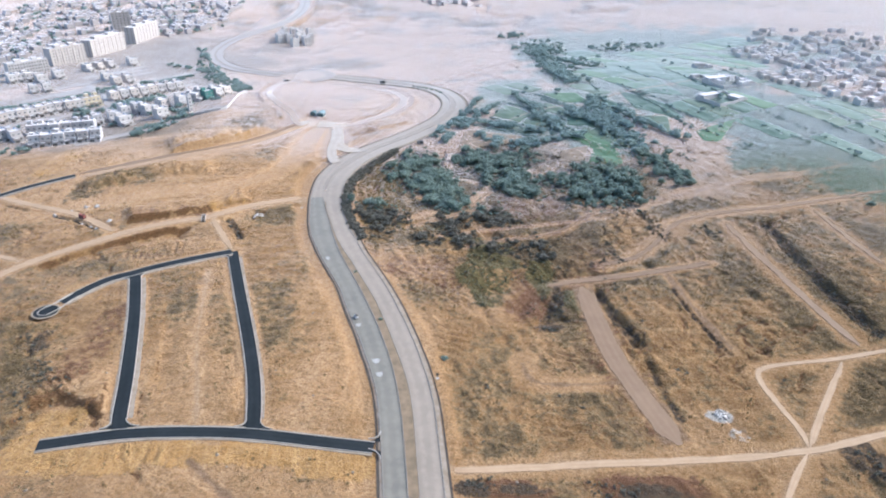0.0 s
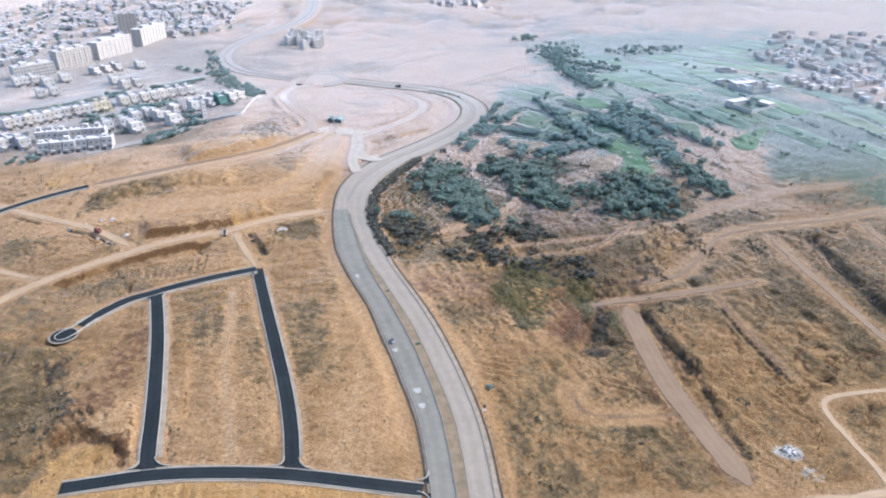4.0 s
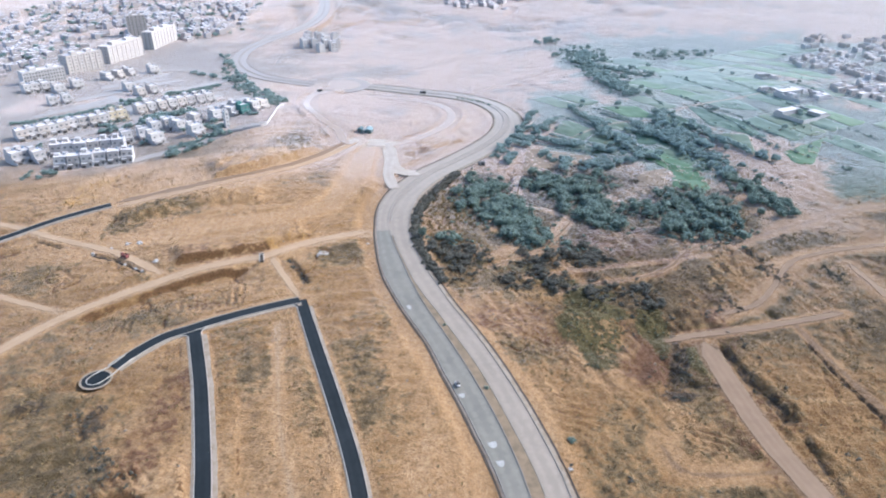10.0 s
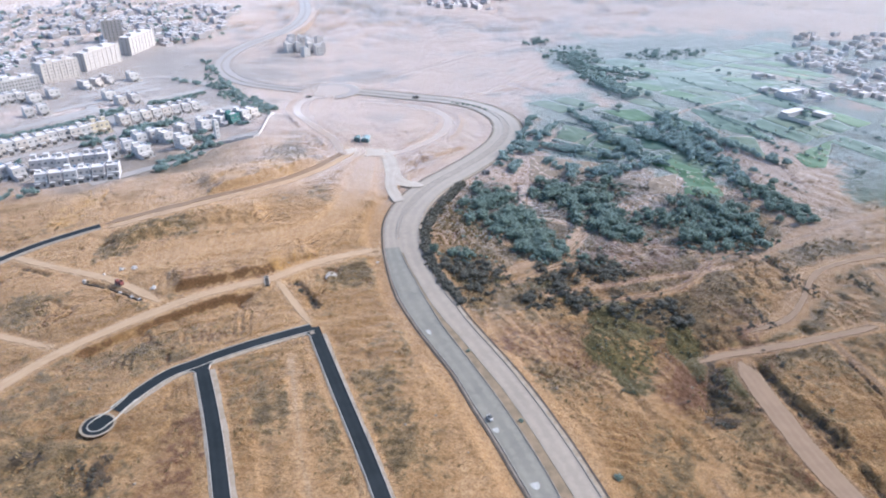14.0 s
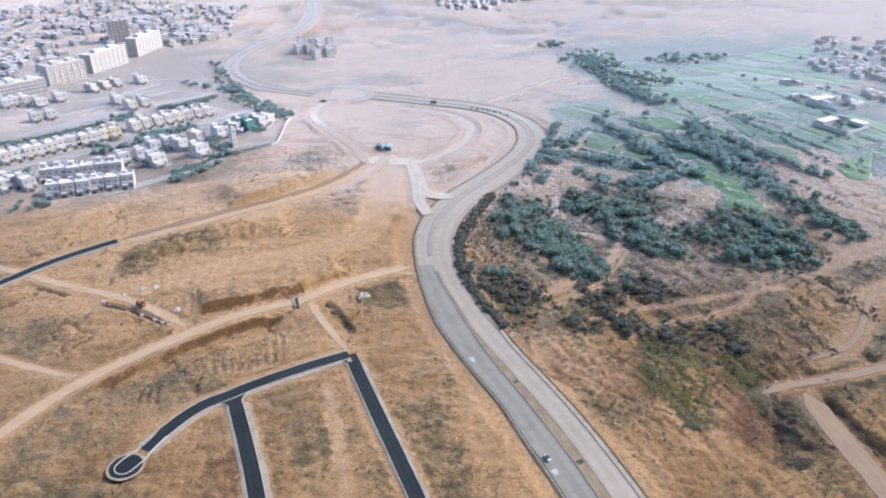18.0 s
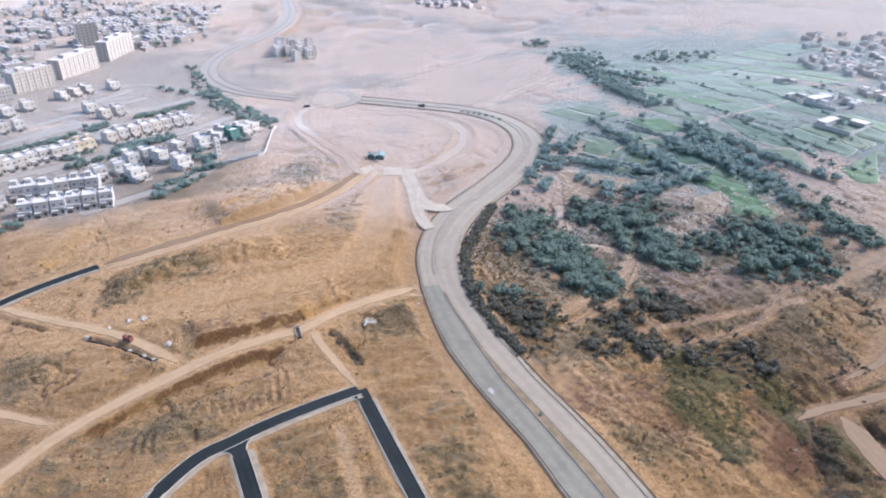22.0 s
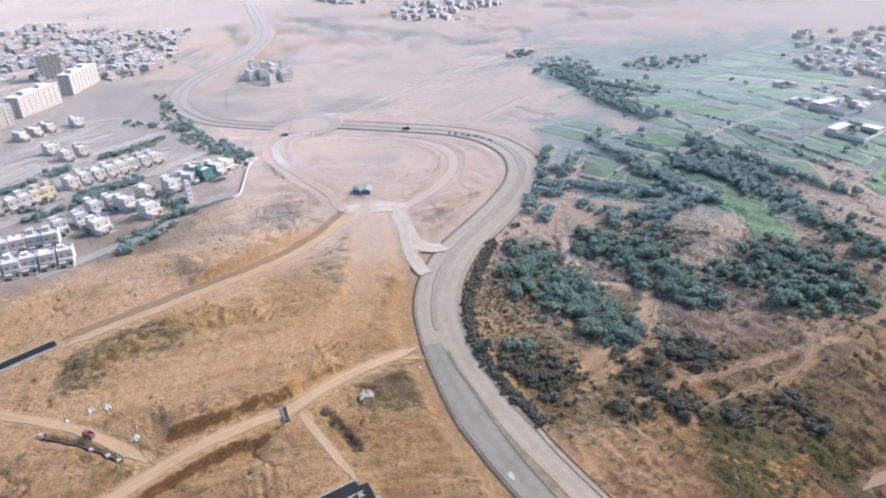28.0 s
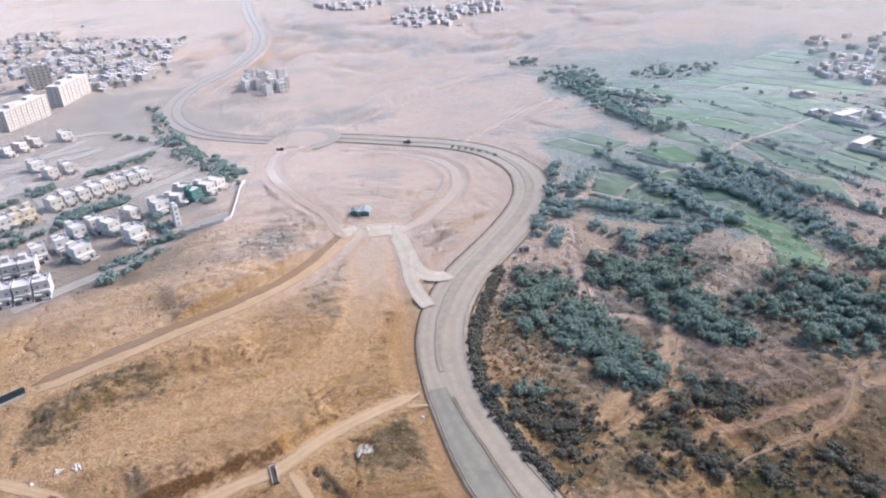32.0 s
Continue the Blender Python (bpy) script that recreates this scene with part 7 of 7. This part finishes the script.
for _ in range(560):
    x, y, ra, rb, _ = r.choice(CITY[:3] + CITY + FARTOWN)
    a, q = r.uniform(0, 2 * math.pi), math.sqrt(r.random()) * 1.15
    x, y = x + ra * q * math.cos(a), y + rb * q * math.sin(a)
    z, w, d, h, turn = float(land(x, y)), r.uniform(6, 11), r.uniform(6, 12), r.choice((3.2, 3.2, 3.4, 6.2, 6.4)), 0.9 + r.choice((0, math.pi / 2)) + r.uniform(-0.1, 0.1)
    wall = r.choice((0, 0, 1))
    add_box(x, y, z - 2, w, d, h + 2, turn, wall)
    add_box(x, y, z + h, w * 0.9, d * 0.9, 0.12, turn, 3)
    add_box(x + 1, y + 1, z + h, w * 0.35, d * 0.35, 1.5, turn, wall)
mass.from_pydata(np.vstack(vs).tolist(), [], np.vstack(fs).tolist())
for m in (TOWNPAINT, PALE, GREYWALL, ROOF):
    mass.materials.append(m)
mass.polygons.foreach_set("material_index", np.array(kinds, np.int32))
tagged(new("town", mass), "crowded pale flat-roofed houses of a far town", "town", kind="stuff")
settle(HAMLET, VILLAGE, 150, 72, 9.5, 0.4)
LONE = [house(9, 9, 3, 31, WHITE, "white three-storey house in a lone cluster", "houses of the lone cluster", True)]
settle(LONE, [CLUSTER], 12, 73, 10.5, 0.6)
YARD = tagged(new("farm_compound"), "whitewashed farm yard walls and long sheds in the fields", "farm compound")
child("yard_wall", boxes("yard_wall", [(0, -14, -1, 34, 0.4, 3.2), (0, 14, -1, 34, 0.4, 3.2), (-17, 0, -1, 0.4, 27.6, 3.2), (17, 0, -1, 0.4, 27.6, 3.2)], WHITE), YARD)
child("shed", boxes("shed", [(-6, 9.5, -1, 20, 7, 4.6)], WHITE), YARD)
child("shed_roof", boxes("shed_roof", [(-6, 9.5, 3.6, 20.6, 7.6, 0.25)], ROOF), YARD)
child("shed", boxes("shed", [(11, -6, -1, 8, 12, 4.2)], MUD), YARD)
child("shed_roof", boxes("shed_roof", [(11, -6, 3.2, 8.5, 12.5, 0.25)], ROOF), YARD)
stand(YARD, *VCOMP[0], 0.35)
for (x, y), turn, s in zip(VCOMP[1:], (0.5, 0.2, 0.4), (0.9, 0.45, 0.4)):
    copy_thing(YARD, Matrix.LocRotScale((x, y, float(land(x, y))), Euler((0, 0, turn)), (s, s, 0.9)))


# ---- walls, huts, vehicles and small things ----
def wall_along(name, line, high, thick, mat, label, category, step=6.0):
    """A standing wall of panels with posts along a line."""
    top = tagged(new(name), label, category)
    p = smooth_line(line, step, 1)
    for a, b in zip(p[:-1], p[1:]):
        m, d = (a + b) / 2, b - a
        z = float(land(*m))
        ob = child("panel", boxes("panel", [(0, 0, -1.2, float(np.linalg.norm(d)) - 0.25, thick, high + 1.2)], mat), top)
        ob.matrix_world = Matrix.LocRotScale((m[0], m[1], z), Euler((0, 0, math.atan2(d[1], d[0]))), (1, 1, 1))
        ob = child("post", boxes("post", [(0, 0, -1.2, 0.35, 0.35, high + 1.45)], mat), top)
        ob.matrix_world = Matrix.LocRotScale((a[0], a[1], float(land(*a))), Euler((0, 0, math.atan2(d[1], d[0]))), (1, 1, 1))
    return top


wall_along("boundary_wall", WALL, 1.9, 0.22, GREYWALL, "pale plastered boundary wall along the estate edge", "wall")

TIN = paint_material("pale teal roofing sheet", (0.15, 0.215, 0.21), (0.125, 0.185, 0.18), 0.2, 0.5)
TEAL = paint_material("teal painted sheet", (0.06, 0.115, 0.115), (0.05, 0.09, 0.095), 0.15, 0.6)


def hut(w, d, h, wall, roof, label):
    top = tagged(new("site_hut"), label, "hut", "site huts")
    child("wall", boxes("wall", [(0, 0, -0.5, w, d, h + 0.5)], wall), top)
    rise = 1.1
    v = [(-w / 2 - 0.3, -d / 2 - 0.3, h), (w / 2 + 0.3, -d / 2 - 0.3, h), (w / 2 + 0.3, d / 2 + 0.3, h), (-w / 2 - 0.3, d / 2 + 0.3, h), (0, -d / 2 - 0.3, h + rise), (0, d / 2 + 0.3, h + rise)]
    me = bpy.data.meshes.new("roof")
    me.from_pydata(v, [], [(0, 4, 5, 3), (4, 1, 2, 5), (0, 1, 4), (2, 3, 5), (3, 2, 1, 0)])
    me.materials.append(roof)
    child("roof", me, top)
    child("door", boxes("door", [(0, -d / 2 - 0.03, 0, 1.2, 0.08, 2.1)], DARKMETAL), top)
    for side in (-1, 1):
        window(top, side * (w / 2 + 0.02), 0, 1.0, 90 * side)
    return top


stand(hut(5.0, 7.0, 2.9, TEAL, TIN, "site hut with pale teal metal roof beside the slip road"), *HUT[0], -0.15)
stand(hut(3.8, 5.0, 2.5, TEAL, TEAL, "dark teal site hut beside a larger one"), *HUT[1], -0.1)


def vehicle(name, length, width, high, body, cab, label, category, truck=False):
    """A car or truck: body, cabin, glass, four wheels with rims."""
    top = tagged(new(name), label, category)
    me = bpy.data.meshes.new("body")
    bm = bmesh.new()
    bmesh.ops.create_cube(bm, size=1)
    for v in bm.verts:
        v.co = Vector((v.co.x * length, v.co.y * width, 0.35 + (v.co.z + 0.5) * high * 0.45))
    bmesh.ops.bevel(bm, geom=bm.edges[:], offset=0.12, segments=2, affect="EDGES")
    bm.to_mesh(me)
    me.materials.append(body)
    child("body", me, top)
    me = bpy.data.meshes.new("cabin")
    bm = bmesh.new()
    bmesh.ops.create_cube(bm, size=1)
    for v in bm.verts:
        s = 0.8 if v.co.z > 0 else 1.0
        v.co = Vector((v.co.x * length * (0.28 if truck else 0.52) * s + (length * 0.34 if truck else -length * 0.04), v.co.y * width * 0.92 * s, 0.35 + high * 0.45 + (v.co.z + 0.5) * high * 0.5))
    bmesh.ops.bevel(bm, geom=bm.edges[:], offset=0.08, segments=2, affect="EDGES")
    bm.to_mesh(me)
    me.materials.append(cab)
    cabin = child("cabin", me, top)
    child("windscreen", boxes("windscreen", [((length * 0.49) if truck else length * 0.2, 0, 0.5 + high * 0.5, 0.06, width * 0.7, high * 0.28)], GLASS), cabin)
    if truck:
        child("load_bed", boxes("load_bed", [(-length * 0.15, width / 2 - 0.06, 0.3 + high * 0.45, length * 0.62, 0.1, 0.8), (-length * 0.15, -width / 2 + 0.06, 0.3 + high * 0.45, length * 0.62, 0.1, 0.8), (-length * 0.46, 0, 0.3 + high * 0.45, 0.1, width, 0.8)], body), top)
    for sx in (-0.32, 0.32):
        for sy in (-1, 1):
            bm = bmesh.new()
            bmesh.ops.create_cone(bm, cap_ends=True, segments=16, radius1=0.34 + 0.1 * truck, radius2=0.34 + 0.1 * truck, depth=0.24)
            me = bpy.data.meshes.new("wheel")
            bm.to_mesh(me)
            me.materials.append(DARKMETAL)
            wheel = child("wheel", me, top)
            wheel.matrix_local = Matrix.Translation((sx * length, sy * (width / 2 - 0.06), 0.36)) @ Euler((radians(90), 0, 0)).to_matrix().to_4x4()
    return top


RED = paint_material("faded red paint", (0.2, 0.045, 0.035), (0.16, 0.045, 0.035), 0.15, 0.5)


def road_pose(line, x, y, extra=0.2):
    p = smooth_line(line, 3.0)
    i = min(len(p) - 2, int(np.argmin(((p - (x, y)) ** 2).sum(1))))
    d = p[i + 1] - p[i]
    return Matrix.LocRotScale((x, y, float(swell(p[i:i + 1, 0], p[i:i + 1, 1])[0]) + extra - 0.04), Euler((0, 0, math.atan2(d[1], d[0]))), (1, 1, 1))


vehicle("car", 2.9, 1.35, 1.45, WHITE, DARKMETAL, "tiny white car with a dark cabin on grey asphalt", "car").matrix_basis = road_pose(MAIN, CAR[0][0], CAR[0][1], 0.18)
vehicle("truck", 4.2, 1.8, 2.1, RED, RED, "red tipper truck on the earth track", "truck", True).matrix_basis = road_pose(D_STONE, DIGGER[0][0], DIGGER[0][1], 0.1)
for (x, y), label in ((TRUCK[0], "dark truck on the main road"), (TRUCK2[0], "dark truck beside the roundabout")):
    vehicle("truck", 6.0, 2.3, 2.6, DARKMETAL, GREYWALL, label, "truck", True).matrix_basis = road_pose(MAIN, x, y, 0.2)

# the slim stair shaft beside the houses
shaft = tagged(new("stair_shaft"), "tall slim pale concrete shaft beside the white houses", "tower")
child("shaft_wall", boxes("shaft_wall", [(0, 0, -1, 3.0, 3.0, 13)], WHITE), shaft)
child("cap", boxes("cap", [(0, 0, 12, 3.6, 3.6, 0.4), (0, 0, 12.4, 2.2, 2.2, 1.4)], GREYWALL), shaft)
for k in range(4):
    window(shaft, 0, -1.52, 1.4 + 2.8 * k, 0, False)
stand(shaft, *SHAFT[0], 0.75)
# a box culvert under the earth road
cul = tagged(new("culvert"), "concrete box culvert with a dark block for its shaded mouth", "culvert")
child("side_wall", boxes("side_wall", [(-0.95, 0, -2.2, 0.25, 7.2, 3.0)], KERB), cul)
child("side_wall", boxes("side_wall", [(0.95, 0, -2.2, 0.25, 7.2, 3.0)], KERB), cul)
child("back_wall", boxes("back_wall", [(0, 3.75, -2.2, 2.2, 0.3, 3.2)], KERB), cul)
# A dark block fills the mouth in place of the shade inside.
child("channel", boxes("channel", [(0, 0, -2.3, 1.6, 7.1, 2.55)], SHADE_BROWN), cul)
stand(cul, *CULVERT[0], 0.25)



def rock_mesh(name, mat, r=1.0, flat=0.7, seed=0):
    bm = bmesh.new()
    bmesh.ops.create_icosphere(bm, subdivisions=2, radius=r)
    for v in bm.verts:
        v.co *= 1 + 0.35 * noise.noise(v.co * 1.3 + Vector((seed, 0, 0)))
        v.co.z *= flat
    me = bpy.data.meshes.new(name)
    bm.to_mesh(me)
    bm.free()
    me.materials.append(mat)
    return me


CHALKY = plain_material("white limestone rubble", (0.46, 0.425, 0.39), (0.34, 0.3, 0.26), 1.5, 0.95, 6.0, haze_sheen=0.2)
STONE = plain_material("brown field stone", (0.3, 0.24, 0.18), (0.18, 0.14, 0.1), 1.0, 0.95, 5.0, haze_sheen=0.2)
ROCK_SHAPES = [rock_mesh("lump", CHALKY, 0.5, 0.7, k) for k in range(4)]


def rubble(x, y, radius, n, label, seed):
    """A heap of lumps, each a stone of its own."""
    r = np.random.default_rng(seed)
    top = tagged(new("rubble_heap"), label, "rubble heap", "rubble heaps")
    top.matrix_world = Matrix.Translation((x, y, float(land(x, y))))
    heap = rock_mesh("mound", CHALKY, radius * 0.75, 0.3, seed)
    child("mound", heap, top)
    for k in range(n):
        a, q = r.uniform(0, 6.28), radius * math.sqrt(r.uniform(0, 1))
        s = r.uniform(0.5, 1.5)
        ob = child("lump", ROCK_SHAPES[k % 4], top)
        ob.matrix_local = Matrix.LocRotScale((q * math.cos(a), q * math.sin(a), max(0.05, 0.25 * radius * (1 - (q / radius) ** 2))), Euler((r.uniform(0, 6), r.uniform(0, 6), r.uniform(0, 6))), (s, s, s))


rubble(CHALK[0][0], CHALK[0][1], 3.0, 22, "broad heap of white limestone rubble on a bare plot", 3)
for k, (x, y) in enumerate(HEAPS):
    rubble(x, y, (1.4, 1.6, 0.8, 1.5, 1.7)[k], (12, 14, 6, 12, 16)[k], "small heap of white building rubble on earth", 20 + k)
for k, (x, y) in enumerate(BLOCKS):
    b = tagged(new("manhole_block", boxes("manhole_block", [(0, 0, -1.0, 1.3, 1.3, 1.5), (0, 0, 0.5, 1.0, 1.0, 0.2)], CHALKY)), "white concrete manhole beside the pipe trench", "manhole", "manholes along the trench")
    stand(b, x, y, 0.4 + k, -0.8)
# a dark tube added to draw the trench's dark line between the manholes
curve = bpy.data.curves.new("pipe", "CURVE")
curve.dimensions, curve.bevel_depth, curve.bevel_resolution = "3D", 0.45, 3
spline = curve.splines.new("POLY")
pipe_line = smooth_line(DITCHES[0][0], 2.5)
spline.points.add(len(pipe_line) - 1)
for q, (x, y) in zip(spline.points, pipe_line):
    q.co = (x, y, float(land(x, y)) + 0.35, 1)
curve.materials.append(SHADE_BROWN)
tagged(new("pipe", curve), "dark tube drawing the dark line of an open trench", "pipe")
boulders, r = strewn(open_land * (0.25 + 0.4 * red_zone), 900, (-290, 200, 140, 520), 305)
LUMPS = []
for k in range(3):
    me = rock_mesh("stone", STONE, 0.4, 0.7, 10 + k)
    LUMPS.append((np.array([v.co for v in me.vertices]), np.array([p.vertices for p in me.polygons])))
merged("stones", [(x, y, r.uniform(0.5, 1.6), r.uniform(0, 6.28), int(r.integers(3))) for x, y in boulders], LUMPS, STONE, "loose brown stones and clods on bare earth", "stones")
for k, (x, y) in enumerate(ROCKS[1:]):
    stand(tagged(new("boulder", rock_mesh("boulder", CHALKY, 0.8, 0.6, 40 + k)), "pale loose boulder on bare earth", "boulder"), x, y, k)
cabin_box = tagged(new("site_container"), "dark brown steel site container beside the road", "container")
child("body", boxes("body", [(0, 0, 0.15, 4.6, 2.3, 2.3)], DARKMETAL), cabin_box)
child("roof", boxes("roof", [(0, 0, 2.45, 4.7, 2.4, 0.1)], DARKMETAL), cabin_box)
child("door", boxes("door", [(-1.0, -1.18, 0.2, 0.9, 0.06, 2.0)], GREYWALL), cabin_box)
for sx in (-1.9, 1.9):
    child("skid", boxes("skid", [(sx, 0, -0.4, 0.2, 2.2, 0.55)], DARKMETAL), cabin_box)
stand(cabin_box, *ROCKS[0], 0.1)
# a marker post at the kerb
post = tagged(new("marker_post"), "dark marker post on a pale base beside the kerb", "marker post")
child("pole", boxes("pole", [(0, 0, 0, 0.16, 0.16, 2.4)], DARKMETAL), post)
child("plate", boxes("plate", [(0, 0, 1.5, 1.0, 0.12, 1.0)], DARKMETAL), post)
child("base", boxes("base", [(0, 0, -0.3, 1.2, 1.2, 0.6)], CHALKY), post)
stand(post, POST[0][0] + 2.2, POST[0][1], 0.2)
